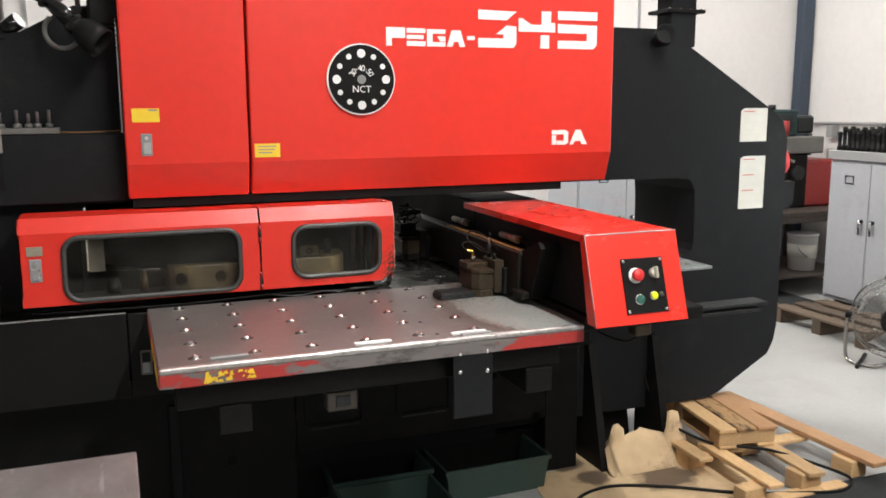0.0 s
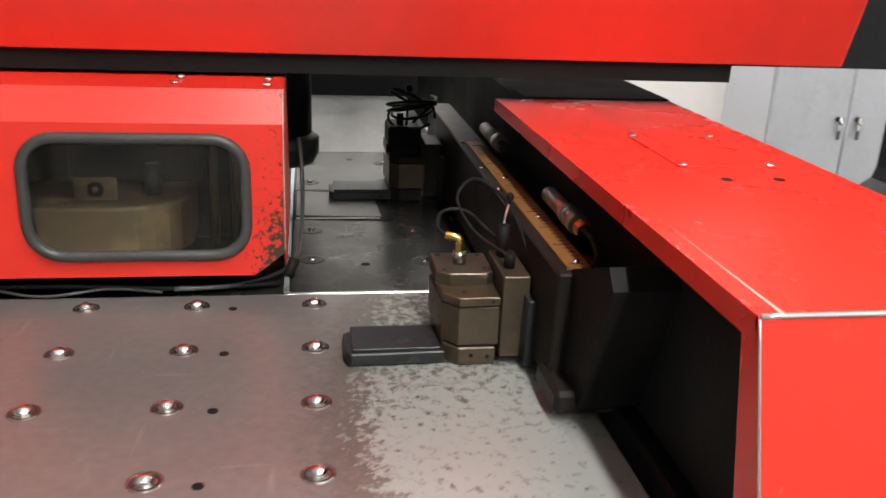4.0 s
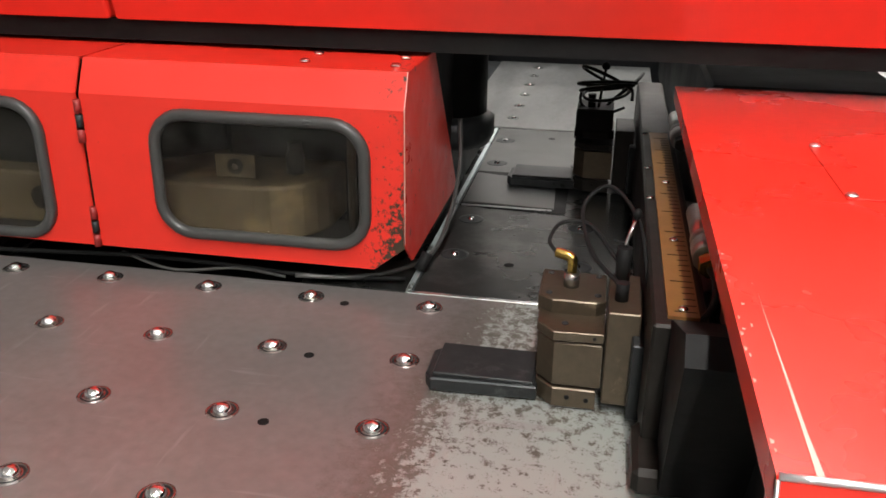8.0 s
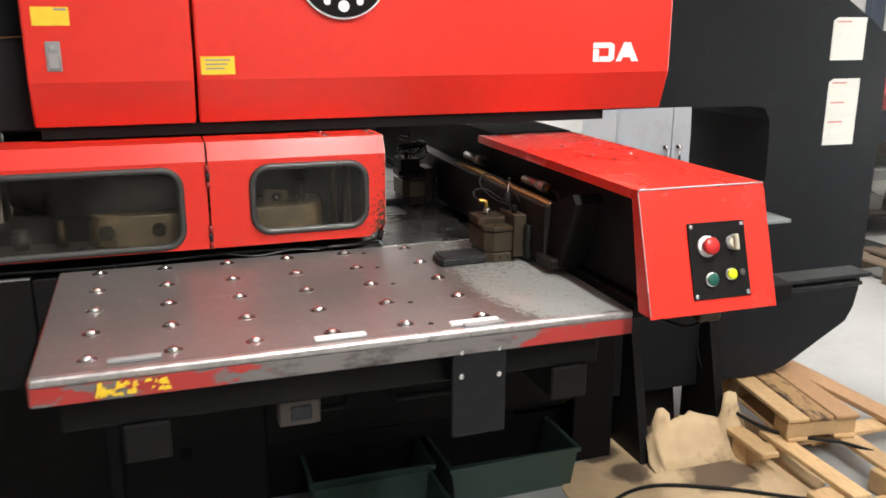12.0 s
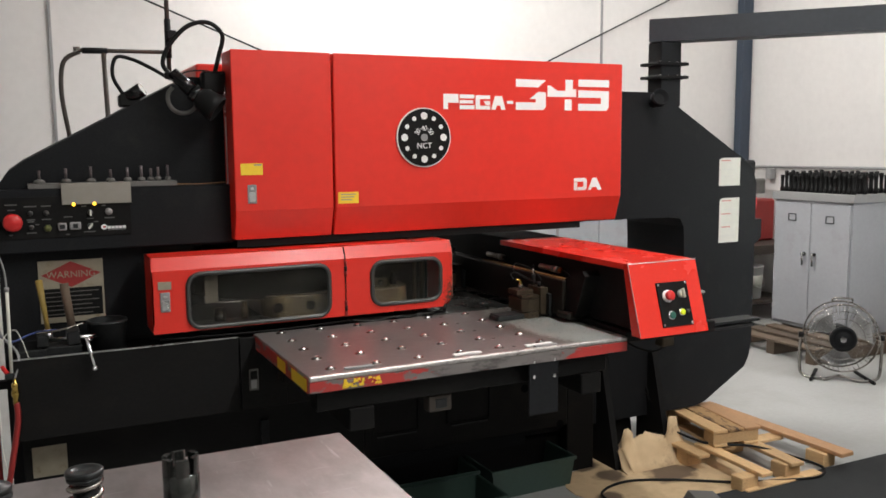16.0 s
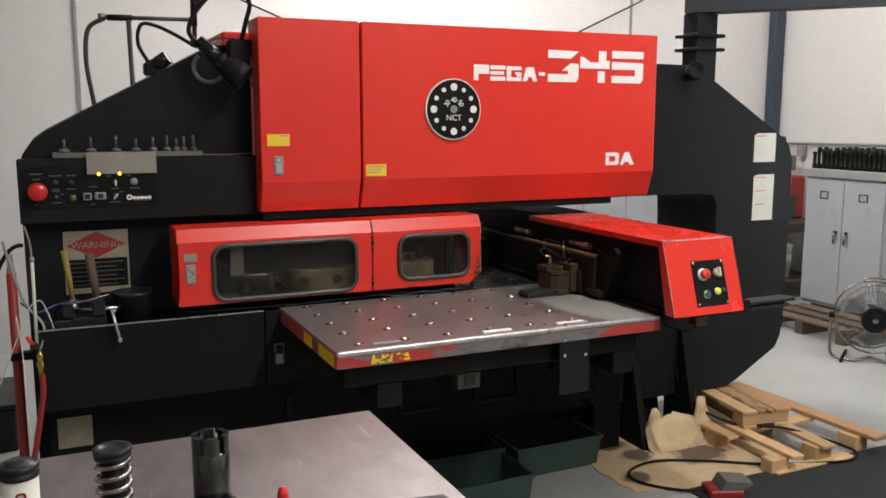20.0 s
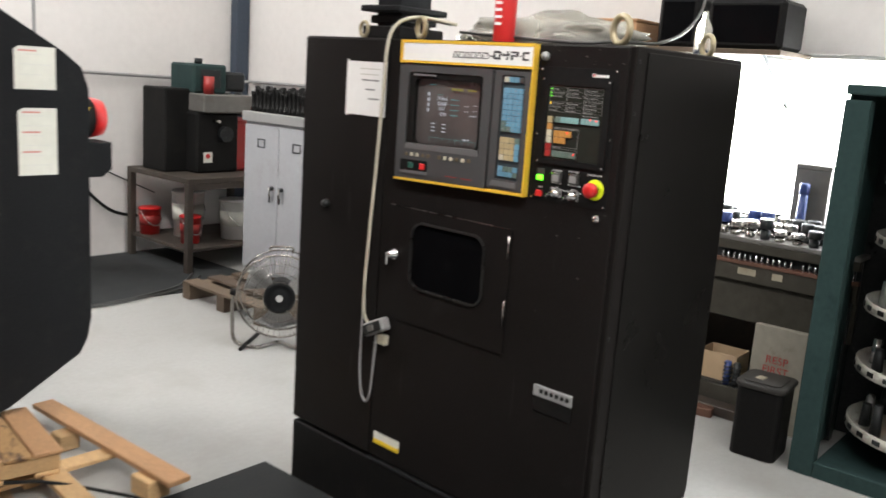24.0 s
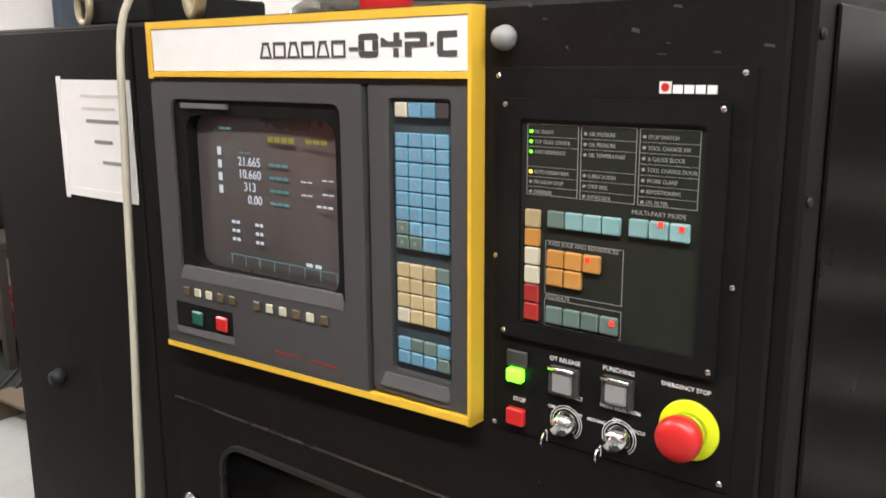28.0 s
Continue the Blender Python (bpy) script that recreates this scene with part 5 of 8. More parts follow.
THREE = [[(0, 1), (1, 0.98), (0.74, 0.74), (0, 0.75)], [(0, 0), (0.92, 0), (1, 0.12), (1, 0.58), (0.74, 0.60), (0.46, 0.36), (0.66, 0.36), (0.66, 0.25), (0, 0.25)]]
FOUR = [[(0.62, 1), (0.88, 1), (0.88, 0.70), (1, 0.70), (1, 0.44), (0, 0.44), (0, 0.80), (0.10, 0.80), (0.34, 0.64), (0.62, 0.64)], [(0.60, 0.36), (0.84, 0.36), (0.84, 0), (0.60, 0)]]
FIVE = [[(0, 1), (1, 1), (1, 0.77), (0, 0.77)], [(0, 0.66), (1, 0.64), (1, 0.12), (0.92, 0), (0, 0), (0, 0.22), (0.74, 0.22), (0.74, 0.42), (0, 0.42)]]
block(THREE, 1.144, 1.303, 1.802, 1.940, 0.608, WHITE, cover_right, "figure")
block(FOUR, 1.312, 1.470, 1.802, 1.942, 0.608, WHITE, cover_right, "figure")
block(FIVE, 1.482, 1.657, 1.802, 1.945, 0.608, WHITE, cover_right, "figure")
MARK = [[[(0, 1), (1, 1), (1, 0.42), (0.30, 0.42), (0.30, 0), (0, 0)]], [[(0, 1), (1, 1), (1, 0.74), (0, 0.74)], [(0, 0.62), (0.9, 0.62), (0.9, 0.40), (0, 0.40)], [(0, 0.28), (1, 0.28), (1, 0), (0, 0)]],
        [[(0, 1), (1, 1), (1, 0.74), (0.3, 0.74), (0.3, 0.26), (1, 0.26), (1, 0), (0, 0)], [(0.55, 0.6), (1, 0.6), (1, 0.3), (0.72, 0.3)]], [[(0.25, 1), (0.75, 1), (1, 0), (0.70, 0), (0.62, 0.3), (0.38, 0.3), (0.30, 0), (0, 0)]]]
for k, o in enumerate(MARK):
    block(o, 0.780 + 0.079 * k, 0.780 + 0.079 * k + 0.073, 1.802, 1.868 - 0.002 * k, 0.608, WHITE, cover_right, "emblem_shape")
block([[(0, 0), (1, 0), (1, 1), (0, 1)]], 1.098, 1.130, 1.828, 1.842, 0.608, WHITE, cover_right, "dash")
BIG_D = [[(0, 1), (0.84, 1), (1, 0.86), (1, 0.70), (0, 0.70)], [(0, 0.66), (0.27, 0.66), (0.27, 0), (0, 0)], [(0.73, 0.70), (1, 0.70), (1, 0.14), (0.84, 0), (0.30, 0), (0.30, 0.28), (0.73, 0.28)]]
BIG_A = [[(0.33, 1), (0.62, 1), (1, 0), (0.70, 0), (0.62, 0.22), (0.30, 0.22), (0.22, 0), (0, 0)]]
block(BIG_D, 1.462, 1.536, 1.428, 1.486, 0.608, WHITE, cover_right, "letter")
block(BIG_A, 1.542, 1.622, 1.428, 1.486, 0.608, WHITE, cover_right, "letter")
for x0, x1, z0, z1, par in ((-0.108, -0.02, 1.536, 1.582, cover_left), (0.292, 0.381, 1.409, 1.457, cover_right)):
    lab = part("label", box(x0, x1, 0.6065, 0.6078, z0, z1), YELLOW, par, "yellow caution label")
    if x0 > 0:
        bars([(x0 + 0.012, x1 - 0.012 - 0.008 * k, z1 - 0.012 - 0.011 * k, z1 - 0.008 - 0.011 * k) for k in range(3)], "y", 0.6062, 0.0006, GREY_TEXT, lab)
    else:
        bars([(x1 - 0.035, x1 - 0.006, z1 - 0.009, z1 - 0.004)], "y", 0.6062, 0.0006, GREY_TEXT, lab)
for x0, z0 in ((-0.084, 1.423), (-0.446, 1.035)):
    yy = 0.6065 if z0 > 1.2 else 0.5145
    lt = part("latch", box(x0, x0 + 0.036, yy - 0.003, yy + 0.001, z0, z0 + 0.075, 0.002), LIGHT_GREY, press, "silver push latch")
    part("paddle", box(x0 + 0.006, x0 + 0.030, yy - 0.006, yy - 0.003, z0 + 0.008, z0 + 0.045, 0.002), BARE, lt)
    part("lock", rod((x0 + 0.018, yy - 0.003, z0 + 0.06), (x0 + 0.018, yy - 0.006, z0 + 0.06), 0.006, seg=12), BARE, lt)
part("label", box(-0.452, -0.404, 0.513, 0.5148, 1.12, 1.15), SIGN_CREAM, press, "small pale label")
for zz in (0.985, 1.15):
    for k in range(3):
        part("hinge", rod((0.284, 0.513, zz - 0.032 + 0.022 * k), (0.284, 0.513, zz - 0.013 + 0.022 * k), 0.0056, seg=10), DARK_STEEL if k % 2 else OLD_RED, press)
part("edge_strip", box(-0.142, -0.137, 0.70, 0.705, 1.50, 1.88), BARE, press, "bright strip beside the cover")
# Black strip under the covers stands in for the shaded gap there.
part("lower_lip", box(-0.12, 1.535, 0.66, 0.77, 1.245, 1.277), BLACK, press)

# the black control box on the left column
ctrl = part("control_box", box(-0.985, -0.115, 0.70, 0.774, 1.265, 1.498, 0.004), CHAR, press, "charcoal operator control box")
plate = part("panel_plate", box(-0.973, -0.514, 0.697, 0.70, 1.318, 1.472, 0.001), BLACK, ctrl)
mush = part("stop_button", lathe([(0.02, 0), (0.02, 0.012), (0.033, 0.016), (0.033, 0.026), (0.026, 0.033), (0.002, 0.035)], 24), RED_PLASTIC, ctrl, "large red mushroom stop button")
mush.matrix_local = pose(-0.922, 0.697, 1.382, 90, 0, 0)
for cx in (-0.715, -0.643):
    b = part("lamp", lathe([(0.0065, 0), (0.0065, 0.006), (0.005, 0.010), (0.001, 0.011)], 14), GLOW_AMBER, ctrl, "lit amber lamp")
    b.matrix_local = pose(cx, 0.697, 1.441, 90, 0, 0)
for cx, cz, w, lab in ((-0.758, 1.359, 0.030, "square pale push button"), (-0.713, 1.360, 0.040, "broad pale push button")):
    pb = part("push_button", box(cx - w / 2, cx + w / 2, 0.684, 0.697, cz - 0.014, cz + 0.014, 0.005, seg=2), LIGHT_GREY, ctrl, lab)
    part("button_face", box(cx - 0.009, cx + 0.009, 0.6825, 0.6845, cz - 0.008, cz + 0.008, 0.001), DARK_STEEL, pb)
for cx, cz, r, mt in ((-0.807, 1.355, 0.013, DIM_OLIVE), (-0.593, 1.409, 0.013, LIGHT_GREY), (-0.862, 1.412, 0.009, RUBBER), (-0.809, 1.412, 0.009, RUBBER), (-0.862, 1.361, 0.009, RUBBER), (-0.659, 1.407, 0.009, RUBBER), (-0.661, 1.357, 0.010, RUBBER)):
    b = part("selector", lathe([(r, 0), (r, 0.006), (r * 0.75, 0.012), (r * 0.1, 0.013)], 16), mt, ctrl)
    b.matrix_local = pose(cx, 0.697, cz, 90, 0, 0)
for cx, cz, tilt_deg in ((-0.661, 1.357, 38), (-0.659, 1.407, 0)):
    lv = part("selector_lever", box(-0.003, 0.003, -0.010, 0.0, -0.012, 0.012, 0.0015), PAPER, ctrl)
    lv.matrix_local = pose(cx, 0.686, cz, 0, tilt_deg, 0)
for cx, cz, w in ((-0.862, 1.437, 0.042), (-0.809, 1.437, 0.032), (-0.925, 1.426, 0.026), (-0.736, 1.394, 0.030), (-0.660, 1.385, 0.024), (-0.592, 1.385, 0.036), (-0.862, 1.388, 0.028), (-0.862, 1.381, 0.022), (-0.810, 1.388, 0.032),
                  (-0.740, 1.329, 0.014), (-0.664, 1.335, 0.040), (-0.925, 1.445, 0.040), (-0.640, 1.372, 0.016), (-0.68, 1.432, 0.018), (-0.61, 1.432, 0.014), (-0.862, 1.340, 0.034), (-0.93, 1.335, 0.012), (-0.842, 1.370, 0.014)):
    bars([(cx - w / 2, cx + w / 2, cz - 0.0022, cz + 0.0022)], "y", 0.6962, 0.0008, GREY_DIM, ctrl)
part("emblem", ring([(-0.612 + 0.011 * math.cos(radians(a)), 1.3505 + 0.010 * math.sin(radians(a))) for a in range(0, 360, 30)], [(-0.612 + 0.006 * math.cos(radians(a)), 1.3505 + 0.005 * math.sin(radians(a))) for a in range(0, 360, 30)], "y", 0.6954, 0.6966), WHITE, ctrl)
part("emblem", rod((-0.612, 0.6966, 1.3505), (-0.612, 0.6952, 1.3505), 0.0045, seg=12), RED_PLASTIC, ctrl)
bars([(-0.600 + 0.0135 * k, -0.5885 + 0.0135 * k, 1.343, 1.353 - 0.001 * (k % 2)) for k in range(5)], "y", 0.6962, 0.0008, WHITE, ctrl, "emblem")
bars([(-0.600, -0.535, 1.338, 1.340)], "y", 0.6962, 0.0008, GREY_TEXT, ctrl, "emblem")
tray2 = tagged(part("tool_rail", box(-0.866, -0.337, 0.70, 0.772, 1.4995, 1.519, 0.002), BENCH_GREY), "grey steel tool rail on the control box", "tool rail")
tin = part("tin_plate", box(-0.755, -0.511, 0.688, 0.692, 1.440, 1.519, 0.001), TIN, tray2, "dull sheet-metal plate hung on the rail")
for k, px in enumerate((-0.825, -0.734, -0.647, -0.577, -0.516, -0.465, -0.430, -0.403, -0.367)):
    h = 0.03 + 0.006 * (k % 3)
    tl = thing("tool_bit", "small steel tool bit standing in the rail", "tool bit", px, 0.73, 1.519, "tool bits on the rail")
    part("holder", lathe([(0.020 - 0.0012 * k, 0), (0.020 - 0.0012 * k, 0.008), (0.012, 0.014), (0.005, 0.016)], 14), BENCH_GREY, tl)
    part("shank", rod((0, 0, 0.015), (0, 0, 0.018 + h), 0.005, seg=10), STEEL, tl)
part("wire", tube([(-0.337, 0.71, 1.505), (-0.25, 0.71, 1.503), (-0.14, 0.71, 1.508)], 0.002, 6), TAPE, ctrl)

# warning sign
sign = thing("warning_sign", "cream warning sign with a red diamond", "sign", -0.735, 0.772, 0.984)
part("board", box(-0.115, 0.115, -0.004, 0.0, 0, 0.24, 0.001), SIGN_CREAM, sign)
part("diamond", prism([(-0.105, 0.185), (0, 0.235), (0.105, 0.185), (0, 0.135)], "y", -0.0055, -0.004), OLD_RED, sign)
lettering("WARNING", 0.036, pose(0, -0.0056, 0.173, 90, 0, 0), SIGN_CREAM, sign, align="CENTER")
bars([(-0.108, 0.108, 0.022, 0.132)], "y", -0.0048, 0.0008, BLACK, sign)
bars([(-0.10, 0.095 - 0.025 * (k % 2), 0.116 - 0.017 * k, 0.119 - 0.017 * k) for k in range(6)], "y", -0.0056, 0.0007, BENCH_GREY, sign)

# stickers and lamps on the frame
for x0, x1, z0, z1, rows in ((2.522, 2.672, 1.412, 1.564, 3), (2.531, 2.673, 1.10, 1.345, 6)):
    st = part("sticker", prism([(x0, z0), (x1, z0), (x1, z1), (x0 + 0.02, z1), (x0, z1 - 0.012)], "y", 0.7735, 0.7749), PAPER, press, "curling white instruction sticker")
    bars([(x0 + 0.015, x1 - 0.05 + 0.03 * (k % 2), z1 - 0.03 - 0.036 * k, z1 - 0.025 - 0.036 * k) for k in range(rows)], "y", 0.7728, 0.0006, GREY_FAINT, st)
    bars([(x0 + 0.015, x0 + 0.08, z1 - 0.018 - 0.072 * k, z1 - 0.012 - 0.072 * k) for k in range(rows // 2)], "y", 0.7728, 0.0006, FAINT_RED, st)
spot = part("spot_lamp", lathe([(0.022, 0), (0.024, 0.03), (0.042, 0.06), (0.044, 0.10), (0.040, 0.10), (0.03, 0.07)], 20), CHAR, press, "small round spot lamp on the frame")
spot.matrix_local = pose(2.06, 0.772, 1.845, 70, 0, -15)
alarm = thing("warning_beacon", "red domed warning beacon on the side of the frame", "beacon", 2.80, 0.98, 1.298)
part("mount", rod((0, 0, 0), (0.095, 0, 0), 0.080, seg=28), BLACK, alarm)
part("dome", rod((0.095, 0, 0), (0.145, 0, 0), 0.083, 0.072, seg=28), RED_PLASTIC, alarm, "glossy red dome")
for k in range(3):
    part("stripe", prism([(0.008 + 0.02 * k, 0.012), (0.018 + 0.02 * k, 0.012), (0.026 + 0.02 * k, 0.045), (0.016 + 0.02 * k, 0.045)], "y", -0.081, -0.070), YELLOW, alarm, "yellow hazard stripe")
part("label", box(0.012, 0.05, -0.0815, -0.076, -0.045, 0.005), YELLOW, alarm)
part("junction_box", prism([(2.80, 1.07), (2.90, 1.07), (2.938, 1.10), (2.938, 1.208), (2.80, 1.208)], "y", 0.86, 1.0, 0.004, seg=1), CHAR, press)

# cable duct from the frame over to the control cabinet
part("duct_post", box(2.195, 2.335, 0.88, 0.99, 1.84, 2.18, 0.006), CHAR, press, "square black cable duct")
for zz in (1.995, 2.065):
    part("flange", box(2.165, 2.365, 0.855, 1.015, zz - 0.008, zz + 0.008, 0.002), BLACK, press)
    screws("bolt", [(2.18 + 0.055 * k, 0.866, zz + 0.008) for k in range(4)], "z", 0.007, CHROME, press)
beam = prism([(-0.075, 2.182), (0.075, 2.182), (0.075, 2.30), (-0.075, 2.30)], "x", -0.08, 1.85)
bmesh.ops.rotate(beam, verts=beam.verts, cent=(0, 0, 0), matrix=Matrix.Rotation(math.atan2(-1.29, 1.11), 3, "Z"))
bmesh.ops.translate(beam, verts=beam.verts, vec=(2.275, 0.935, 0))
part("duct_beam", beam, DUCT, press, "overhead cable duct to the control cabinet")

# tray clutter on the left: cup, vise, air gun
cup2 = thing("steel_cup", "dark steel cup standing in the tool tray", "cup", -0.625, 0.655, 0.885)
part("wall", lathe([(0.066, 0), (0.070, 0.105), (0.074, 0.108), (0.074, 0.118), (0.064, 0.118), (0.060, 0.02)], 28), DARK_STEEL, cup2)
vise = thing("bench_vise", "small grey machine vise with a chrome handle", "vise", -0.77, 0.62, 0.885)
part("body", box(-0.09, 0.05, -0.05, 0.05, 0, 0.05, 0.006), DARK_STEEL, vise)
part("jaw", box(-0.10, -0.06, -0.055, 0.055, 0.05, 0.095, 0.005), DARK_STEEL, vise)
part("jaw", box(0.0, 0.045, -0.055, 0.055, 0.05, 0.10, 0.005), DARK_STEEL, vise)
part("screw", rod((-0.06, 0, 0.065), (0.10, -0.05, 0.075), 0.009), CHROME, vise)
part("handle", rod((0.062, -0.15, 0.085), (0.082, -0.165, -0.015), 0.006), CHROME, vise, "hanging chrome handle")
part("knob", lathe([(0.004, -0.01), (0.010, -0.005), (0.010, 0.005), (0.004, 0.01)], 12, at=(0.082, -0.165, -0.018)), CHROME, vise)
part("handle_pin", rod((0.10, -0.05, 0.075), (0.062, -0.15, 0.085), 0.007), CHROME, vise)
part("wrench", tube([(-0.10, -0.03, 0.10), (-0.02, -0.08, 0.115), (0.06, -0.06, 0.13)], 0.0045), COUPLING, vise)
brush = thing("paint_brush", "worn brush with a yellow wooden handle standing in the tray", "brush", -0.83, 0.66, 0.885)
part("handle", rod((0, 0, 0.10), (-0.02, 0.03, 0.28), 0.008, 0.013), YELLOW_OLD, brush)
part("ferrule", rod((0.004, -0.005, 0.05), (0, 0, 0.10), 0.014), BARE, brush)
part("bristles", rod((0.006, -0.01, 0.0), (0.004, -0.005, 0.05), 0.011, 0.014), OLD_WOOD, brush)
stick = thing("file", "file with a pale wooden handle leaning in the tray", "file", -0.745, 0.68, 0.885)
part("handle", rod((0, 0, 0.08), (-0.02, 0.02, 0.26), 0.014, 0.016), OLD_WOOD, stick)
part("blade", box(-0.010, 0.010, -0.003, 0.003, 0, 0.082), DARK_STEEL, stick)
tagged(part("tin_tray", box(-0.93, -0.84, 0.56, 0.74, 0.8855, 0.93, 0.004), DARK_STEEL), "small dark tin box standing in the tray", "tin")
gun = thing("air_gun", "white air wand with brass fitting and red hose", "air gun", -0.955, 0.474, 0.62)
part("nozzle", tube([(-0.013, 0, 0.665), (-0.001, 0, 0.61), (0.003, 0, 0.545)], 0.0032), LIGHT_GREY, gun)
part("wand", rod((0.003, 0, 0.55), (0.000, 0, 0.255), 0.0055), PAPER, gun)
part("collar", rod((0.003, 0, 0.557), (0.003, 0, 0.542), 0.0075), LIGHT_GREY, gun)
part("trigger", rod((-0.030, 0, 0.285), (-0.012, 0, 0.255), 0.007), RED_PLASTIC, gun)
part("grip", box(-0.022, 0.008, -0.010, 0.010, 0.236, 0.258, 0.004), DARK_STEEL, gun)
part("fitting", lathe([(0.006, 0.238), (0.007, 0.222), (0.012, 0.218), (0.012, 0.205), (0.009, 0.202), (0.014, 0.192), (0.014, 0.176), (0.009, 0.168), (0.010, 0.145)], 6, at=(0.008, 0, 0)), BRASS, gun)
part("hose", tube([(0.009, 0, 0.15), (0.009, -0.005, 0.08), (-0.02, 0, -0.08), (-0.05, 0.02, -0.25), (-0.055, 0.05, -0.45), (-0.02, 0.08, -0.61)], 0.010), OLD_RED, gun, "red rubber air hose")
pole = thing("air_pipe", "red painted upright air pipe beside the press", "pipe", -1.032, 0.80, 0)
part("pipe", rod((0, 0, 0), (0, 0, 1.075), 0.017), OLD_RED, pole)
part("fitting", lathe([(0.014, 1.073), (0.014, 1.095), (0.010, 1.10), (0.010, 1.145)], 16), LIGHT_GREY, pole)
part("bracket", box(-0.022, 0.06, -0.02, 0.02, 0.745, 0.775, 0.003), CHAR, pole)
part("cable", tube([(0.045, 0.0, 1.178), (0.02, -0.01, 1.175), (-0.005, -0.01, 1.155), (-0.03, -0.01, 1.115), (-0.06, 0.0, 1.05), (-0.10, 0.02, 0.95)], 0.0075), CABLE, pole, "black cable looping off the pipe")
loose = tagged(part("thin_wire", tube([(-1.13, 0.50, 0.62), (-1.074, 0.48, 0.757), (-1.003, 0.478, 0.928), (-0.970, 0.476, 1.005), (-0.935, 0.484, 1.025), (-0.912, 0.492, 0.97), (-0.898, 0.51, 0.915), (-0.885, 0.54, 0.888)], 0.0018, 6), PAPER), "thin pale wire arching over the tray corner", "wire")
loose = tagged(part("thin_wire", tube([(-1.012, 0.47, 0.98), (-1.0, 0.47, 0.83), (-0.998, 0.475, 0.62), (-0.985, 0.48, 0.46), (-0.98, 0.52, 0.004)], 0.0018, 6), PAPER), "thin pale wire hanging beside the air hose", "wire")
crate = thing("low_crate", "low dark crate on the floor behind the press", "crate", -1.75, 1.9, 0)
part("tub", box(0, 0.65, 0, 0.5, 0, 0.22, 0.01), DARK_STEEL, crate)
part("rim", box(-0.012, 0.662, -0.012, 0.512, 0.22, 0.245, 0.006), DARK_STEEL, crate)
part("blue_hose", tube([(-1.0, 0.60, 1.0), (-0.95, 0.56, 0.97), (-0.88, 0.60, 0.985), (-0.80, 0.60, 0.99)], 0.0035), BLUE_PLASTIC, press)
part("hose", tube([(-1.05, 0.75, 1.20), (-0.99, 0.55, 1.02), (-0.93, 0.50, 0.93), (-0.955, 0.49, 0.83)], 0.005), LIGHT_GREY, press)

# work lamps and pipes over the left shoulder
lamp = thing("work_lamp", "black gooseneck work lamp bent over the frame", "work lamp", -0.175, 0.72, 1.945)
part("neck", tube([(0, 0, -0.02), (0.02, -0.01, 0.06), (0.035, -0.02, 0.14), (-0.02, -0.02, 0.185), (-0.10, -0.02, 0.165), (-0.17, -0.02, 0.09), (-0.195, -0.02, 0.02), (-0.165, -0.03, -0.025)], 0.0088), CABLE, lamp)
part("socket", rod((-0.165, -0.04, -0.015), (-0.085, -0.075, -0.095), 0.024, 0.029, seg=24), LAMP_BLACK, lamp, "glossy black lamp socket")
part("collar", rod((-0.095, -0.071, -0.086), (-0.076, -0.078, -0.103), 0.035, seg=24), LAMP_BLACK, lamp)
hd = part("head", lathe([(0.024, 0.0), (0.030, 0.012), (0.046, 0.035), (0.052, 0.075), (0.053, 0.105), (0.049, 0.105), (0.047, 0.075), (0.03, 0.02)], 28), CABLE, lamp, "round black lamp shade")
hd.matrix_local = Matrix.Translation((-0.088, -0.075, -0.092)) @ Vector((0.075, -0.03, -0.06)).to_track_quat("Z", "Y").to_matrix().to_4x4()
arc = part("reflector_ring", tube([(0.056 * math.cos(radians(a)), 0, 0.056 * math.sin(radians(a))) for a in range(130, 331, 20)], 0.008, 10, rounds=3), BENCH_GREY, lamp, "grey curved handle of the lamp")
arc.matrix_local = pose(-0.128, -0.03, -0.110, 0, 0, -12)
part("hinge", box(-0.195, -0.155, -0.055, -0.025, -0.038, -0.010, 0.006), CABLE, lamp)
part("wire", tube([(-0.15, -0.05, -0.025), (-0.10, -0.03, -0.005), (-0.04, -0.02, 0.0), (0.0, 0.0, -0.005)], 0.003, 6), CABLE, lamp)
part("clamp_foot", box(-0.05, 0.05, -0.02, 0.04, -0.09, 0.0, 0.01), CABLE, lamp)
lamp2 = thing("clip_lamp", "small black clip lamp with a looped cable", "work lamp", -0.477, 0.82, 1.805)
part("base", box(-0.05, 0.03, -0.03, 0.03, 0, 0.05, 0.008), CABLE, lamp2)
part("head", rod((-0.02, 0, 0.03), (0.04, -0.03, 0.07), 0.028), LAMP_BLACK, lamp2)
part("cable", tube([(-0.03, 0, 0.05), (-0.065, 0, 0.12), (-0.05, 0, 0.19), (0.01, 0, 0.185), (0.08, -0.02, 0.15), (0.13, -0.06, 0.115), (0.155, -0.12, 0.10)], 0.0072), CABLE, lamp2)
pipes = thing("air_pipes", "dark air pipes and hose behind the frame", "pipe", -0.65, 1.24, 1.76)
part("pipe", rod((0.0, 0, 0.300), (0.385, 0, 0.306), 0.009), OLD_STEEL, pipes)
part("coupling", rod((0.03, 0, 0.300), (0.13, 0, 0.302), 0.013), CHAR, pipes)
part("clip", rod((-0.005, 0, 0.300), (0.022, 0, 0.301), 0.015), COUPLING, pipes)
part("pipe", rod((0.385, 0, 0.20), (0.385, 0, 0.95), 0.010), OLD_STEEL, pipes)
part("socket", rod((0.385, 0, 0.28), (0.385, 0, 0.45), 0.014), CHAR, pipes)
part("pipe", rod((0.115, 0, 0.30), (0.13, 0, -0.60), 0.0105), OLD_STEEL, pipes)
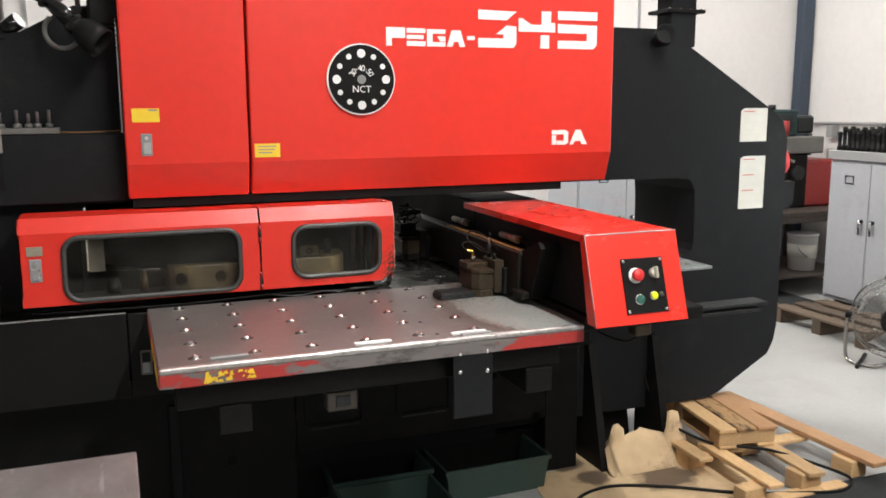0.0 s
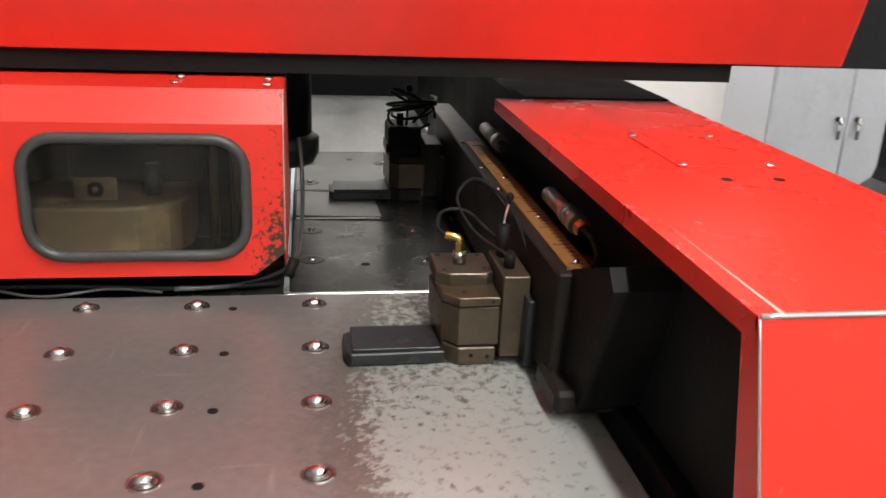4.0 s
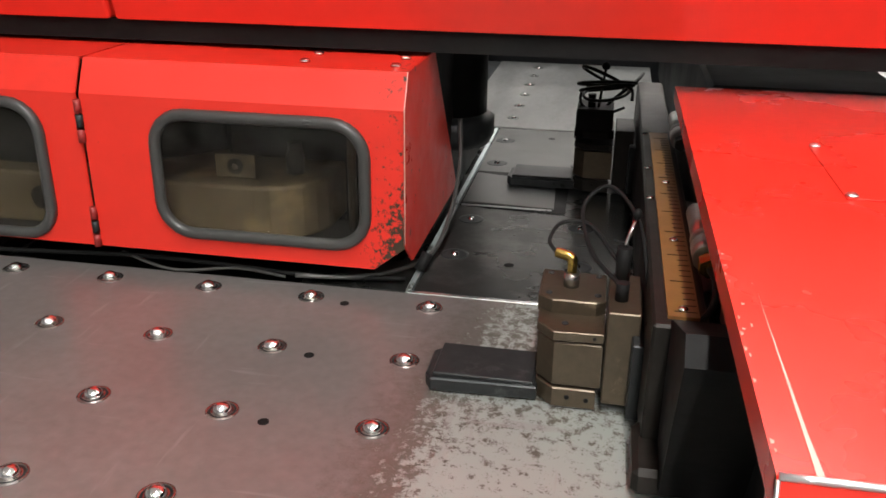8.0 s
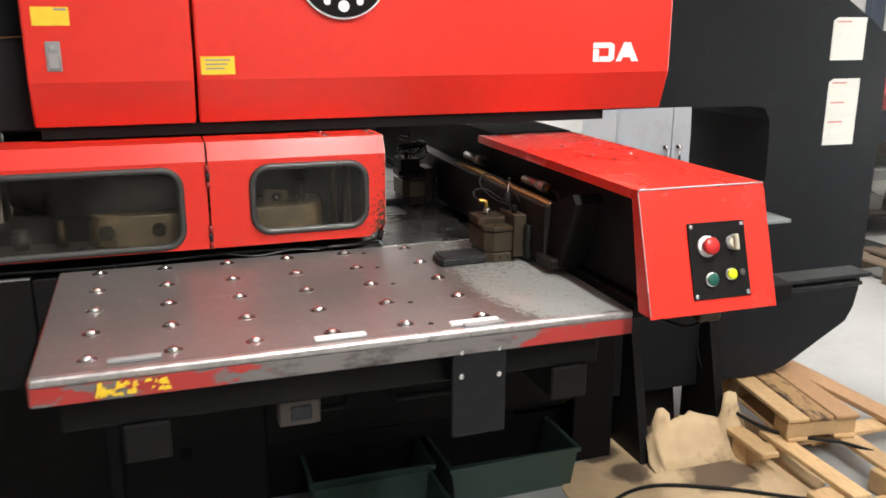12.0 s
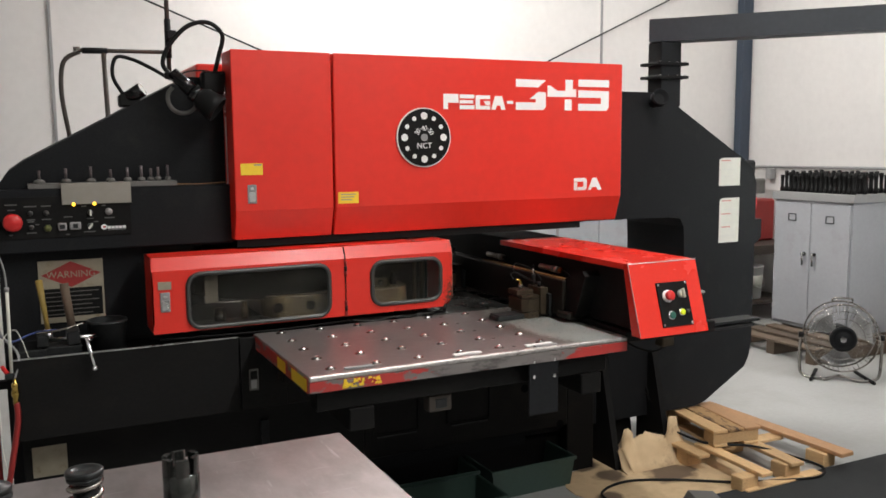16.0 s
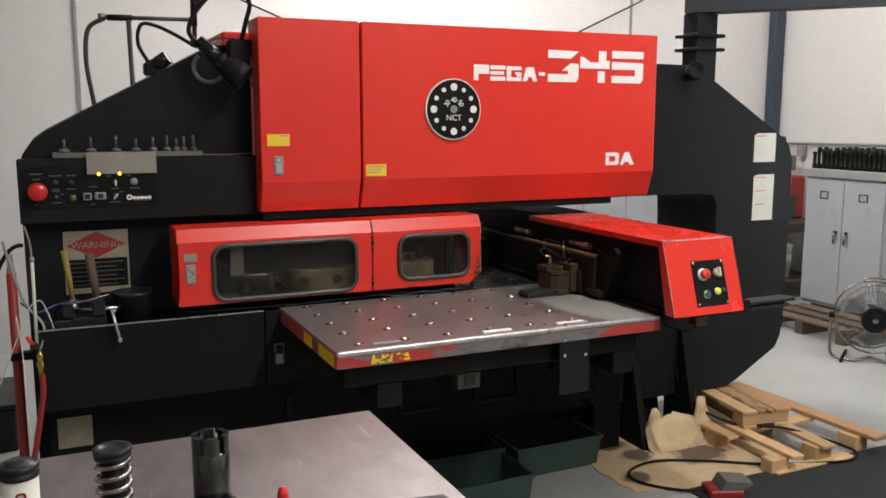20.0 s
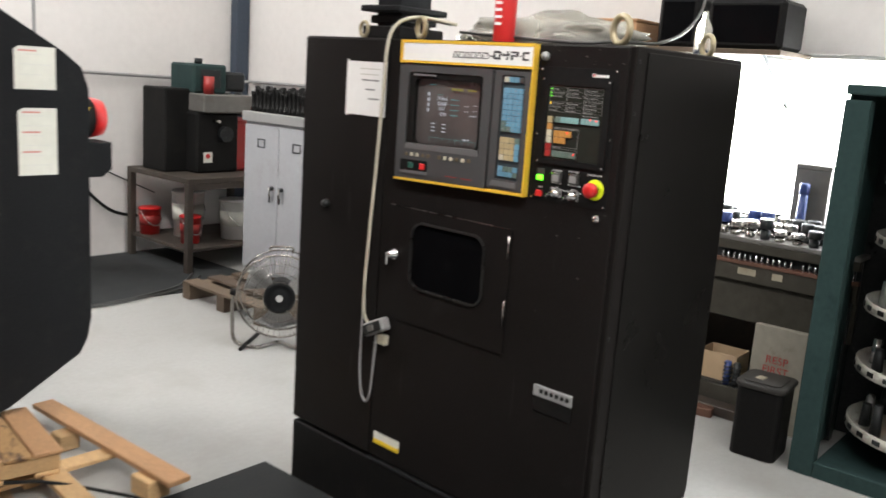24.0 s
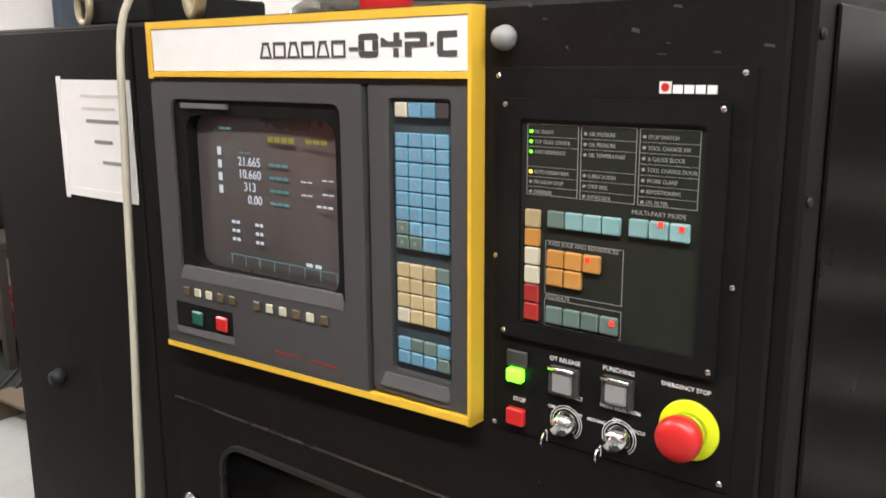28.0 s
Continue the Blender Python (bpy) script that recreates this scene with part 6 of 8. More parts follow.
part("hose", tube([(0.02, 0, 0.295), (-0.045, 0, 0.25), (-0.06, 0, 0.12), (-0.04, 0, -0.05), (-0.02, 0, -0.20)], 0.0095), OLD_STEEL, pipes)
part("valve", box(0.375, 0.42, -0.03, 0.02, 0.36, 0.40, 0.005), CHAR, pipes)
part("riser", rod((-0.93, 0.86, 0.02), (-0.93, 0.86, 0.05), 0.03), BLACK, press)

# ---- control cabinet ----
nc = thing("control_cabinet", "tall dark enamelled control cabinet with screen and keypads", "control cabinet", 3.205, 0, 0, rz=-2.6)
body = part("body", box(0, 0.60, -1.334, 0, 0.245, 1.668, 0.004), CABINET, nc)
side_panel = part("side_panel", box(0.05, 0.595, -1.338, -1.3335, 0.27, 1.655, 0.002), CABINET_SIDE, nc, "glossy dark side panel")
screws("bolt", [(0.012, -1.335, 1.63), (0.012, -1.335, 1.50), (0.012, -1.335, 0.9), (0.012, -1.335, 0.4)], "-y", 0.005, DARK_STEEL, nc)
part("plinth", box(-0.012, 0.59, -1.32, -0.012, 0, 0.236, 0.004), BLACK, nc)
part("plinth_lip", box(-0.016, -0.006, -1.32, -0.44, 0.236, 0.245), DARK_STEEL, nc)
side_door = part("side_door", box(-0.006, 0.0, -0.436, -0.004, 0.25, 1.662, 0.002), CABINET, nc)
main_door = part("main_door", box(-0.008, 0.0, -1.318, -0.442, 0.25, 1.664, 0.003), CABINET, nc)
lkn = part("knob", lathe([(0.014, 0), (0.014, 0.008), (0.010, 0.02), (0.001, 0.021)], 16), DARK_STEEL, nc)
lkn.matrix_local = pose(-0.006, -0.155, 1.095, 0, -90, 0)
paper = part("notice_sheet", box(-0.0085, -0.0065, -0.428, -0.238, 1.42, 1.59), WHITE, nc, "white notice sheet taped to the door")
part("tape", box(-0.0095, -0.0085, -0.430, -0.236, 1.415, 1.428), WHITE, paper)
part("tape", box(-0.0095, -0.0085, -0.246, -0.234, 1.41, 1.595), WHITE, paper)
bars([(-0.40 + 0.012 * (k % 3), -0.30, 1.565 - 0.018 * k, 1.569 - 0.018 * k) for k in range(2)], "x", -0.0092, 0.0006, GREY_FAINT, paper)
bars([(-0.395 + 0.02 * (k % 2), -0.31 - 0.018 * (k % 3), 1.528 - 0.030 * k, 1.533 - 0.030 * k) for k in range(3)], "x", -0.0092, 0.0006, GREY_TEXT, paper, "handwriting")

D = -0.030  # front of the console
# yellow frame
yf = bmesh.new()
box(D - 0.001, -0.008, -1.034, -1.030, 1.2435, 1.664, bm=yf)
box(D - 0.001, -0.008, -0.522, -0.511, 1.5935, 1.664, bm=yf)
box(D - 0.001, -0.008, -1.030, -0.522, 1.655, 1.664, bm=yf)
box(D - 0.001, -0.008, -1.030, -0.522, 1.5955, 1.602, bm=yf)
prism([(-1.034, 1.2445), (-0.511, 1.229), (-0.511, 1.236), (-1.034, 1.2525)], "x", D - 0.001, -0.008, bm=yf)
part("console_frame", yf, YELLOW_FRAME, nc, "yellow painted console frame")
name_plate = part("name_plate", box(D, -0.008, -1.030, -0.522, 1.602, 1.655, 0.001), WHITE, nc, "white console name plate")


def ncfig(outlines, y0, y1, z0, z1, mat, parent, name, x=D):
    bm = bmesh.new()
    for o in outlines:
        prism([(y0 - u * (y0 - y1), z0 + v * (z1 - z0)) for u, v in o], "x", x, x - 0.0008, bm=bm)
    return part(name, bm, mat, parent)


ZERO = [[(0.1, 1), (0.9, 1), (1, 0.9), (1, 0.74), (0, 0.74), (0, 0.9)], [(0, 0.72), (0.28, 0.72), (0.28, 0.28), (0, 0.28)], [(0.72, 0.72), (1, 0.72), (1, 0.28), (0.72, 0.28)], [(0, 0.26), (1, 0.26), (1, 0.1), (0.9, 0), (0.1, 0), (0, 0.1)]]
BOWL = [[(0, 1), (0.9, 1), (1, 0.9), (1, 0.4), (0.3, 0.4), (0.3, 0.0), (0, 0.0), (0, 0.62), (0.7, 0.62), (0.7, 0.78), (0, 0.78)]]
CUP = [[(0.1, 1), (1, 1), (1, 0.76), (0.28, 0.76), (0.28, 0.24), (1, 0.24), (1, 0), (0.1, 0), (0, 0.1), (0, 0.9)]]
for k in range(6):
    y0 = -0.733 - 0.0232 * k
    lean = 0.22 if k % 2 == 0 else 0.0
    ncfig([[(lean, 1), (1 - lean, 1), (1 - lean, 0.82), (lean, 0.82)], [(lean, 0.80), (lean + 0.13, 0.80), (0.13, 0), (0, 0)], [(1 - lean - 0.13, 0.80), (1 - lean, 0.80), (1, 0), (0.87, 0)]] + [[(0.15, 0.14), (0.85, 0.14), (0.85, 0), (0.15, 0)]], y0, y0 - 0.0205, 1.6165, 1.6345, GREY_BEZEL, name_plate, "emblem_shape")
ncfig([[(0, 0), (1, 0), (1, 1), (0, 1)]], -0.875, -0.888, 1.623, 1.627, GREY_BEZEL, name_plate, "dash")
ncfig([[(0, 0), (1, 0), (1, 1), (0, 1)]], -0.9845, -0.9885, 1.6265, 1.6305, GREY_BEZEL, name_plate, "dot")
for o, y0, y1 in ((ZERO, -0.889, -0.916), (FOUR, -0.920, -0.948), (BOWL, -0.952, -0.980), (CUP, -0.993, -1.017)):
    ncfig(o, y0, y1, 1.6165, 1.6405, GREY_BEZEL, name_plate, "emblem_shape")

# screen bezel and keypad housing
bez = ring(rounded(-0.890, -0.513, 1.246, 1.589, 0.006, 3), rounded(-0.858, -0.553, 1.336, 1.568, 0.012, 3), "x", D, -0.008)
for y0, y1 in ((-0.890, -0.513),):
    prism([(y0, 1.246), (y1, 1.236), (y1, 1.25), (y0, 1.25)], "x", D, -0.008, bm=bez)
bezel = part("screen_bezel", bez, GREY_BEZEL, nc, "dark grey moulded screen bezel")
top_strip = part("top_strip", box(D + 0.008, -0.008, -1.030, -0.522, 1.589, 1.5935), GREY_BEZEL, nc)
hood = bmesh.new()
ring(rounded(-0.858, -0.553, 1.336, 1.568, 0.012, 3), rounded(-0.846, -0.577, 1.351, 1.549, 0.02, 3), "x", D + 0.004, 0.012, bm=hood)
part("hood", hood, BLACK, bezel)
part("lower_lip", prism([(-0.856, 1.337), (-0.551, 1.331), (-0.560, 1.349), (-0.850, 1.355)], "x", D - 0.001, D + 0.006), BEZEL_LIP, bezel, "pale grey lip under the screen")
part("hood_tag", box(D - 0.001, D + 0.004, -0.665, -0.575, 1.557, 1.563), BEZEL_LIP, bezel)
scr = bmesh.new()
N = 10
grid = [[scr.verts.new((-0.0092 - 0.011 * (1 - ((i / N) * 2 - 1) ** 2) * (1 - ((j / N) * 2 - 1) ** 2), -0.575 - 0.273 * i / N, 1.349 + 0.202 * j / N)) for j in range(N + 1)] for i in range(N + 1)]
for i in range(N):
    for j in range(N):
        f = scr.faces.new((grid[i][j], grid[i + 1][j], grid[i + 1][j + 1], grid[i][j + 1]))
        f.smooth = True
bmesh.ops.recalc_face_normals(scr, faces=scr.faces)
screen = part("screen", scr, SCREEN, bezel, "curved tube screen with glowing figures")


def glow_text(text, size, y, z, mat, align="LEFT"):
    return lettering(text, size, pose(-0.0208, y + 0.003, z, 90, 0, -90), mat, bezel, "screen_text", align, 0.0002)


for k, s in enumerate(("21.665", "10.660", "313", "0.00")):
    glow_text(s, 0.0155, -0.716 if k != 2 else -0.706, 1.489 - 0.0155 * k, GLOW_TEXT, "RIGHT")


def glow_bars(rects, mat):
    split = []
    for u0, u1, v0, v1 in rects:
        if v1 - v0 < 0.003 or u1 - u0 < 0.012:
            split.append((u0, u1, v0, v1))
            continue
        n = max(2, round((u1 - u0) / 0.011))
        w = (u1 - u0) / n
        split += [(u0 + w * k + 0.0012, u0 + w * (k + 1) - 0.0012, v0 + 0.0012, v1 - 0.0012) for k in range(n)]
    for u0, u1, v0, v1 in split:
        part("screen_text", prism([(u0 + 0.003, v0), (u1 + 0.003, v0), (u1 + 0.003, v1), (u0 + 0.003, v1)], "x", -0.0206, -0.0210), mat, bezel)


glow_bars([(-0.765, -0.730, 1.490 - 0.0155 * k, 1.496 - 0.0155 * k) for k in range(4)] + [(-0.665, -0.640, 1.531, 1.536), (-0.700, -0.675, 1.503, 1.507)], GLOW_TEAL)
glow_bars([(-0.778, -0.730, 1.519, 1.528), (-0.832, -0.795, 1.520, 1.527)], GLOW_YELLOW)
glow_bars([(-0.805, -0.785, 1.475 - 0.0155 * k, 1.479 - 0.0155 * k) for k in range(2)] + [(-0.84, -0.82, 1.479, 1.483), (-0.84, -0.82, 1.463, 1.467), (-0.838, -0.81, 1.448, 1.453)]
          + [(-0.672, -0.655, 1.414 - 0.011 * k, 1.420 - 0.011 * k) for k in range(3)] + [(-0.716, -0.700, 1.414 - 0.011 * k, 1.420 - 0.011 * k) for k in range(3)]
          + [(-0.642, -0.635, 1.500 - 0.016 * k, 1.510 - 0.016 * k) for k in range(4)] + [(-0.80, -0.79, 1.377, 1.381), (-0.815, -0.805, 1.377, 1.381)], GLOW_TEXT)
glow_bars([(-0.84, -0.65, 1.3745, 1.3755)] + [(-0.652 - 0.0268 * k - 0.001, -0.652 - 0.0268 * k, 1.362, 1.3745) for k in range(8)], GLOW_TEAL)

# soft keys, power buttons, red print
for k in range(12):
    yy = -0.563 - 0.0238 * k
    mat = KEY_WHITE if k in (1, 2, 7, 8, 10) else KEY_TAN
    if k == 5:
        continue
    part("soft_key", box(D - 0.003, D, yy - 0.006, yy + 0.006, 1.314 + 0.0005 * k - 0.005, 1.314 + 0.0005 * k + 0.006, 0.001), mat, bezel)
part("recess", prism([(-0.655, 1.260), (-0.537, 1.257), (-0.537, 1.297), (-0.655, 1.299)], "x", D - 0.0008, D + 0.001), BLACK, bezel)
part("recess_lip", prism([(-0.657, 1.257), (-0.539, 1.253), (-0.537, 1.262), (-0.655, 1.267)], "x", D - 0.002, D), BEZEL_LIP, bezel)
part("power_on", box(D - 0.006, D - 0.0008, -0.597, -0.575, 1.271, 1.290, 0.002), GREEN_PLASTIC, bezel, "green power button")
part("power_off", box(D - 0.006, D - 0.0008, -0.648, -0.626, 1.272, 1.291, 0.002), RED_PLASTIC, bezel, "red power button")
bars([(-0.735 - 0.062 * k - 0.045, -0.735 - 0.062 * k, 1.2635 + 0.0006 * k, 1.266 + 0.0006 * k) for k in range(2)], "x", D, -0.0006, OLD_RED, bezel)
kp = ring(rounded(-1.030, -0.896, 1.2535, 1.589, 0.004, 2), rounded(-1.006, -0.924, 1.282, 1.576, 0.004, 2), "x", D + 0.004, -0.008)
keypad = part("keypad", kp, GREY_BEZEL, nc, "grey keypad housing")
part("key_bed", box(D + 0.012, -0.009, -1.006, -0.924, 1.282, 1.576), KEY_BED, keypad)
part("keypad_lip", prism([(-1.004, 1.262), (-0.908, 1.261), (-0.916, 1.277), (-1.002, 1.278)], "x", D + 0.001, D + 0.006), BEZEL_LIP, keypad)


def keys(rows, cols, y0, z0, dy, dz, mat, parent, x, exc={}, w=0.93):
    first = {}
    for r in range(rows):
        for c in range(cols):
            m = exc.get((r, c), mat)
            if m is None:
                continue
            if m not in first:
                first[m] = part("key", box(x - 0.005, x, -dy * w / 2, dy * w / 2, -dz * w / 2, dz * w / 2, 0.0012), m, parent)
                ob = first[m]
            else:
                ob = new("key", first[m].data)
                ob.parent = parent
            ob.matrix_local = pose(0, y0 - dy * (c + 0.5), z0 - dz * (r + 0.5))


KX = D + 0.011
keys(1, 4, -0.930, 1.572, 0.018, 0.0165, KEY_BLUE, keypad, KX, {(0, 0): KEY_WHITE, (0, 3): RUBBER})
keys(8, 4, -0.930, 1.541, 0.018, 0.0154, KEY_BLUE, keypad, KX, {(6, 0): KEY_GREEN, (7, 0): KEY_GREEN, (7, 1): KEY_GREEN})
keys(4, 4, -0.930, 1.4035, 0.018, 0.0166, KEY_CREAM, keypad, KX, {(0, 3): KEY_GREEN, (1, 3): KEY_BLUE, (2, 3): KEY_BLUE, (3, 3): KEY_BLUE, (3, 0): KEY_WHITE})
keys(2, 4, -0.930, 1.321, 0.018, 0.0152, KEY_BLUE, keypad, KX, {(0, 1): KEY_GREEN, (0, 2): KEY_GREEN, (1, 3): KEY_GREEN})
bm = bmesh.new()
for r in range(8):
    for c in range(4):
        yy, zz = -0.930 - 0.018 * (c + 0.5), 1.541 - 0.0154 * (r + 0.5)
        prism([(yy - 0.0016, zz - 0.002), (yy + 0.0016, zz - 0.002), (yy + 0.0016, zz + 0.002), (yy - 0.0016, zz + 0.002)], "x", KX - 0.0051, KX - 0.0054, bm=bm)
tagged(part("key_legends", bm, GREY_TEXT, keypad), kind="stuff")

# operator panel on the right
op = part("operator_panel", box(-0.0095, -0.008, -1.295, -1.046, 1.243, 1.606, 0.0005), BLACK, nc, "black operator panel with lamps and keys")
X0 = -0.0095
part("inner_bezel", ring(rounded(-1.278, -1.057, 1.345, 1.578, 0.003, 1), rounded(-1.259, -1.079, 1.361, 1.559, 0.002, 1), "x", X0 - 0.005, X0), BLACK, op)
fascia = part("fascia", box(X0 - 0.0012, X0, -1.259, -1.079, 1.361, 1.559), FASCIA, op, "dark glossy indicator fascia")
screws("screw", [(X0, -1.051, 1.598), (X0, -1.286, 1.601), (X0, -1.0495, 1.4235), (X0, -1.286, 1.4265), (X0, -1.0495, 1.2475), (X0, -1.286, 1.2500), (X0 - .005, -1.0625, 1.572), (X0 - .005, -1.272, 1.5725), (X0 - .005, -1.0625, 1.3505), (X0 - .005, -1.272, 1.351)], "-x", 0.003, CHROME, op)
bars([(-1.225, -1.2145, 1.584, 1.594)], "x", X0, -0.001, WHITE, op, "emblem_shape")
b = part("emblem_shape", rod((X0 - 0.0008, -1.2197, 1.5893), (X0 - 0.0016, -1.2197, 1.5893), 0.0036, seg=16), RED_PLASTIC, op)
bars([(-1.2265 - 0.0098 * k - 0.0082, -1.2265 - 0.0098 * k, 1.5842, 1.5912) for k in range(4)], "x", X0, -0.001, WHITE, op, "emblem_shape")
clock = part("indicator_lamp", lathe([(0.012, 0), (0.012, 0.004), (0.010, 0.012), (0.006, 0.016), (0.001, 0.017)], 20), LIGHT_GREY, nc, "round frosted lamp")
clock.matrix_local = pose(-0.008, -1.0585, 1.633, 0, -90, 0)

XF = X0 - 0.0012


def ptext(s, size, y, z, mat=GREY_TEXT, align="LEFT", x=XF, wide=1.0):
    return lettering(s, size, pose(x - 0.0002, y, z, 90, 0, -90), mat, op, "legend", align, 0.0002, wide)


def outline(y0, y1, z0, z1):
    w = 0.0006
    bars([(y1, y0, z1 - w, z1), (y1, y0, z0, z0 + w), (y1, y1 + w, z0, z1), (y0 - w, y0, z0, z1)], "x", XF, -0.0003, GREY_TEXT, op, "ruled_line")


def lamp_dot(y, z, mat):
    part("pilot_lamp", rod((XF, y, z), (XF - 0.0014, y, z), 0.0014, seg=10), mat, op)


COL = (("NC READY", "TOP DEAD CENTER", "AXES REFERENCE", None, "AUTO OPERATION", "PROGRAM STOP", "OVERRIDE"),
       ("AIR PRESSURE", "OIL PRESSURE", "OIL TEMPERATURE", None, "LUBRICATION", "STRIP MISS", "INTERLOCK"),
       ("STOP SWITCH", "TOOL CHANGE SW", "X-GAUGE BLOCK", "TOOL CHANGE DOOR", "WORK CLAMP", "REPOSITIONING", "OIL FILTER"))
for c, texts in enumerate(COL):
    y0 = -1.085 - 0.0570 * c
    outline(y0, y0 - 0.0545, 1.488, 1.5545)
    for r, s in enumerate(texts):
        z = 1.5475 - 0.0094 * r
        if not s:
            continue
        lit = GLOW_GREEN if (c == 0 and r < 3) else GLOW_AMBER if (c == 0 and r == 4) else LIGHT_GREY
        lamp_dot(y0 - 0.0045, z, lit)
        ptext(s, 0.0050, y0 - 0.0078, z - 0.0018, wide=0.86)
        if r:
            bars([(y0 - 0.0545, y0, z + 0.0045, z + 0.0049)], "x", XF, -0.0003, GREY_TEXT, op, "ruled_line")
keys(1, 4, -1.110, 1.4755, 0.0190, 0.017, KEY_TEAL, op, XF, {(0, 0): KEY_GREEN})
keys(1, 3, -1.193, 1.4765, 0.0190, 0.017, KEY_TEAL, op, XF)
ptext("MULTI-PART MODE", 0.0058, -1.194, 1.4795)
keys(6, 1, -1.0855, 1.4750, 0.0175, 0.0183, KEY_CREAM, op, XF, {(1, 0): KEY_ORANGE, (2, 0): KEY_WHITE, (3, 0): KEY_WHITE, (4, 0): KEY_RED, (5, 0): KEY_RED})
outline(-1.107, -1.188, 1.394, 1.446)
ptext("AXES JOGS AND REFERENCES", 0.0055, -1.110, 1.4415)
keys(2, 3, -1.110, 1.4385, 0.0192, 0.0178, KEY_ORANGE, op, XF, {(1, 2): None})
outline(-1.107, -1.188, 1.362, 1.389)
ptext("FEEDRATE", 0.0058, -1.108, 1.3895)
keys(1, 4, -1.110, 1.3835, 0.0192, 0.0178, KEY_GREEN, op, XF)
for y, z in ((-1.1855 + 0.004, 1.378), (-1.243, 1.472), (-1.224, 1.474), (-1.155, 1.4335)):
    part("pilot_lamp", box(XF - 0.0062, XF - 0.005, y - 0.0022, y + 0.0022, z - 0.0022, z + 0.0022), GLOW_RED, op)

# buttons under the fascia
ptext("START", 0.0062, -1.0690, 1.3215, WHITE, x=X0)
part("start_guard", box(X0 - 0.004, X0, -1.089, -1.0655, 1.313, 1.330, 0.001), RUBBER, op)
part("start_button", box(X0 - 0.009, X0, -1.0860, -1.0680, 1.2985, 1.312, 0.0015), GLOW_GREEN, op, "lit green start button")
ptext("STOP", 0.0062, -1.0720, 1.2765, WHITE, x=X0)
part("stop_button", box(X0 - 0.008, X0, -1.0880, -1.0675, 1.2525, 1.2700, 0.0015), RED_PLASTIC, op, "red stop button")
for y, z, s, mat in ((-1.1320, 1.3105, "OT RELEASE", LIGHT_GREY), (-1.1885, 1.3130, "PUNCHING", LIGHT_GREY)):
    ptext(s, 0.0062, y + 0.0015, z + 0.0175, WHITE, "CENTER", X0)
    part("button_guard", box(X0 - 0.007, X0, y - 0.0155, y + 0.0155, z - 0.014, z + 0.014, 0.001), RUBBER, op)
    part("push_button", box(X0 - 0.009, X0 - 0.007, y - 0.0105, y + 0.0105, z - 0.0105, z + 0.0095, 0.0015), mat, op)
    part("guard_hinge", rod((X0 - 0.009, y - 0.014, z + 0.0125), (X0 - 0.009, y + 0.014, z + 0.0125), 0.0025, seg=8), CHROME, op)
for y, z, s in ((-1.1335, 1.2675, "EDIT PROTECT"), (-1.1900, 1.2675, "PRESS SELECTION")):
    ptext(s, 0.0052, y, z + 0.0262, WHITE, "CENTER", X0)
    arc = bmesh.new()
    for rr in (0.0148, 0.0172):
        tube([(X0 - 0.0004, y + rr * math.cos(radians(a)), z + rr * math.sin(radians(a))) for a in range(-50, 231, 20)], 0.00035, 5, bm=arc, rounds=2)
    part("dial_ring", arc, WHITE, op)
    kl = part("key_switch", lathe([(0.0125, 0), (0.0125, 0.003), (0.0105, 0.005), (0.0095, 0.014), (0.0015, 0.0145)], 20), CHROME, op, "chrome key switch")
    kl.matrix_local = pose(X0, y, z, 0, -90, 0)
    part("key", box(X0 - 0.034, X0 - 0.014, y + 0.001, y + 0.0035, z - 0.0075, z + 0.004, 0.0008), CHROME, op)
    part("key_head", rod((X0 - 0.034, y + 0.0015, z - 0.006), (X0 - 0.034, y + 0.0035, z - 0.006), 0.0085, seg=14), CHROME, op)
ptext("ON", 0.0048, -1.1170, 1.2790, WHITE, "CENTER", X0)
ptext("OFF", 0.0048, -1.1470, 1.2770, WHITE, "CENTER", X0)
ptext("INCHING", 0.0046, -1.1660, 1.2765, WHITE, "CENTER", X0)
ptext("OFF", 0.0048, -1.1870, 1.2825, WHITE, "CENTER", X0)
ptext("CYCLE", 0.0048, -1.2085, 1.2760, WHITE, "CENTER", X0)
ptext("EMERGENCY STOP", 0.0054, -1.2515, 1.3290, WHITE, "CENTER", X0)
es = part("emergency_ring", lathe([(0.0275, 0), (0.0275, 0.003), (0.026, 0.004), (0.012, 0.004)], 36), YELLOW_GREEN, op, "bright yellow-green ring")
es.matrix_local = pose(X0, -1.2570, 1.2935, 0, -90, 0)
es = part("collar", lathe([(0.0175, 0.004), (0.0175, 0.016), (0.015, 0.018)], 28), CHROME, op)
es.matrix_local = pose(X0, -1.2570, 1.2935, 0, -90, 0)
es = part("emergency_button", lathe([(0.0155, 0.014), (0.0195, 0.017), (0.0205, 0.025), (0.0195, 0.030), (0.015, 0.034), (0.008, 0.036), (0.0005, 0.0365)], 32), RED_PLASTIC, op, "red mushroom emergency button")
es.matrix_local = pose(X0, -1.2570, 1.2935, 0, -90, 0)

# scuffs in the enamel
sc_rnd = random.Random(31)
for k in range(16):
    u, v = sc_rnd.uniform(-1.31, -1.05), sc_rnd.choice((sc_rnd.uniform(1.615, 1.66), sc_rnd.uniform(0.9, 1.2), sc_rnd.uniform(1.15, 1.6)))
    if v > 1.2 and v < 1.61:
        u = sc_rnd.uniform(-1.315, -1.298)
    w, h = sc_rnd.uniform(0.002, 0.010), sc_rnd.uniform(0.0006, 0.006)
    part("scuff", prism([(u, v), (u + w, v + h * 0.4), (u + w * 0.8, v + h), (u + w * 0.1, v + h * 0.7)], "x", -0.0082, -0.0079), SCUFF, main_door)

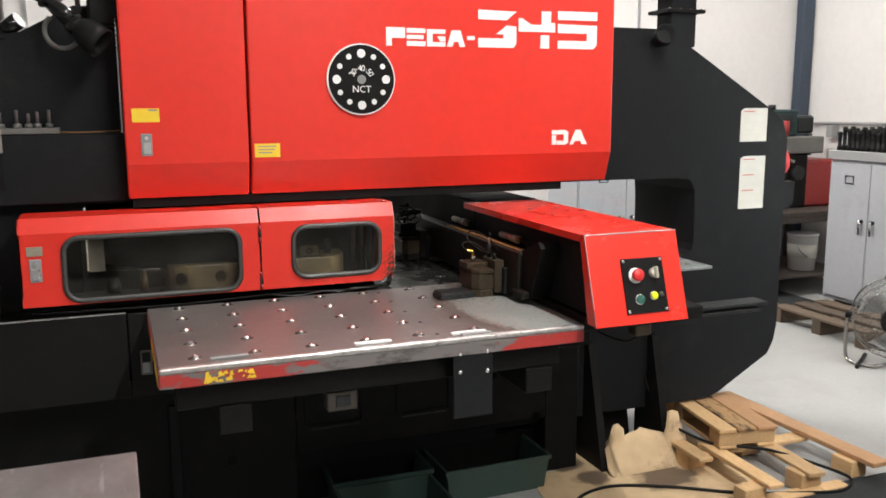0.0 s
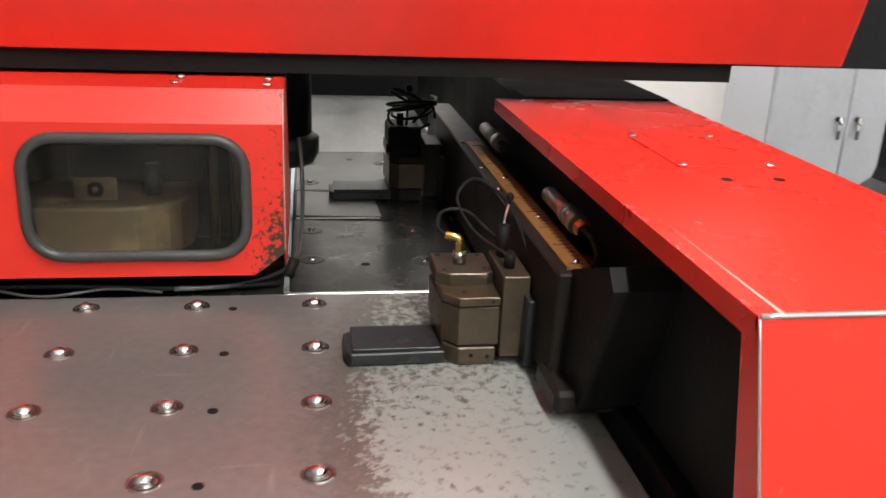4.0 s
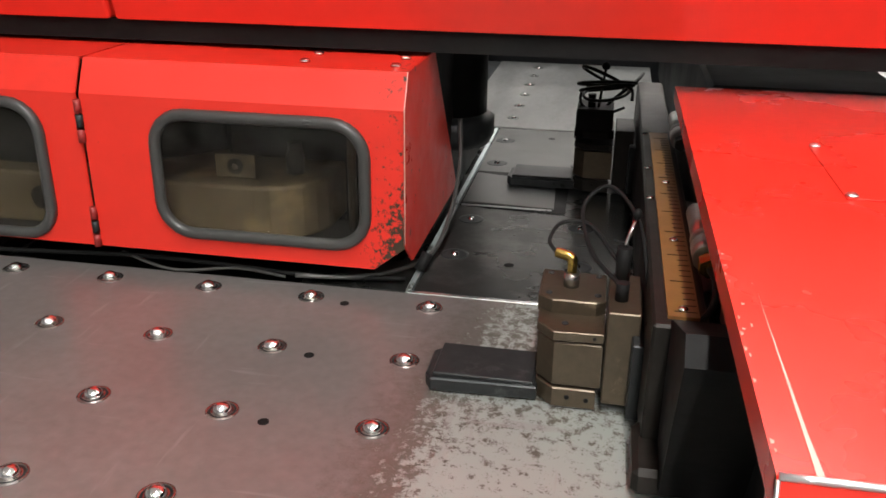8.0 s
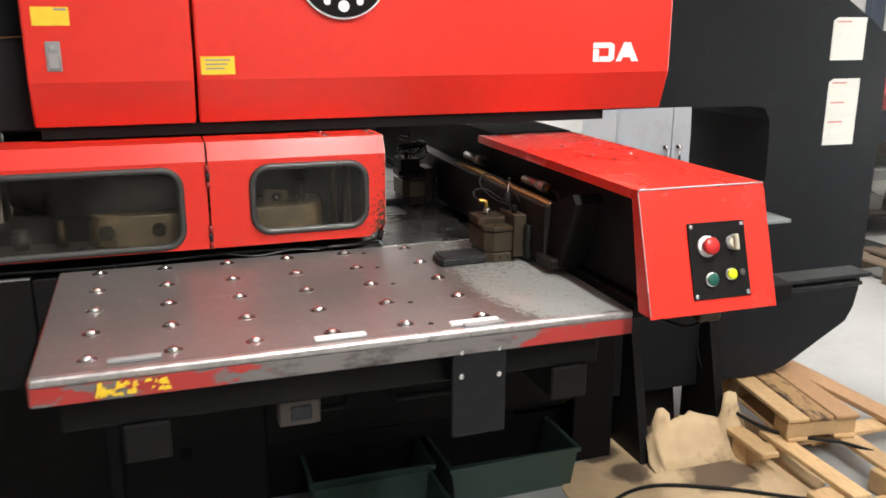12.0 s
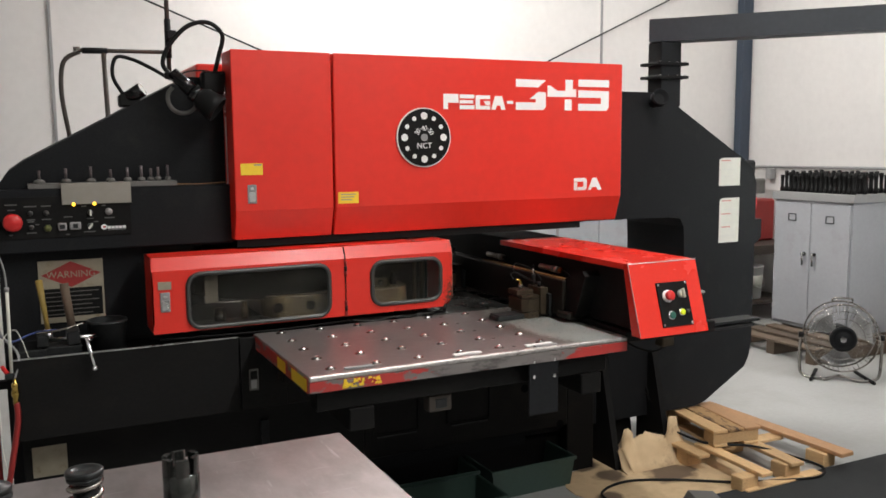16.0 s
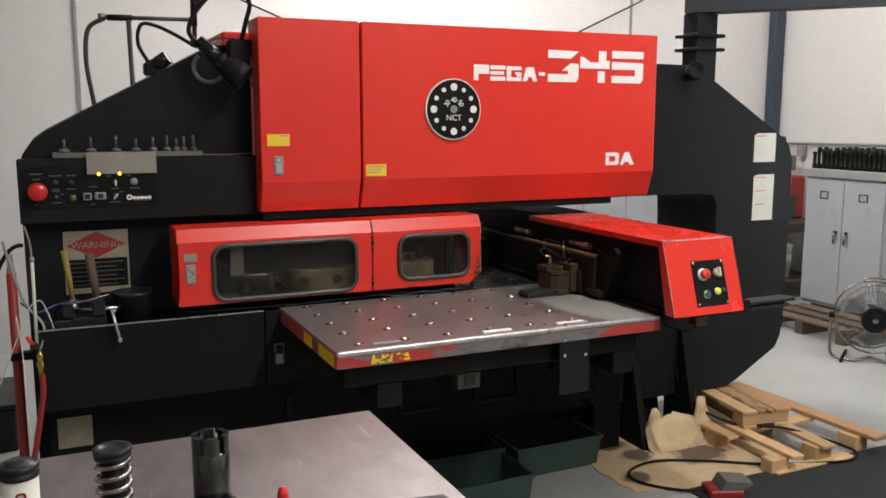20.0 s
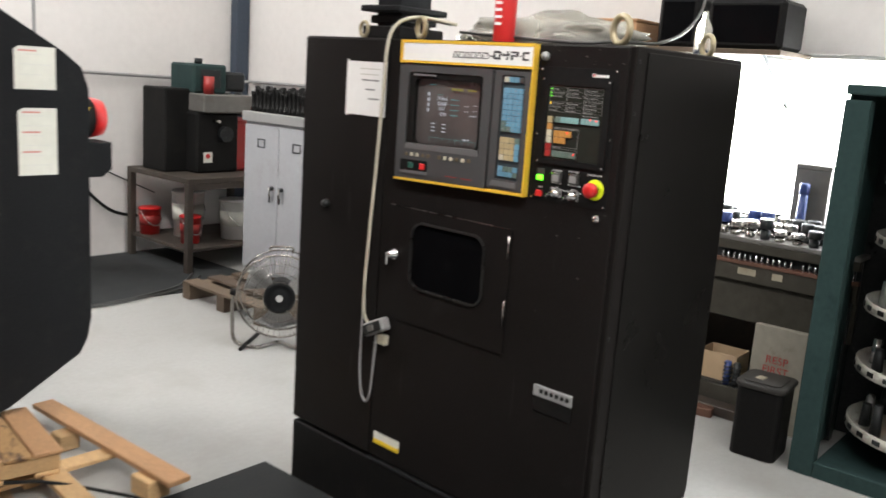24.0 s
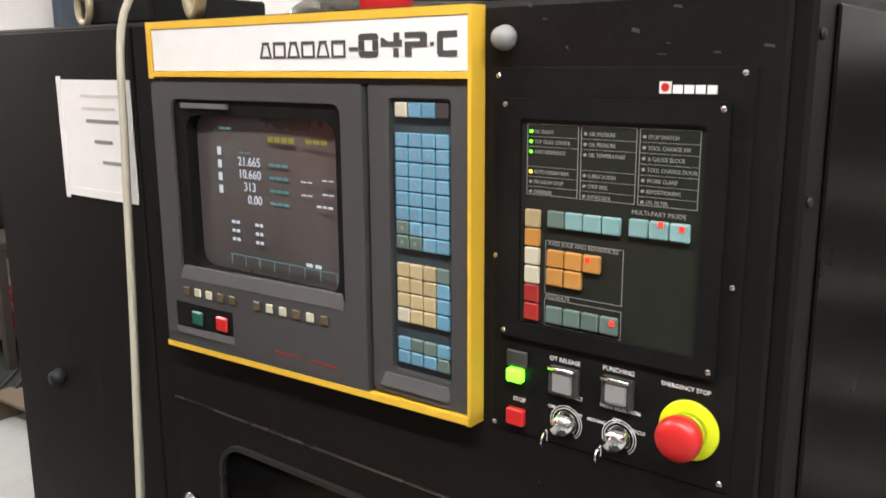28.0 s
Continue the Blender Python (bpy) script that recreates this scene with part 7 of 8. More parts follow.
# lower door window, handle, plates
lower = part("access_door", ring(rounded(-0.994, -0.490, 0.765, 1.142, 0.004, 5), rounded(-0.900, -0.592, 0.885, 1.100, 0.045, 5), "x", -0.012, -0.008), CABINET, nc, "access door with a dark window")
part("seal", ring(rounded(-0.9025, -0.5895, 0.8825, 1.1035, 0.048), rounded(-0.896, -0.596, 0.889, 1.097, 0.042), "x", -0.018, -0.0085), SEAL, lower, "black rubber window seal")
part("window_pane", prism(rounded(-0.896, -0.595, 0.888, 1.097, 0.042), "x", -0.011, -0.0085), GLOSS_BLACK, lower, "black glossy window pane")
part("door_edge", box(-0.0135, -0.0115, -0.994, -0.490, 1.1408, 1.1430), COUPLING, lower)
for z0, z1 in ((1.054, 1.124), (0.850, 0.930)):
    part("hinge", rod((-0.015, -0.989, z0), (-0.015, -0.989, z1), 0.003, seg=12), COUPLING, lower, "slim steel hinge")
hd = part("door_handle", lathe([(0.020, 0), (0.020, 0.008), (0.013, 0.012), (0.011, 0.028), (0.002, 0.030)], 20), CHROME, lower, "chrome turn handle")
hd.matrix_local = pose(-0.012, -0.517, 0.980, 0, -90, 0)
part("lever", box(-0.046, -0.038, -0.516, -0.503, 0.945, 0.985, 0.003), CHROME, lower)
sw = part("pendant_switch", box(-0.05, -0.008, -0.518, -0.418, 0.70, 0.745, 0.006), LIGHT_GREY, nc, "grey handheld switch box hung on the door")
tilt = Matrix.Translation((0, -0.468, 0.722)) @ Matrix.Rotation(radians(-27), 4, "X") @ Matrix.Translation((0, 0.468, -0.722))
sw.data.transform(tilt)
for ob in (part("switch_top", box(-0.055, -0.048, -0.512, -0.424, 0.706, 0.739, 0.002), DARK_STEEL, sw),
           part("rocker", box(-0.058, -0.054, -0.480, -0.450, 0.712, 0.733, 0.0015), BENCH_GREY, sw)):
    ob.data.transform(tilt)
part("hanger", box(-0.03, -0.008, -0.512, -0.470, 0.665, 0.70, 0.003), KEY_WHITE, sw)
cab = bmesh.new()
tube([(0.10, -0.62, 1.72), (0.03, -0.50, 1.735), (-0.022, -0.452, 1.68), (-0.030, -0.440, 1.50), (-0.030, -0.425, 1.25), (-0.034, -0.412, 1.0), (-0.034, -0.403, 0.85), (-0.036, -0.410, 0.76), (-0.034, -0.435, 0.722)], 0.0055, 8, bm=cab)
part("cable", cab, WHITE_CABLE, sw, "cream cable hanging down the cabinet")
part("cable", tube([(0.10, -0.60, 1.72), (0.03, -0.49, 1.73), (-0.016, -0.440, 1.68), (-0.020, -0.428, 1.50), (-0.020, -0.413, 1.25), (-0.022, -0.400, 1.0), (-0.024, -0.392, 0.86), (-0.026, -0.40, 0.78)], 0.0045, 8), LIGHT_GREY, sw)
part("cable_loop", tube([(-0.03, -0.47, 0.70), (-0.03, -0.462, 0.58), (-0.028, -0.452, 0.49), (-0.028, -0.435, 0.447), (-0.028, -0.408, 0.47), (-0.028, -0.394, 0.56), (-0.028, -0.394, 0.68), (-0.03, -0.40, 0.78)], 0.0045, 8), LIGHT_GREY, sw, "looped grey cable")
rp = part("door_pull", box(-0.013, -0.008, -1.255, -1.120, 0.682, 0.716, 0.002), LIGHT_GREY, nc, "silver recessed door pull")
# Black plate below the pull stands in for its shadow.
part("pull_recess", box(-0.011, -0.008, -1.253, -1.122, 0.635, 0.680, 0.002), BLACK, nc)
bars([(-1.245 + 0.018 * k, -1.233 + 0.018 * k, 0.694, 0.706) for k in range(6)], "x", -0.013, -0.0006, BLACK, rp)
vp = part("voltage_plate", box(-0.010, -0.008, -0.588, -0.463, 0.303, 0.343), PAPER, nc, "white voltage plate with a yellow band")
part("band", box(-0.0108, -0.010, -0.588, -0.463, 0.303, 0.318), YELLOW, vp)
screws("bolt", [(-0.008, -1.268, 1.218), (-0.008, -1.270, 0.347)], "-x", 0.012, CHROME, nc)
for zz in (0.28, 0.34):
    part("base_slot", box(-0.0085, -0.0075, -1.26, -1.10, zz - 0.03, zz - 0.02), BLACK, nc)

# lifting eyes and what lies on the roof
ring_bm = bmesh.new()
R0, r0 = 0.030, 0.008
vs = [[ring_bm.verts.new(((R0 + r0 * math.cos(6.2832 * j / 10)) * math.cos(6.2832 * i / 24), r0 * math.sin(6.2832 * j / 10), 0.036 + (R0 + r0 * math.cos(6.2832 * j / 10)) * math.sin(6.2832 * i / 24))) for j in range(10)] for i in range(24)]
for i in range(24):
    for j in range(10):
        f = ring_bm.faces.new((vs[i][j], vs[(i + 1) % 24][j], vs[(i + 1) % 24][(j + 1) % 10], vs[i][(j + 1) % 10]))
        f.smooth = True
bmesh.ops.recalc_face_normals(ring_bm, faces=ring_bm.faces)
eye = part("lifting_eye", ring_bm, EYE, nc, "dull pale brass lifting eye")
eye.matrix_local = pose(0.03, -0.535, 1.668, 0, 0, 70)
for ex, ey, ez, s in ((0.04, -1.255, 70, 1.15), (0.54, -1.245, 60, 1.0), (0.03, -0.265, 80, 0.8)):
    share("lifting_eye", eye, pose(ex, ey, 1.668, 0, 0, ez) @ Matrix.Diagonal((s, s, s, 1)), nc)

# ---- on the floor by the press ----
mat = tagged(part("floor_mat", box(1.62, 3.185, -1.9, 0.138, 0.0, 0.012, 0.003), MAT_RUBBER), "black rubber anti-fatigue mat before the control cabinet", "mat")


def bin_box(x, y, rz, w, d, h, label):
    t = thing("plastic_bin", label, "bin", x, y, 0, "bins under the press", rz=rz)
    bm = bmesh.new()
    a, b, k = w / 2, d / 2, 0.92
    th = 0.006
    lo = [(-a * k, -b * k), (a * k, -b * k), (a * k, b * k), (-a * k, b * k)]
    hi = [(-a, -b), (a, -b), (a, b), (-a, b)]
    v1 = [bm.verts.new((u, v, 0.0)) for u, v in lo]
    v2 = [bm.verts.new((u, v, h)) for u, v in hi]
    v3 = [bm.verts.new((u * 0.97, v * 0.97, h)) for u, v in hi]
    v4 = [bm.verts.new((u * 0.97, v * 0.97, th)) for u, v in lo]
    bm.faces.new(v1[::-1])
    for p, q in ((v1, v2), (v2, v3), (v3, v4)):
        for i in range(4):
            bm.faces.new((p[i], p[(i + 1) % 4], q[(i + 1) % 4], q[i]))
    bm.faces.new(v4)
    part("tub", bm, GREEN_BIN, t)
    part("rim", ring([(u * 1.03, v * 1.05) for u, v in hi], [(u * 0.985, v * 0.98) for u, v in hi], "z", h - 0.012, h + 0.004), GREEN_BIN, t)


bin_box(1.215, 0.695, 1, 0.46, 0.285, 0.142, "dark green plastic scrap bin under the table")
bin_box(0.745, 0.735, -1, 0.40, 0.26, 0.142, "dark green plastic scrap bin beside its twin")
bin_box(0.735, 0.440, 1, 0.38, 0.27, 0.135, "dark green plastic scrap bin standing before the others")

# torn oily cardboard
rnd = random.Random(11)
edge = [(1.40, 0.22), (1.75, 0.12), (2.08, 0.16), (2.30, 0.30), (2.38, 0.62), (2.33, 0.86), (2.05, 0.93), (1.72, 0.92), (1.66, 0.72), (1.42, 0.66), (1.38, 0.45)]
pts = []
for (x0, y0), (x1, y1) in zip(edge, edge[1:] + edge[:1]):
    for k in range(5):
        t = k / 5
        pts.append((x0 + (x1 - x0) * t + rnd.uniform(-.012, .012), y0 + (y1 - y0) * t + rnd.uniform(-.012, .012)))
card = thing("cardboard_sheet", "torn brown cardboard soaked with dark oil", "cardboard")
part("sheet", prism(pts, "z", 0.0, 0.004), CARD_OIL, card)
flap = bmesh.new()
top = [(1.76, 0.0), (1.745, 0.06), (1.75, 0.145), (1.785, 0.175), (1.782, 0.235), (1.80, 0.268), (1.828, 0.272), (1.850, 0.235), (1.862, 0.180), (1.875, 0.190), (1.90, 0.205), (1.925, 0.200), (1.95, 0.212),
       (1.99, 0.195), (2.03, 0.175), (2.055, 0.165), (2.066, 0.22), (2.07, 0.30), (2.10, 0.308), (2.132, 0.295), (2.15, 0.22), (2.17, 0.13), (2.19, 0.0)]
rows = 5
sheet_rows = []
for r in range(rows + 1):
    line = []
    for u, v in top:
        q = r / rows
        crease = 0.035 * noise.noise(Vector((u * 9, v * q * 9, 0.3))) + 0.012 * noise.noise(Vector((u * 27, v * q * 27, 1.7)))
        line.append(flap.verts.new((u + 0.02 * noise.noise(Vector((u * 14, q * 3, 4.1))) * q, 0.53 + 0.07 * q ** 0.5 + 0.14 * v * q + crease * q, 0.0045 + 0.74 * v * q ** 1.25)))
    sheet_rows.append(line)
for a, b in zip(sheet_rows, sheet_rows[1:]):
    for k in range(len(top) - 1):
        flap.faces.new((a[k], a[k + 1], b[k + 1], b[k])).smooth = True
bmesh.ops.recalc_face_normals(flap, faces=flap.faces[:])
bmesh.ops.solidify(flap, geom=flap.faces[:], thickness=0.004)
part("torn_flap", flap, CARDBOARD, card, "torn flap curling up from the sheet")


# pallets
def board(t, name, x0, x1, y0, y1, z0, z1, mat, rz=0.0):
    bm = box(-(x1 - x0) / 2, (x1 - x0) / 2, -(y1 - y0) / 2, (y1 - y0) / 2, z0, z1, 0.003)
    ob = part(name, bm, mat, t)
    ob.matrix_local = pose((x0 + x1) / 2, (y0 + y1) / 2, 0, 0, 0, rz)
    return ob


pal = thing("wooden_pallet", "broken pale pine pallet lying on the cardboard", "pallet", 2.08, 0.08, 0.0045, "pallets beside the press", rz=2)
for x0, x1, y0, y1, z0, z1 in ((0.0, 0.11, 0.02, 0.09, 0.0, 0.070), (0.30, 0.41, 0.03, 0.12, 0.0, 0.078), (0.60, 0.69, 0.05, 0.16, 0.0, 0.072), (0.02, 0.12, 0.40, 0.48, 0.0, 0.070), (0.34, 0.44, 0.42, 0.50, 0.0, 0.070), (0.58, 0.66, 0.62, 0.70, 0.0, 0.066)):
    board(pal, "block", x0, x1, y0, y1, z0, z1, WOOD, 1)
for x0, x1, y0, y1, r in ((0.105, 0.175, -0.02, 0.46, -4), (0.345, 0.425, 0.0, 0.44, -7), (0.02, 0.09, 0.30, 0.74, -4)):
    board(pal, "slat", x0, x1, y0, y1, 0.0705, 0.090, WOOD, r)
board(pal, "cross_board", 0.03, 0.66, 0.36, 0.44, 0.052, 0.070, WOOD, -3)
board(pal, "cross_board", 0.02, 0.52, -0.01, 0.055, 0.001, 0.016, WOOD, -2)
pal2 = thing("wooden_pallet", "small pine pallet laid on the broken one, oil stained", "pallet", 2.215, 0.44, 0.0955, "pallets beside the press", rz=-9)
board(pal2, "end_block", 0.0, 0.27, -0.005, 0.085, 0.016, 0.074, WOOD)
board(pal2, "end_block", 0.0, 0.27, 0.34, 0.42, 0.016, 0.074, WOOD)
board(pal2, "bottom_slat", 0.0, 0.09, -0.01, 0.42, 0.0, 0.0155, WOOD, 1)
board(pal2, "bottom_slat", 0.19, 0.27, -0.01, 0.42, 0.0, 0.0155, WOOD, -1)
for k, (x0, w) in enumerate(((-0.005, 0.082), (0.084, 0.092), (0.182, 0.095))):
    board(pal2, "slat", x0, x0 + w, -0.012, 0.44, 0.0745, 0.091, (WOOD, STAINED_WOOD, RED_WOOD)[k], (0.6, -0.4, 0)[k])
plank = tagged(part("loose_plank", box(-0.045, 0.045, -0.49, 0.49, 0, 0.022, 0.003), RED_WOOD), "reddish loose plank lying along the pallet", "plank")
plank.matrix_world = pose(2.738, 0.56, 0.078, 0, 0, 2)
post = tagged(part("wood_stub", box(-0.045, 0.045, -0.03, 0.03, 0, 0.19, 0.004), WOOD), "upright pale wood block by the pallet", "wood block")
post.matrix_world = pose(2.30, 0.93, 0.0, 0, 0, -6)
tagged(part("power_cable", tube([(2.05, 0.80, 0.42), (2.06, 0.76, 0.30), (2.10, 0.68, 0.17), (2.20, 0.52, 0.108), (2.30, 0.42, 0.105), (2.40, 0.34, 0.105), (2.56, 0.22, 0.06), (2.66, 0.14, 0.018), (2.55, 0.06, 0.018), (2.40, 0.09, 0.018),
                                          (2.15, 0.20, 0.012), (1.90, 0.36, 0.012), (1.68, 0.45, 0.012), (1.50, 0.40, 0.012), (1.47, 0.28, 0.012), (1.58, 0.14, 0.012), (1.70, 0.06, 0.02)], 0.0065), CABLE),
              "black power cable trailing over pallet and floor", "cable")
pedal = thing("foot_pedal", "red and grey foot pedal on the floor mat", "foot pedal", 1.74, 0.03, 0.012, rz=-20)
part("base", box(-0.09, 0.06, -0.06, 0.06, 0, 0.035, 0.006), OLD_RED, pedal)
part("cover", prism([(-0.045, 0.035), (0.055, 0.035), (0.10, 0.062), (0.098, 0.067), (-0.02, 0.078)], "y", -0.055, 0.055), BENCH_GREY, pedal)

# ---- foreground bench and its tooling ----
bench = thing("steel_bench", "flat grey steel bench in front of the press", "workbench", -0.168, -0.70, 0)
part("top", box(-1.30, 0, -1.05, 0, 0.875, 0.90, 0.003), BENCH_TOP, bench, "scratched pinkish grey steel top")
for x0 in (-1.26, -0.07):
    for y0 in (-1.02, -0.09):
        part("leg", box(x0, x0 + 0.05, y0, y0 + 0.05, 0, 0.875, 0.003), DARK_STEEL, bench)
part("apron", box(-1.26, -0.03, -0.06, -0.045, 0.80, 0.875), DARK_STEEL, bench)

h1 = thing("tool_sleeve", "dark steel notched tool sleeve on the bench", "tool holder", -0.642, -1.16, 0.90)
part("flange", lathe([(0.047, 0), (0.048, 0.004), (0.048, 0.028), (0.044, 0.034), (0.030, 0.034)], 32), DARK_STEEL, h1)
part("barrel", lathe([(0.034, 0.033), (0.034, 0.135), (0.030, 0.138)], 32), SLEEVE, h1)
for k in range(6):
    a0, a1 = 60 * k + 6, 60 * k + 48
    bm = bmesh.new()
    outer = [(0.034 * math.cos(radians(a)), 0.034 * math.sin(radians(a))) for a in range(a0, a1 + 1, 6)]
    inner = [(0.024 * math.cos(radians(a)), 0.024 * math.sin(radians(a))) for a in range(a1, a0 - 1, -6)]
    prism(outer + inner, "z", 0.1345, 0.168, bm=bm)
    part("crown_tooth", bm, SLEEVE, h1)
h2 = thing("punch_spring", "coil spring punch holder with flat dark cap on the bench", "punch holder", -0.812, -1.18, 0.90)
part("core", lathe([(0.021, 0), (0.021, 0.15), (0.005, 0.151)], 20), CABLE, h2)
part("spring", tube([(0.027 * math.cos(k * 0.5236), 0.027 * math.sin(k * 0.5236), 0.005 + 0.0018 * k) for k in range(86)], 0.0052, 8, rounds=2), COUPLING, h2, "worn steel coil spring")
part("top_coil", lathe([(0.029, 0.158), (0.032, 0.161), (0.032, 0.165), (0.030, 0.167)], 28), DARK_STEEL, h2)
part("cap", lathe([(0.030, 0.167), (0.033, 0.169), (0.033, 0.176), (0.031, 0.178), (0.022, 0.178), (0.021, 0.1765), (0.004, 0.1765)], 28), DARK_STEEL, h2, "flat dark end cap")
h3 = thing("grease_canister", "pale canister with a black lid on the bench", "canister", -0.960, -1.18, 0.90)
part("body", lathe([(0.029, 0), (0.030, 0.01), (0.030, 0.15), (0.027, 0.152)], 28), PAPER, h3)
part("lid", lathe([(0.030, 0.150), (0.0325, 0.152), (0.0325, 0.158), (0.030, 0.160), (0.030, 0.163), (0.0325, 0.165), (0.0325, 0.171), (0.029, 0.174), (0.022, 0.174), (0.021, 0.178), (0.003, 0.178)], 28), DARK_STEEL, h3, "dark ribbed lid")
part("label", ring(rounded(-0.006, 0.010, 0.112, 0.132, 0.006), rounded(-0.003, 0.007, 0.115, 0.129, 0.004), "y", -0.0312, -0.0285), OLD_RED, h3)
bars([(-0.003, 0.000, 0.096, 0.107), (0.002, 0.007, 0.096, 0.099), (0.002, 0.007, 0.104, 0.107)], "y", -0.0306, 0.002, GREY_TEXT, h3)
h4 = thing("red_handle_tool", "small tool with a red rounded handle on the bench", "hand tool", -0.512, -1.17, 0.90)
part("handle", lathe([(0.010, 0), (0.012, 0.01), (0.011, 0.03), (0.008, 0.042), (0.001, 0.045)], 16), RED_PLASTIC, h4)
rag = tagged(part("black_cloth", prism([(-0.45, -1.34), (-0.20, -1.36), (-0.21, -1.25), (-0.30, -1.235), (-0.44, -1.25)], "z", 0.9005, 0.906), CABLE), "folded black cloth lying on the bench", "cloth")
cart = thing("side_table", "small table with a bare pinkish brown top", "table", 1.75, -1.555, 0, rz=-4)
part("top", box(-0.34, 0, -0.36, 0, 0.81, 0.836, 0.006), TAN_TOP, cart)
for lx in (-0.32, -0.05):
    for ly in (-0.34, -0.05):
        part("leg", box(lx, lx + 0.03, ly, ly + 0.03, 0, 0.81, 0.002), DARK_STEEL, cart)

# ---- back of the hall ----
def locker(name, label, m, w, d, h):
    t = new(name)
    t.matrix_world = m
    tagged(t, label, "locker", "grey lockers")
    part("body", box(0, w, 0.004, d, 0, h, 0.004), LOCKER, t)
    for k, x0 in enumerate((0.012, w / 2 + 0.003)):
        dr = part("door", box(x0, x0 + w / 2 - 0.015, -0.014, 0.003, 0.03, h - 0.02, 0.003), LOCKER, t)
        cx = x0 + (w / 2 - 0.015) / 2
        part("card_holder", ring([(cx - .04, h - .17), (cx + .04, h - .17), (cx + .04, h - .11), (cx - .04, h - .11)], [(cx - .033, h - .163), (cx + .033, h - .163), (cx + .033, h - .117), (cx - .033, h - .117)], "y", -0.018, -0.013), DARK_STEEL, dr)
        hx = w / 2 + (-0.05 if k == 0 else 0.05)
        part("handle", rod((hx, -0.04, h * 0.54), (hx, -0.04, h * 0.60), 0.011, seg=10), CHROME, dr, "chrome handle")
        part("escutcheon", rod((hx, -0.013, h * 0.59), (hx, -0.045, h * 0.59), 0.014, seg=12), DARK_STEEL, dr)
        part("lever", box(hx - 0.007, hx + 0.007, -0.045, -0.035, h * 0.50, h * 0.56, 0.002), DARK_STEEL, dr)
    return t


def flat_pallet(label, x0, x1, y0, y1):
    t = thing("wooden_pallet", label, "pallet", x0, y0, 0, "pallets under lockers")
    for yy in (0.0, (y1 - y0) / 2 - 0.04, y1 - y0 - 0.08):
        board(t, "stringer", 0, x1 - x0, yy, yy + 0.08, 0.0, 0.10, OLD_WOOD)
    n = 6
    for k in range(n):
        u = (x1 - x0 - 0.12) * k / (n - 1)
        board(t, "slat", u, u + 0.115, 0, y1 - y0, 0.1005, 0.118, OLD_WOOD)
    return t


flat_pallet("old brown pallet carrying a grey locker", 4.30, 5.38, 1.62, 2.46)
# first locker faces the press: its width runs along the wall
locker("storage_locker", "grey two-door steel locker topped with a tool rack", pose(4.84, 2.54, 0.119, 0, 0, -90), 0.76, 0.46, 1.05)
rack = thing("tool_rack", "grey tray with rows of black tool holders", "tool rack", 4.84, 1.78, 1.1695)
part("tray", box(-0.02, 0.48, -0.02, 0.78, 0, 0.065, 0.004), LIGHT_GREY, rack)
tl = part("tool_holder", lathe([(0.017, 0.065), (0.019, 0.10), (0.014, 0.105), (0.014, 0.19), (0.017, 0.195), (0.017, 0.225), (0.003, 0.227)], 12), CABLE, rack)
for i in range(4):
    for j in range(17):
        if i or j:
            hh = 0.85 + 0.3 * ((i * 7 + j * 5) % 4) / 4
            share("tool_holder", tl, pose(0.04 + 0.12 * i, 0.03 + 0.044 * j, 0.065 * (1 - hh)) @ Matrix.Diagonal((1, 1, hh, 1)), rack)
tl.matrix_local = pose(0.04, 0.03, 0)
post = tagged(part("upright_bar", box(5.42, 5.46, 1.52, 1.56, 0, 1.62, 0.003), CHAR), "dark steel upright behind the locker", "post")

flat_pallet("brown pallet under the far locker", 2.86, 3.87, 2.98, 3.62)
locker("storage_locker", "grey two-door locker standing by the back wall", pose(2.98, 3.06, 0.119, 0, 0, 0), 0.82, 0.46, 1.06)
clut = thing("parts_tray", "tray of dark small parts on the far locker", "tray", 3.2, 3.12, 1.179)
part("tray", box(0, 0.55, 0, 0.3, 0, 0.05, 0.004), DARK_STEEL, clut)
for k in range(5):
    part("small_part", rod((0.06 + 0.1 * k, 0.1, 0.05), (0.06 + 0.1 * k, 0.1, 0.09 + 0.01 * (k % 3)), 0.03, seg=12), DARK_STEEL, clut)

# fan
fan = thing("floor_fan", "round grey wire floor fan on a bent tube stand", "fan", 4.18, 1.30, 0, rz=-42)
R, FZ = 0.235, 0.30
for yy in (-0.075, 0.075):
    bm = bmesh.new()
    tube([(R * math.cos(radians(a)), yy, FZ + R * math.sin(radians(a))) for a in range(0, 361, 20)], 0.006, 6, bm=bm, rounds=3)
    part("rim", bm, COUPLING, fan)
bm = bmesh.new()
for k in range(48):
    a = radians(7.5 * k)
    c, s = math.cos(a), math.sin(a)
    tube([(0.05 * c, -0.105, FZ + 0.05 * s), (0.14 * c, -0.10, FZ + 0.14 * s), (R * c, -0.075, FZ + R * s), (R * c, 0.075, FZ + R * s), (0.13 * c, 0.10, FZ + 0.13 * s)], 0.0014, 4, bm=bm, rounds=2)
tagged(part("wire_guard", bm, COUPLING, fan), kind="stuff")
for rr in (0.09, 0.14, 0.19):
    bm = bmesh.new()
    tube([(rr * math.cos(radians(a)), -0.102 + max(0, rr - 0.14) * 0.3, FZ + rr * math.sin(radians(a))) for a in range(0, 361, 20)], 0.0018, 5, bm=bm, rounds=3)
    part("guard_ring", bm, COUPLING, fan)
part("motor", rod((0, -0.02, FZ), (0, 0.13, FZ), 0.065, seg=24), CHAR, fan)
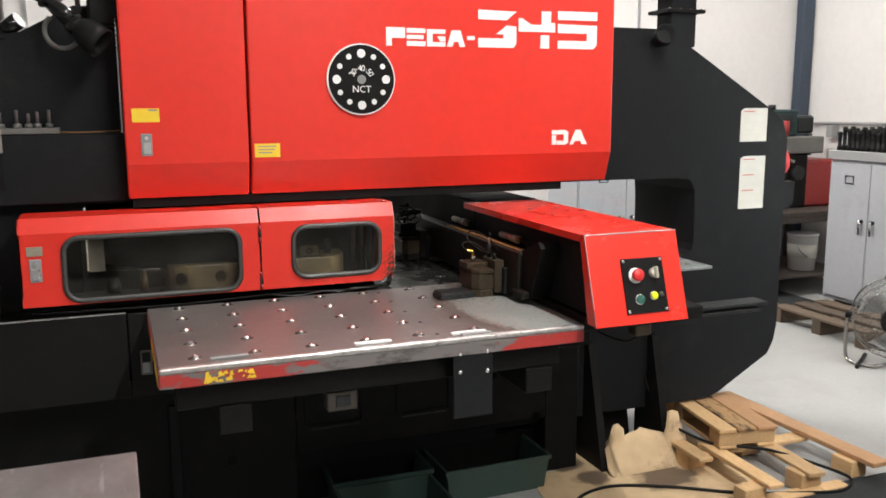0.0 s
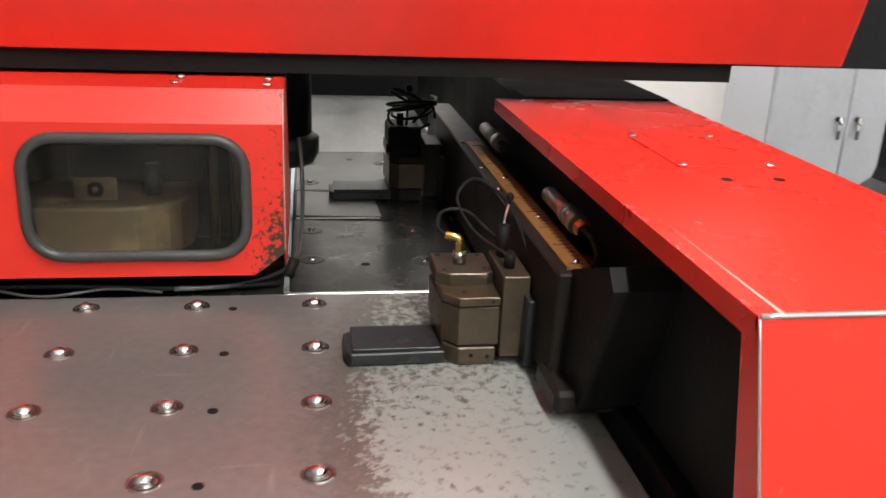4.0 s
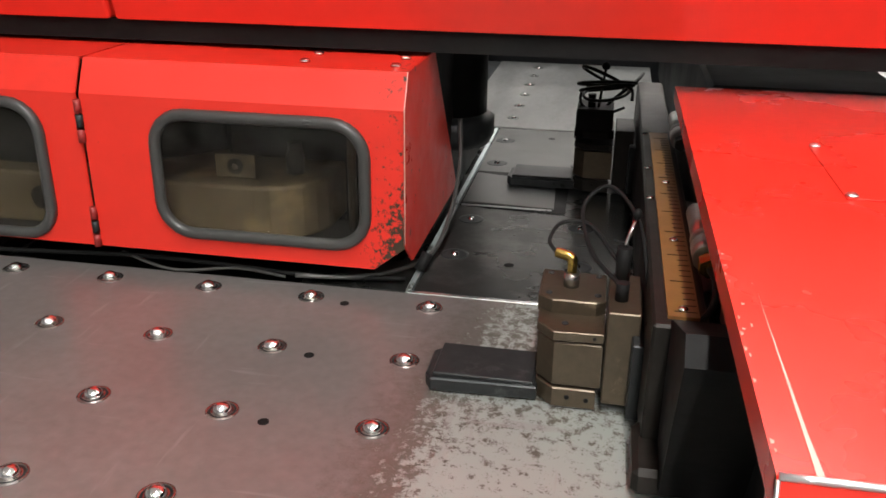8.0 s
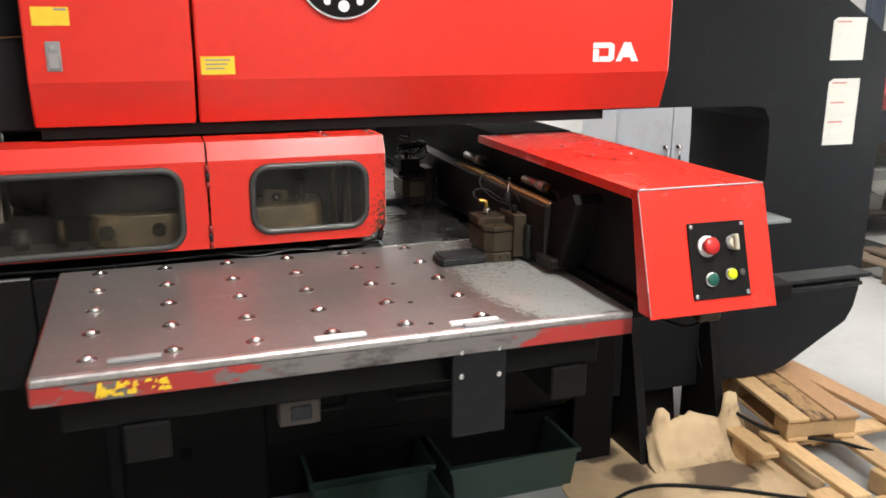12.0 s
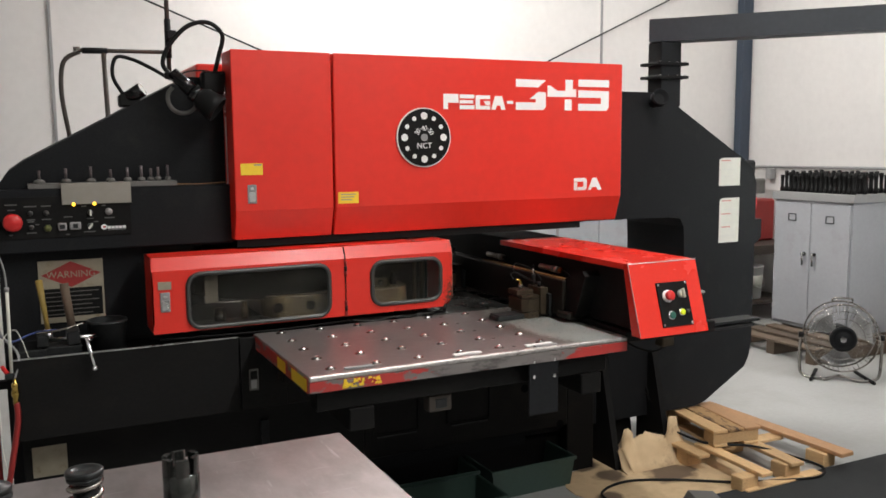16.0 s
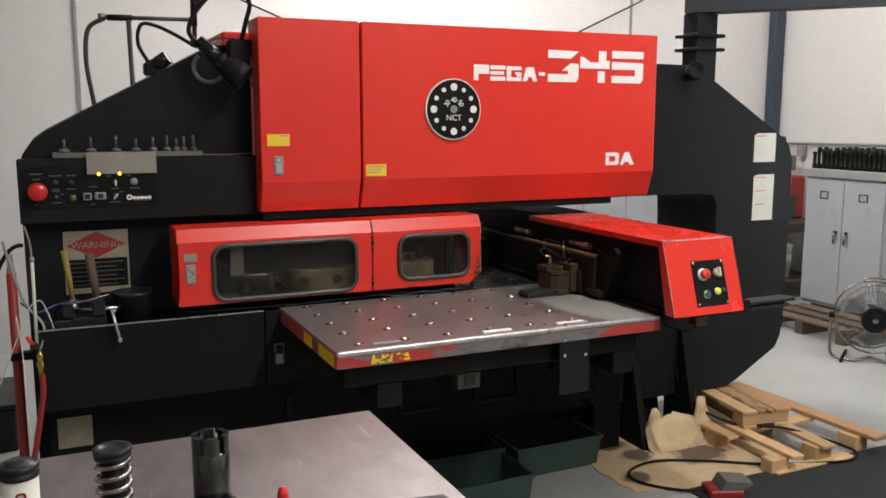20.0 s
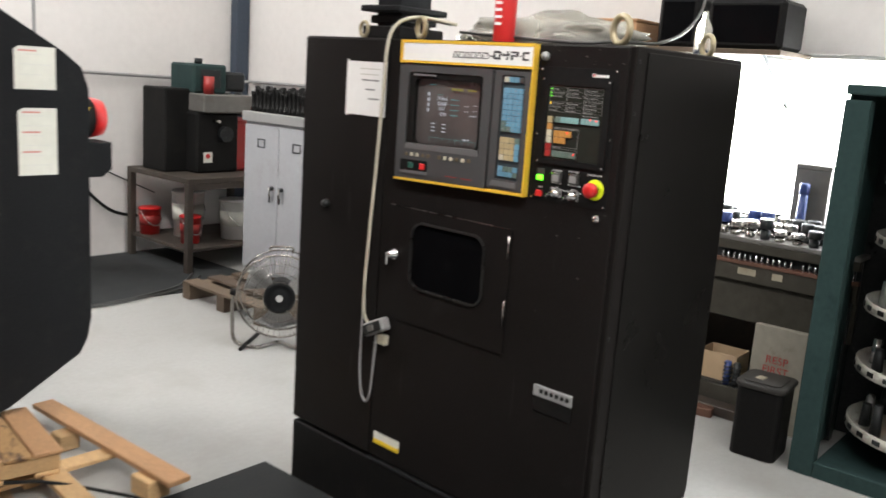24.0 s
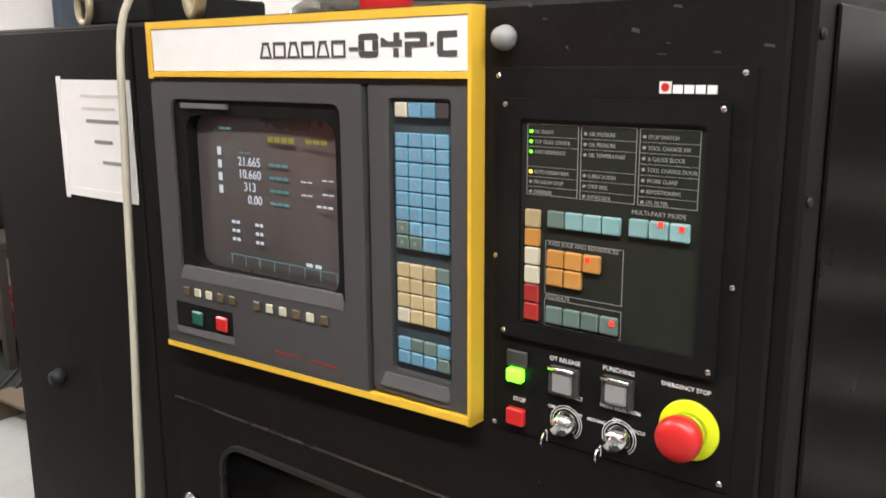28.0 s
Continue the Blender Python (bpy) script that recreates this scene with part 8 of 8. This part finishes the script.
part("hub_cover", lathe([(0.088, 0), (0.088, 0.006), (0.070, 0.012), (0.066, 0.008), (0.045, 0.008), (0.040, 0.014), (0.002, 0.016)], 28), CHAR, fan).matrix_local = pose(0, -0.098, FZ, 90, 0, 0)
part("hub_badge", rod((0, -0.120, FZ), (0, -0.112, FZ), 0.020, seg=18), CHROME, fan)
for k in range(3):
    bm = bmesh.new()
    a0 = radians(120 * k + 20)
    rows = []
    for i in range(6):
        r = 0.05 + 0.16 * i / 5
        rows.append([bm.verts.new((r * math.cos(a0 + w), -0.03 + 0.06 * q, FZ + r * math.sin(a0 + w))) for q, w in ((0, -0.25 - 0.06 * i), (0.5, 0.1), (1, 0.45 + 0.05 * i))])
    for p, q in zip(rows, rows[1:]):
        for j in range(2):
            bm.faces.new((p[j], p[j + 1], q[j + 1], q[j])).smooth = True
    bmesh.ops.solidify(bm, geom=bm.faces[:], thickness=0.003)
    part("blade", bm, LIGHT_GREY, fan)
part("stand", tube([(-0.26, 0, FZ), (-0.262, 0.0, 0.12), (-0.24, -0.02, 0.018), (-0.12, -0.10, 0.012), (0, -0.02, 0.02), (0.12, -0.10, 0.012), (0.24, -0.02, 0.018), (0.262, 0, 0.12), (0.26, 0, FZ)], 0.011), COUPLING, fan, "bent bright tube stand")
part("foot", rod((-0.20, -0.14, 0.012), (-0.13, 0.16, 0.012), 0.012), CABLE, fan)
part("foot", rod((0.20, -0.14, 0.012), (0.13, 0.16, 0.012), 0.012), CABLE, fan)
part("handle", tube([(-0.06, 0, FZ + R), (-0.055, 0, FZ + R + 0.03), (0.055, 0, FZ + R + 0.03), (0.06, 0, FZ + R)], 0.007), COUPLING, fan)
for xx in (-0.25, 0.25):
    part("pivot_knob", rod((xx * 0.96, 0, FZ), (xx * 1.1, 0, FZ), 0.02, seg=12), CABLE, fan)

# welded bench with buckets and a small machine
wb = thing("welded_bench", "dark brown welded steel bench with a lower shelf", "workbench", 4.68, 2.99, 0)
part("top", box(0, 0.98, 0, 0.84, 0.665, 0.705, 0.003), OLD_STEEL, wb)
part("lower_shelf", box(0.02, 0.96, 0.02, 0.82, 0.155, 0.18, 0.003), OLD_STEEL, wb)
for x0 in (0, 0.93):
    for y0 in (0, 0.79):
        part("leg", box(x0, x0 + 0.05, y0, y0 + 0.05, 0, 0.665, 0.003), OLD_STEEL, wb)
part("rail", box(0.05, 0.93, 0.0, 0.03, 0.62, 0.665), OLD_STEEL, wb)


def pail(x, y, r, h, mat, label, stripe):
    t = thing("pail", label, "pail", 4.86 + x, 2.99 + y, 0.1805, "pails on the bench shelf")
    part("tub", lathe([(r * 0.86, 0), (r, h), (r * 1.03, h), (r * 1.03, h - 0.02), (r * 0.95, h + 0.002), (r * 0.1, h - 0.01)], 24), mat, t)
    part("label", lathe([(r * 0.93, h * 0.35), (r * 0.985, h * 0.72), (r * 0.94, h * 0.72)], 24), stripe, t)
    part("bail", tube([(r, 0, h * 0.9), (r * 0.7, -r * 0.8, h * 0.5), (0, -r * 1.15, h * 0.35), (-r * 0.7, -r * 0.8, h * 0.5), (-r, 0, h * 0.9)], 0.004, 6), BARE, t)


pail(-0.06, 0.71, 0.085, 0.21, RED_PLASTIC, "small red plastic pail with a faded label", OLD_RED)
pail(0.00, 0.24, 0.080, 0.21, RED_PLASTIC, "small red plastic pail at the shelf front", OLD_RED)
pail(0.15, 0.50, 0.125, 0.36, WHITE, "large white plastic pail on the bench shelf", PAPER)
pail(0.41, 0.24, 0.125, 0.31, WHITE, "large white plastic pail beneath the bench", PAPER)
gm = thing("bench_machine", "black and red bench machine with a grey table", "bench machine", 4.86, 2.99, 0.7055)
part("column", box(-0.12, 0.10, 0.40, 0.72, 0, 0.63, 0.01), BLACK, gm)
part("body", box(0.06, 0.44, 0.26, 0.70, 0, 0.46, 0.015), BLACK, gm)
part("slide", box(0.08, 0.54, 0.20, 0.60, 0.46, 0.60, 0.01), BENCH_GREY, gm)
part("motor_box", box(0.08, 0.38, 0.34, 0.66, 0.60, 0.82, 0.015), GREEN_PAINT, gm, "green motor housing")
part("head", box(0.36, 0.56, 0.34, 0.60, 0.62, 0.77, 0.02), DARK_STEEL, gm)
part("red_tin", rod((0.16, 0.26, 0.60), (0.16, 0.26, 0.73), 0.04, seg=16), OLD_RED, gm)
part("vent_panel", box(0.14, 0.32, 0.336, 0.341, 0.64, 0.78, 0.002), DARK_STEEL, gm)
part("cap_knob", rod((0.20, 0.46, 0.82), (0.20, 0.46, 0.86), 0.03, seg=14), DARK_STEEL, gm)
part("hand_wheel", rod((0.30, 0.25, 0.30), (0.30, 0.21, 0.30), 0.06, seg=18), DARK_STEEL, gm)
part("clamp_screw", rod((0.20, 0.25, 0.40), (0.20, 0.17, 0.40), 0.012, seg=10), COUPLING, gm)
part("spindle", rod((0.46, 0.30, 0.44), (0.46, 0.30, 0.62), 0.03, seg=14), DARK_STEEL, gm)
part("red_cover", box(0.42, 0.76, 0.28, 0.66, 0, 0.40, 0.02), OLD_RED, gm, "dark red side cover")
bars([(0.12, 0.20, 0.08, 0.16)], "y", 0.259, -0.001, PAPER, gm)
part("emblem", rod((0.16, 0.258, 0.13), (0.16, 0.2565, 0.13), 0.02, seg=14), RED_PLASTIC, gm)
tagged(part("floor_mat", prism([(3.72, 2.62), (5.05, 2.50), (5.05, 3.86), (4.05, 3.86)], "z", 0.0, 0.006), MAT_RUBBER), "thin dark mat on the floor by the wall", "mat")
jb2 = thing("conduit", "grey conduit and junction box on the back wall", "conduit", 4.15, 3.86, 1.22)
part("box", box(-0.05, 0.05, -0.05, 0.038, -0.06, 0.06, 0.004), LIGHT_GREY, jb2)
part("pipe", tube([(0.0, 0, 0.06), (0.01, 0, 0.14), (0.10, 0, 0.185), (0.5, 0, 0.185), (1.2, 0, 0.175)], 0.013), LIGHT_GREY, jb2)
part("pipe", rod((-0.05, 0, 0.0), (-0.45, 0, 0.0), 0.013), LIGHT_GREY, jb2)
part("pipe", tube([(1.2, 0, 0.175), (1.47, -0.02, 0.175), (1.60, -0.12, 0.178), (1.615, -0.35, 0.182), (1.615, -1.6, 0.19), (1.615, -3.0, 0.19)], 0.013), LIGHT_GREY, jb2)
part("clip", box(1.57, 1.63, -0.42, -0.35, 0.06, 0.165, 0.004), LIGHT_GREY, jb2, "small grey cable clip below the conduit")
part("cable", tube([(0.02, -0.01, -0.05), (0.06, -0.01, -0.35), (0.18, -0.01, -0.65), (0.40, -0.01, -0.86), (0.62, -0.02, -0.92)], 0.013), CABLE, jb2)
part("wire", tube([(-0.1, 0.02, -0.35), (0.3, 0.02, -0.52), (0.8, 0.02, -0.75)], 0.005), DARK_STEEL, jb2)
cords = tagged(part("floor_cable", tube([(2.95, 2.45, 0.012), (3.4, 2.63, 0.012), (3.8, 2.56, 0.012), (4.2, 2.62, 0.014), (4.45, 2.72, 0.012), (4.7, 2.95, 0.012)], 0.008), RUBBER), "black cables lying across the floor", "cable")
cords = tagged(part("floor_cable", tube([(2.95, 2.40, 0.012), (3.4, 2.58, 0.012), (3.8, 2.53, 0.012), (4.2, 2.57, 0.014), (4.5, 2.66, 0.012), (4.7, 2.86, 0.012)], 0.007), RUBBER), "second thin cable lying across the floor", "cable")

# right wall: tool bench in front of the window, shelf above it
tb = thing("tool_bench", "grey steel tool bench below the bright window", "workbench", 5.28, -0.2, 0)
part("top", box(0, 0.50, -1.20, 0.55, 0.868, 0.890, 0.003), BENCH_GREY, tb)
# Back panel takes a dark steel colour for the shade under the bench.
part("back_panel", box(0.40, 0.42, -1.20, 0.55, 0.0, 0.868), OLD_STEEL, tb)
part("drawer_panel", box(0.05, 0.07, -1.20, 0.55, 0.47, 0.665, 0.003), OLIVE_STEEL, tb, "soiled olive drawer front")
part("rail", box(-0.005, 0.02, -1.20, 0.55, 0.825, 0.868, 0.002), OLIVE_STEEL, tb)
part("peg_backing", box(0.035, 0.05, -1.20, 0.55, 0.775, 0.868, 0.001), DARK_STEEL, tb)
part("brown_strip", box(0.012, 0.05, -1.20, 0.55, 0.755, 0.774, 0.001), RUST_STRIP, tb, "rusty brown strip below the pegs")
part("lower_rail", box(0.02, 0.055, -1.20, 0.55, 0.67, 0.754, 0.002), OLIVE_STEEL, tb)
for yy, w in ((-0.86, 0.05), (-0.73, 0.09), (-1.08, 0.06)):
    part("sticker", box(0.0184, 0.0202, yy, yy + w, 0.705, 0.737, 0.0), SIGN_CREAM, tb, "rubbed pale sticker")
peg = None
for k in range(60):
    yy = -1.17 + 0.028 * k
    if k % 14 == 9:
        continue
    if peg is None:
        peg = part("peg", rod((0, 0, 0), (0, 0, 0.036), 0.0065, seg=8), BARE, tb)
    else:
        peg = share("peg", peg, pose(0, 0, 0), tb)
    peg.matrix_local = pose(0.025, yy, 0.774)
for yy in (-1.18, 0.50):
    part("leg", box(0.02, 0.07, yy, yy + 0.05, 0, 0.868), DARK_STEEL, tb)
part("shelf", box(0.02, 0.399, -1.15, 0.5, 0.11, 0.13), DARK_STEEL, tb)
rnd = random.Random(21)
base_mesh = {}
for i in range(4):
    for j in range(15):
        yy = -1.32 + 0.075 * j + rnd.uniform(-.012, .012)
        kind = rnd.choice(("steel", "black", "blue", "steel", "black"))
        if i == 3 and -1.10 < yy < -0.88:
            continue
        t = thing("punch_tool", {"steel": "short steel punch tool standing on the bench", "black": "black punch tool standing on the bench", "blue": "blue capped punch tool standing on the bench"}[kind], "punch tool", 5.33 + 0.10 * i, yy, 0.8905, "punch tools on the bench")
        h = {"steel": 0.055, "black": 0.075, "blue": 0.095}[kind] + rnd.uniform(0, 0.03) + 0.008 * i
        if kind not in base_mesh:
            a = part("barrel", lathe([(0.022, 0), (0.023, 0.02), (0.023, 0.42), (0.019, 0.44), (0.019, 0.5)], 16), {"steel": COUPLING, "black": DARK_STEEL, "blue": COUPLING}[kind], t)
            b = part("head", lathe([(0.019, 0.5), (0.031, 0.52), (0.032, 0.55), (0.032, 0.95), (0.029, 0.985), (0.012, 0.985), (0.011, 0.96), (0.001, 0.96)], 18), {"steel": COUPLING, "black": DARK_STEEL, "blue": BLUE_PLASTIC}[kind], t)
            base_mesh[kind] = (a.data, b.data)
        else:
            a, b = new("barrel", base_mesh[kind][0]), new("head", base_mesh[kind][1])
        for o in (a, b):
            o.parent = t
            o.matrix_local = Matrix.Diagonal((1, 1, h, 1))
tall = thing("grey_box", "dull grey box standing against the window on the bench", "box", 5.672, -1.10, 0.8905)
part("body", box(0, 0.10, 0, 0.175, 0, 0.335, 0.004), BENCH_GREY, tall)
part("lid", box(-0.003, 0.103, -0.003, 0.178, 0.335, 0.36, 0.004), BENCH_GREY, tall)
blue = thing("blue_bottle", "tall blue plastic bottle among the punch tools", "bottle", 5.632, -0.995, 0.8905)
part("body", lathe([(0.022, 0), (0.024, 0.006), (0.024, 0.214), (0.012, 0.2145)], 18), BLUE_PLASTIC, blue)
part("cap", lathe([(0.0255, 0.215), (0.0255, 0.262), (0.022, 0.268), (0.002, 0.269)], 18), BLUE_PLASTIC, blue)
binb = thing("black_bin", "black plastic waste bin with a dull rounded lid", "bin", 4.915, -1.188, 0, rz=4)
part("tub", prism(rounded(-0.112, 0.112, -0.10, 0.10, 0.035, 4), "z", 0.0, 0.315, 0.006), BIN_BLACK, binb)
part("lid_rim", prism(rounded(-0.122, 0.122, -0.110, 0.110, 0.040, 5), "z", 0.3155, 0.340, 0.008), BIN_LID, binb, "dull grey-black rounded lid rim")
part("lid_flap", prism(rounded(-0.095, 0.095, -0.082, 0.082, 0.030, 5), "z", 0.3405, 0.346, 0.002), BIN_LID, binb)
part("paper_scrap", prism([(-0.05, 0.01), (0.0, 0.0), (0.012, 0.035), (-0.04, 0.045)], "z", 0.3462, 0.3475), SIGN_CREAM, binb)
sgn = thing("safety_carton", "pale carton lettered in red behind the waste bin", "carton", 5.20, -1.22, 0.0)
part("carton", box(0, 0.04, -0.12, 0.22, 0.0, 0.505, 0.003), DIMMED_CARTON, sgn)
lettering("RESP", 0.052, pose(-0.002, 0.150, 0.330, 90, 0, -90), OLD_RED, sgn)
lettering("FIRST", 0.052, pose(-0.002, 0.160, 0.280, 90, 0, -90), OLD_RED, sgn)
fb = thing("wood_block", "short dark red-stained wooden block on the floor", "wood block", 5.13, -0.80, 0.0, rz=12)
part("block", box(-0.03, 0.03, -0.075, 0.075, 0, 0.045, 0.004), RUST_STRIP, fb)
# Low dark block stands in for floor clutter and its shadow.
tagged(part("steel_channel", box(5.165, 5.262, -1.05, 0.45, 0.0, 0.052, 0.004), OLD_STEEL), "low dark strip added for clutter and shadow along the bench", "steel channel")
part("kick_panel", box(0.0, 0.015, -1.12, 0.49, 0.0, 0.125, 0.002), OLIVE_STEEL, tb, "soiled grey panel below the shelf")
for y0, w, d, h in ((-0.62, 0.22, 0.20, 0.19), (-0.36, 0.18, 0.22, 0.13), (-0.12, 0.26, 0.20, 0.20), (0.18, 0.20, 0.18, 0.15)):
    bx = thing("parts_box", "dark parts box on the lower shelf", "box", 5.36, y0, 0.1305, "parts boxes on the shelf")
    part("tub", ring([(0, 0), (d, 0), (d, w), (0, w)], [(0.005, 0.005), (d - 0.005, 0.005), (d - 0.005, w - 0.005), (0.005, w - 0.005)], "z", 0, h), OLD_STEEL, bx)
    part("bottom", box(0.005, d - 0.005, 0.005, w - 0.005, 0.001, 0.006), OLD_STEEL, bx)
    part("contents", box(0.012, d - 0.012, 0.012, w - 0.012, 0.006, h * 0.7, 0.01), DARK_STEEL, bx)
cb = thing("cardboard_box", "open brown cardboard box on the lower shelf", "box", 5.335, -0.785, 0.1305)
part("carton", ring([(0, -0.10), (0.17, -0.10), (0.17, 0.10), (0, 0.10)], [(0.005, -0.095), (0.165, -0.095), (0.165, 0.095), (0.005, 0.095)], "z", 0, 0.14), CARDBOARD_CLEAN, cb)
part("bottom", box(0.006, 0.164, -0.094, 0.094, 0.001, 0.006), CARDBOARD_CLEAN, cb)
part("contents", box(0.012, 0.158, -0.088, 0.088, 0.0065, 0.06, 0.012), OLD_STEEL, cb)
for k, yy in enumerate((-0.90, -0.855)):
    sp = thing("punch_tool", "dark spring punch standing on the lower shelf", "punch tool", 5.312 - 0.004 * k, yy, 0.1305, "punch tools on the shelf")
    part("core", rod((0, 0, 0), (0, 0, 0.12), 0.016, seg=14), BLUE_PLASTIC if k else DARK_STEEL, sp)
    part("spring", tube([(0.019 * math.cos(q * 0.7), 0.019 * math.sin(q * 0.7), 0.005 + 0.0022 * q) for q in range(50)], 0.004, 6, rounds=2), DARK_STEEL, sp)

gc = thing("carousel_cabinet", "teal green open steel cabinet with round tool shelves", "tool cabinet", 4.82, -1.355, 0)
for y0, y1 in ((-0.10, 0.0), (-0.95, -0.85)):
    part("upright", box(0, 0.06, y0, y1, 0, 1.58, 0.004), GREEN_PAINT, gc)
part("side_panel", box(0.06, 0.62, -0.015, 0.0, 0.02, 1.60, 0.002), GREEN_PAINT, gc)
part("side_panel", box(0.06, 0.62, -0.95, -0.935, 0.02, 1.60, 0.002), GREEN_PAINT, gc)
part("back_panel", box(0.60, 0.62, -0.935, -0.015, 0.02, 1.60, 0.002), DARK_STEEL, gc)
part("roof", box(0, 0.62, -0.95, 0, 1.60, 1.64, 0.004), GREEN_PAINT, gc)
part("floor_pan", box(0, 0.62, -0.85, -0.10, 0.0, 0.07, 0.004), GREEN_PAINT, gc)
part("spindle", rod((0.33, -0.47, 0.07), (0.33, -0.47, 1.6), 0.025), DARK_STEEL, gc)
for z in (0.20, 0.46, 0.72, 1.0, 1.25):
    sh = part("round_shelf", lathe([(0.33, 0), (0.345, 0.003), (0.345, 0.045), (0.335, 0.045), (0.33, 0.012), (0.03, 0.012)], 40, at=(0.33, -0.47, z)), SHELF_CREAM, gc, "soiled white rimmed round shelf")
    for k in range(14):
        a = radians(k * 360 / 14 + z * 40)
        hh = 0.11 + 0.05 * ((k * 3) % 4) / 4
        part("stored_tool", rod((0.33 + 0.27 * math.cos(a), -0.47 + 0.27 * math.sin(a), z + 0.012), (0.33 + 0.27 * math.cos(a), -0.47 + 0.27 * math.sin(a), z + hh), 0.024, 0.018, seg=10), DARK_STEEL if k % 3 else BARE, sh)
    for k in range(24):
        a = radians(k * 15 + 4)
        tg = part("shelf_tag", box(-0.002, 0.002, -0.018, 0.018, 0.014, 0.034), BLACK if k % 2 else DARK_STEEL, sh)
        tg.matrix_local = pose(0.33 + 0.346 * math.cos(a), -0.47 + 0.346 * math.sin(a), z, 0, 0, math.degrees(a))

shelf = thing("wall_shelf", "long shelf on the wall above the window", "shelf", 5.35, -0.4, 1.765)
part("board", box(0, 0.44, -0.48, 1.3, 0, 0.025, 0.003), OLD_WOOD, shelf)
for yy in (-0.4, 1.1):
    part("bracket", prism([(0.03, 0.0), (0.44, 0.0), (0.44, -0.25)], "y", yy, yy + 0.02), DARK_STEEL, shelf)
for y0, y1, h, x0 in ((-0.42, -0.19, 0.26, 5.42), (-0.86, -0.47, 0.24, 5.40)):
    mo = thing("black_case", "black equipment case on the wall shelf", "case", x0, y0, 1.7905, "cases on the shelf")
    part("case", box(0, 0.30, 0, y1 - y0, 0, h, 0.02), CABLE, mo)
    part("front", box(-0.004, 0.0, 0.03, y1 - y0 - 0.03, 0.03, h - 0.03, 0.002), GLOSS_BLACK, mo)
wbx = thing("wooden_box", "shallow brown wooden box on the wall shelf", "box", 5.40, -0.08, 1.7905)
part("box", box(0, 0.28, 0, 0.44, 0, 0.125, 0.006), RED_WOOD, wbx)
part("lid", box(-0.006, 0.286, -0.006, 0.446, 0.125, 0.14, 0.003), RED_WOOD, wbx)

# roof of the control cabinet: spray can, bag, duct
sc = thing("spray_can", "red spray can with a white top on the cabinet", "spray can", 3.27, -0.815, 1.669)
part("can", lathe([(0.032, 0), (0.033, 0.004), (0.033, 0.15), (0.030, 0.162), (0.018, 0.172), (0.018, 0.178)], 24), RED_PLASTIC, sc)
part("cap", lathe([(0.018, 0.176), (0.018, 0.20), (0.012, 0.212), (0.001, 0.213)], 18), WHITE, sc)
bars([(-0.012, 0.012, 0.05 + 0.02 * k, 0.058 + 0.02 * k) for k in range(4)], "x", -0.0335, -0.0006, WHITE, sc)
bag = bmesh.new()
bmesh.ops.create_icosphere(bag, subdivisions=4, radius=1)
for v in bag.verts:
    n1 = noise.noise(v.co * 2.3) * 0.28 + noise.noise(v.co * 6) * 0.13
    v.co = Vector((v.co.x * 0.13 * (1 + n1), v.co.y * 0.30 * (1 + n1), max(0.0, 0.035 + v.co.z * 0.062 * (1 + 1.6 * n1))))
for f in bag.faces:
    f.smooth = True
bagt = tagged(part("plastic_bag", bag, FILM), "crumpled clear plastic bag on the cabinet roof", "bag")
bagt.matrix_world = pose(3.45, -0.86, 1.669, 0, 0, 4)
bagf = thing("bagged_parts", "pale parts wrapped inside the plastic bag", "parts", 3.44, -0.70, 1.669)
part("part", rod((0, -0.1, 0.04), (0.02, 0.1, 0.05), 0.035, seg=14), PAPER, bagf)
part("part", rod((0.03, -0.42, 0.03), (0.03, -0.14, 0.03), 0.025, seg=14), LIGHT_GREY, bagf)
duct = thing("cable_duct", "square black cable duct entering the cabinet roof", "cable duct", 3.33, -0.345, 1.669)
part("collar", box(-0.11, 0.11, -0.085, 0.085, 0, 0.04, 0.004), BLACK, duct)
part("collar", box(-0.09, 0.09, -0.07, 0.07, 0.05, 0.075, 0.004), BLACK, duct)
part("collar", box(-0.12, 0.12, -0.09, 0.09, 0.085, 0.105, 0.004), CHAR, duct)
part("riser", box(-0.075, 0.075, -0.055, 0.055, 0.0, 0.66, 0.004), CHAR, duct)
wire = tagged(part("roof_cable", tube([(3.30, -0.62, 1.70), (3.27, -1.05, 1.678), (3.28, -1.20, 1.685), (3.50, -1.22, 1.70), (3.85, -1.15, 1.80), (4.4, -1.0, 2.1), (5.6, -0.9, 2.6)], 0.0045), RUBBER), "grey cable slung over the cabinet roof", "cable")
bottle = thing("clear_bottle", "clear bottle with blue liquid on the cabinet roof", "bottle", 3.84, -1.18, 1.669)
part("body", lathe([(0.024, 0), (0.026, 0.005), (0.026, 0.10), (0.010, 0.13), (0.010, 0.15)], 20), FILM, bottle)
part("liquid", lathe([(0.021, 0.004), (0.022, 0.03), (0.002, 0.031)], 18), BLUE_PLASTIC, bottle)
hk = thing("chain_hook", "grey lifting hook hanging above the cabinet", "hook", 3.86, -1.2, 1.95)
part("hook", tube([(0, 0, 0.1), (0, 0.0, 0.02), (0.03, 0, -0.02), (0, 0, -0.06), (-0.03, 0, -0.03)], 0.01), LIGHT_GREY, hk)
part("rope", rod((0, 0, 0.1), (0, 0, 2.34), 0.006, seg=8), LIGHT_GREY, hk)
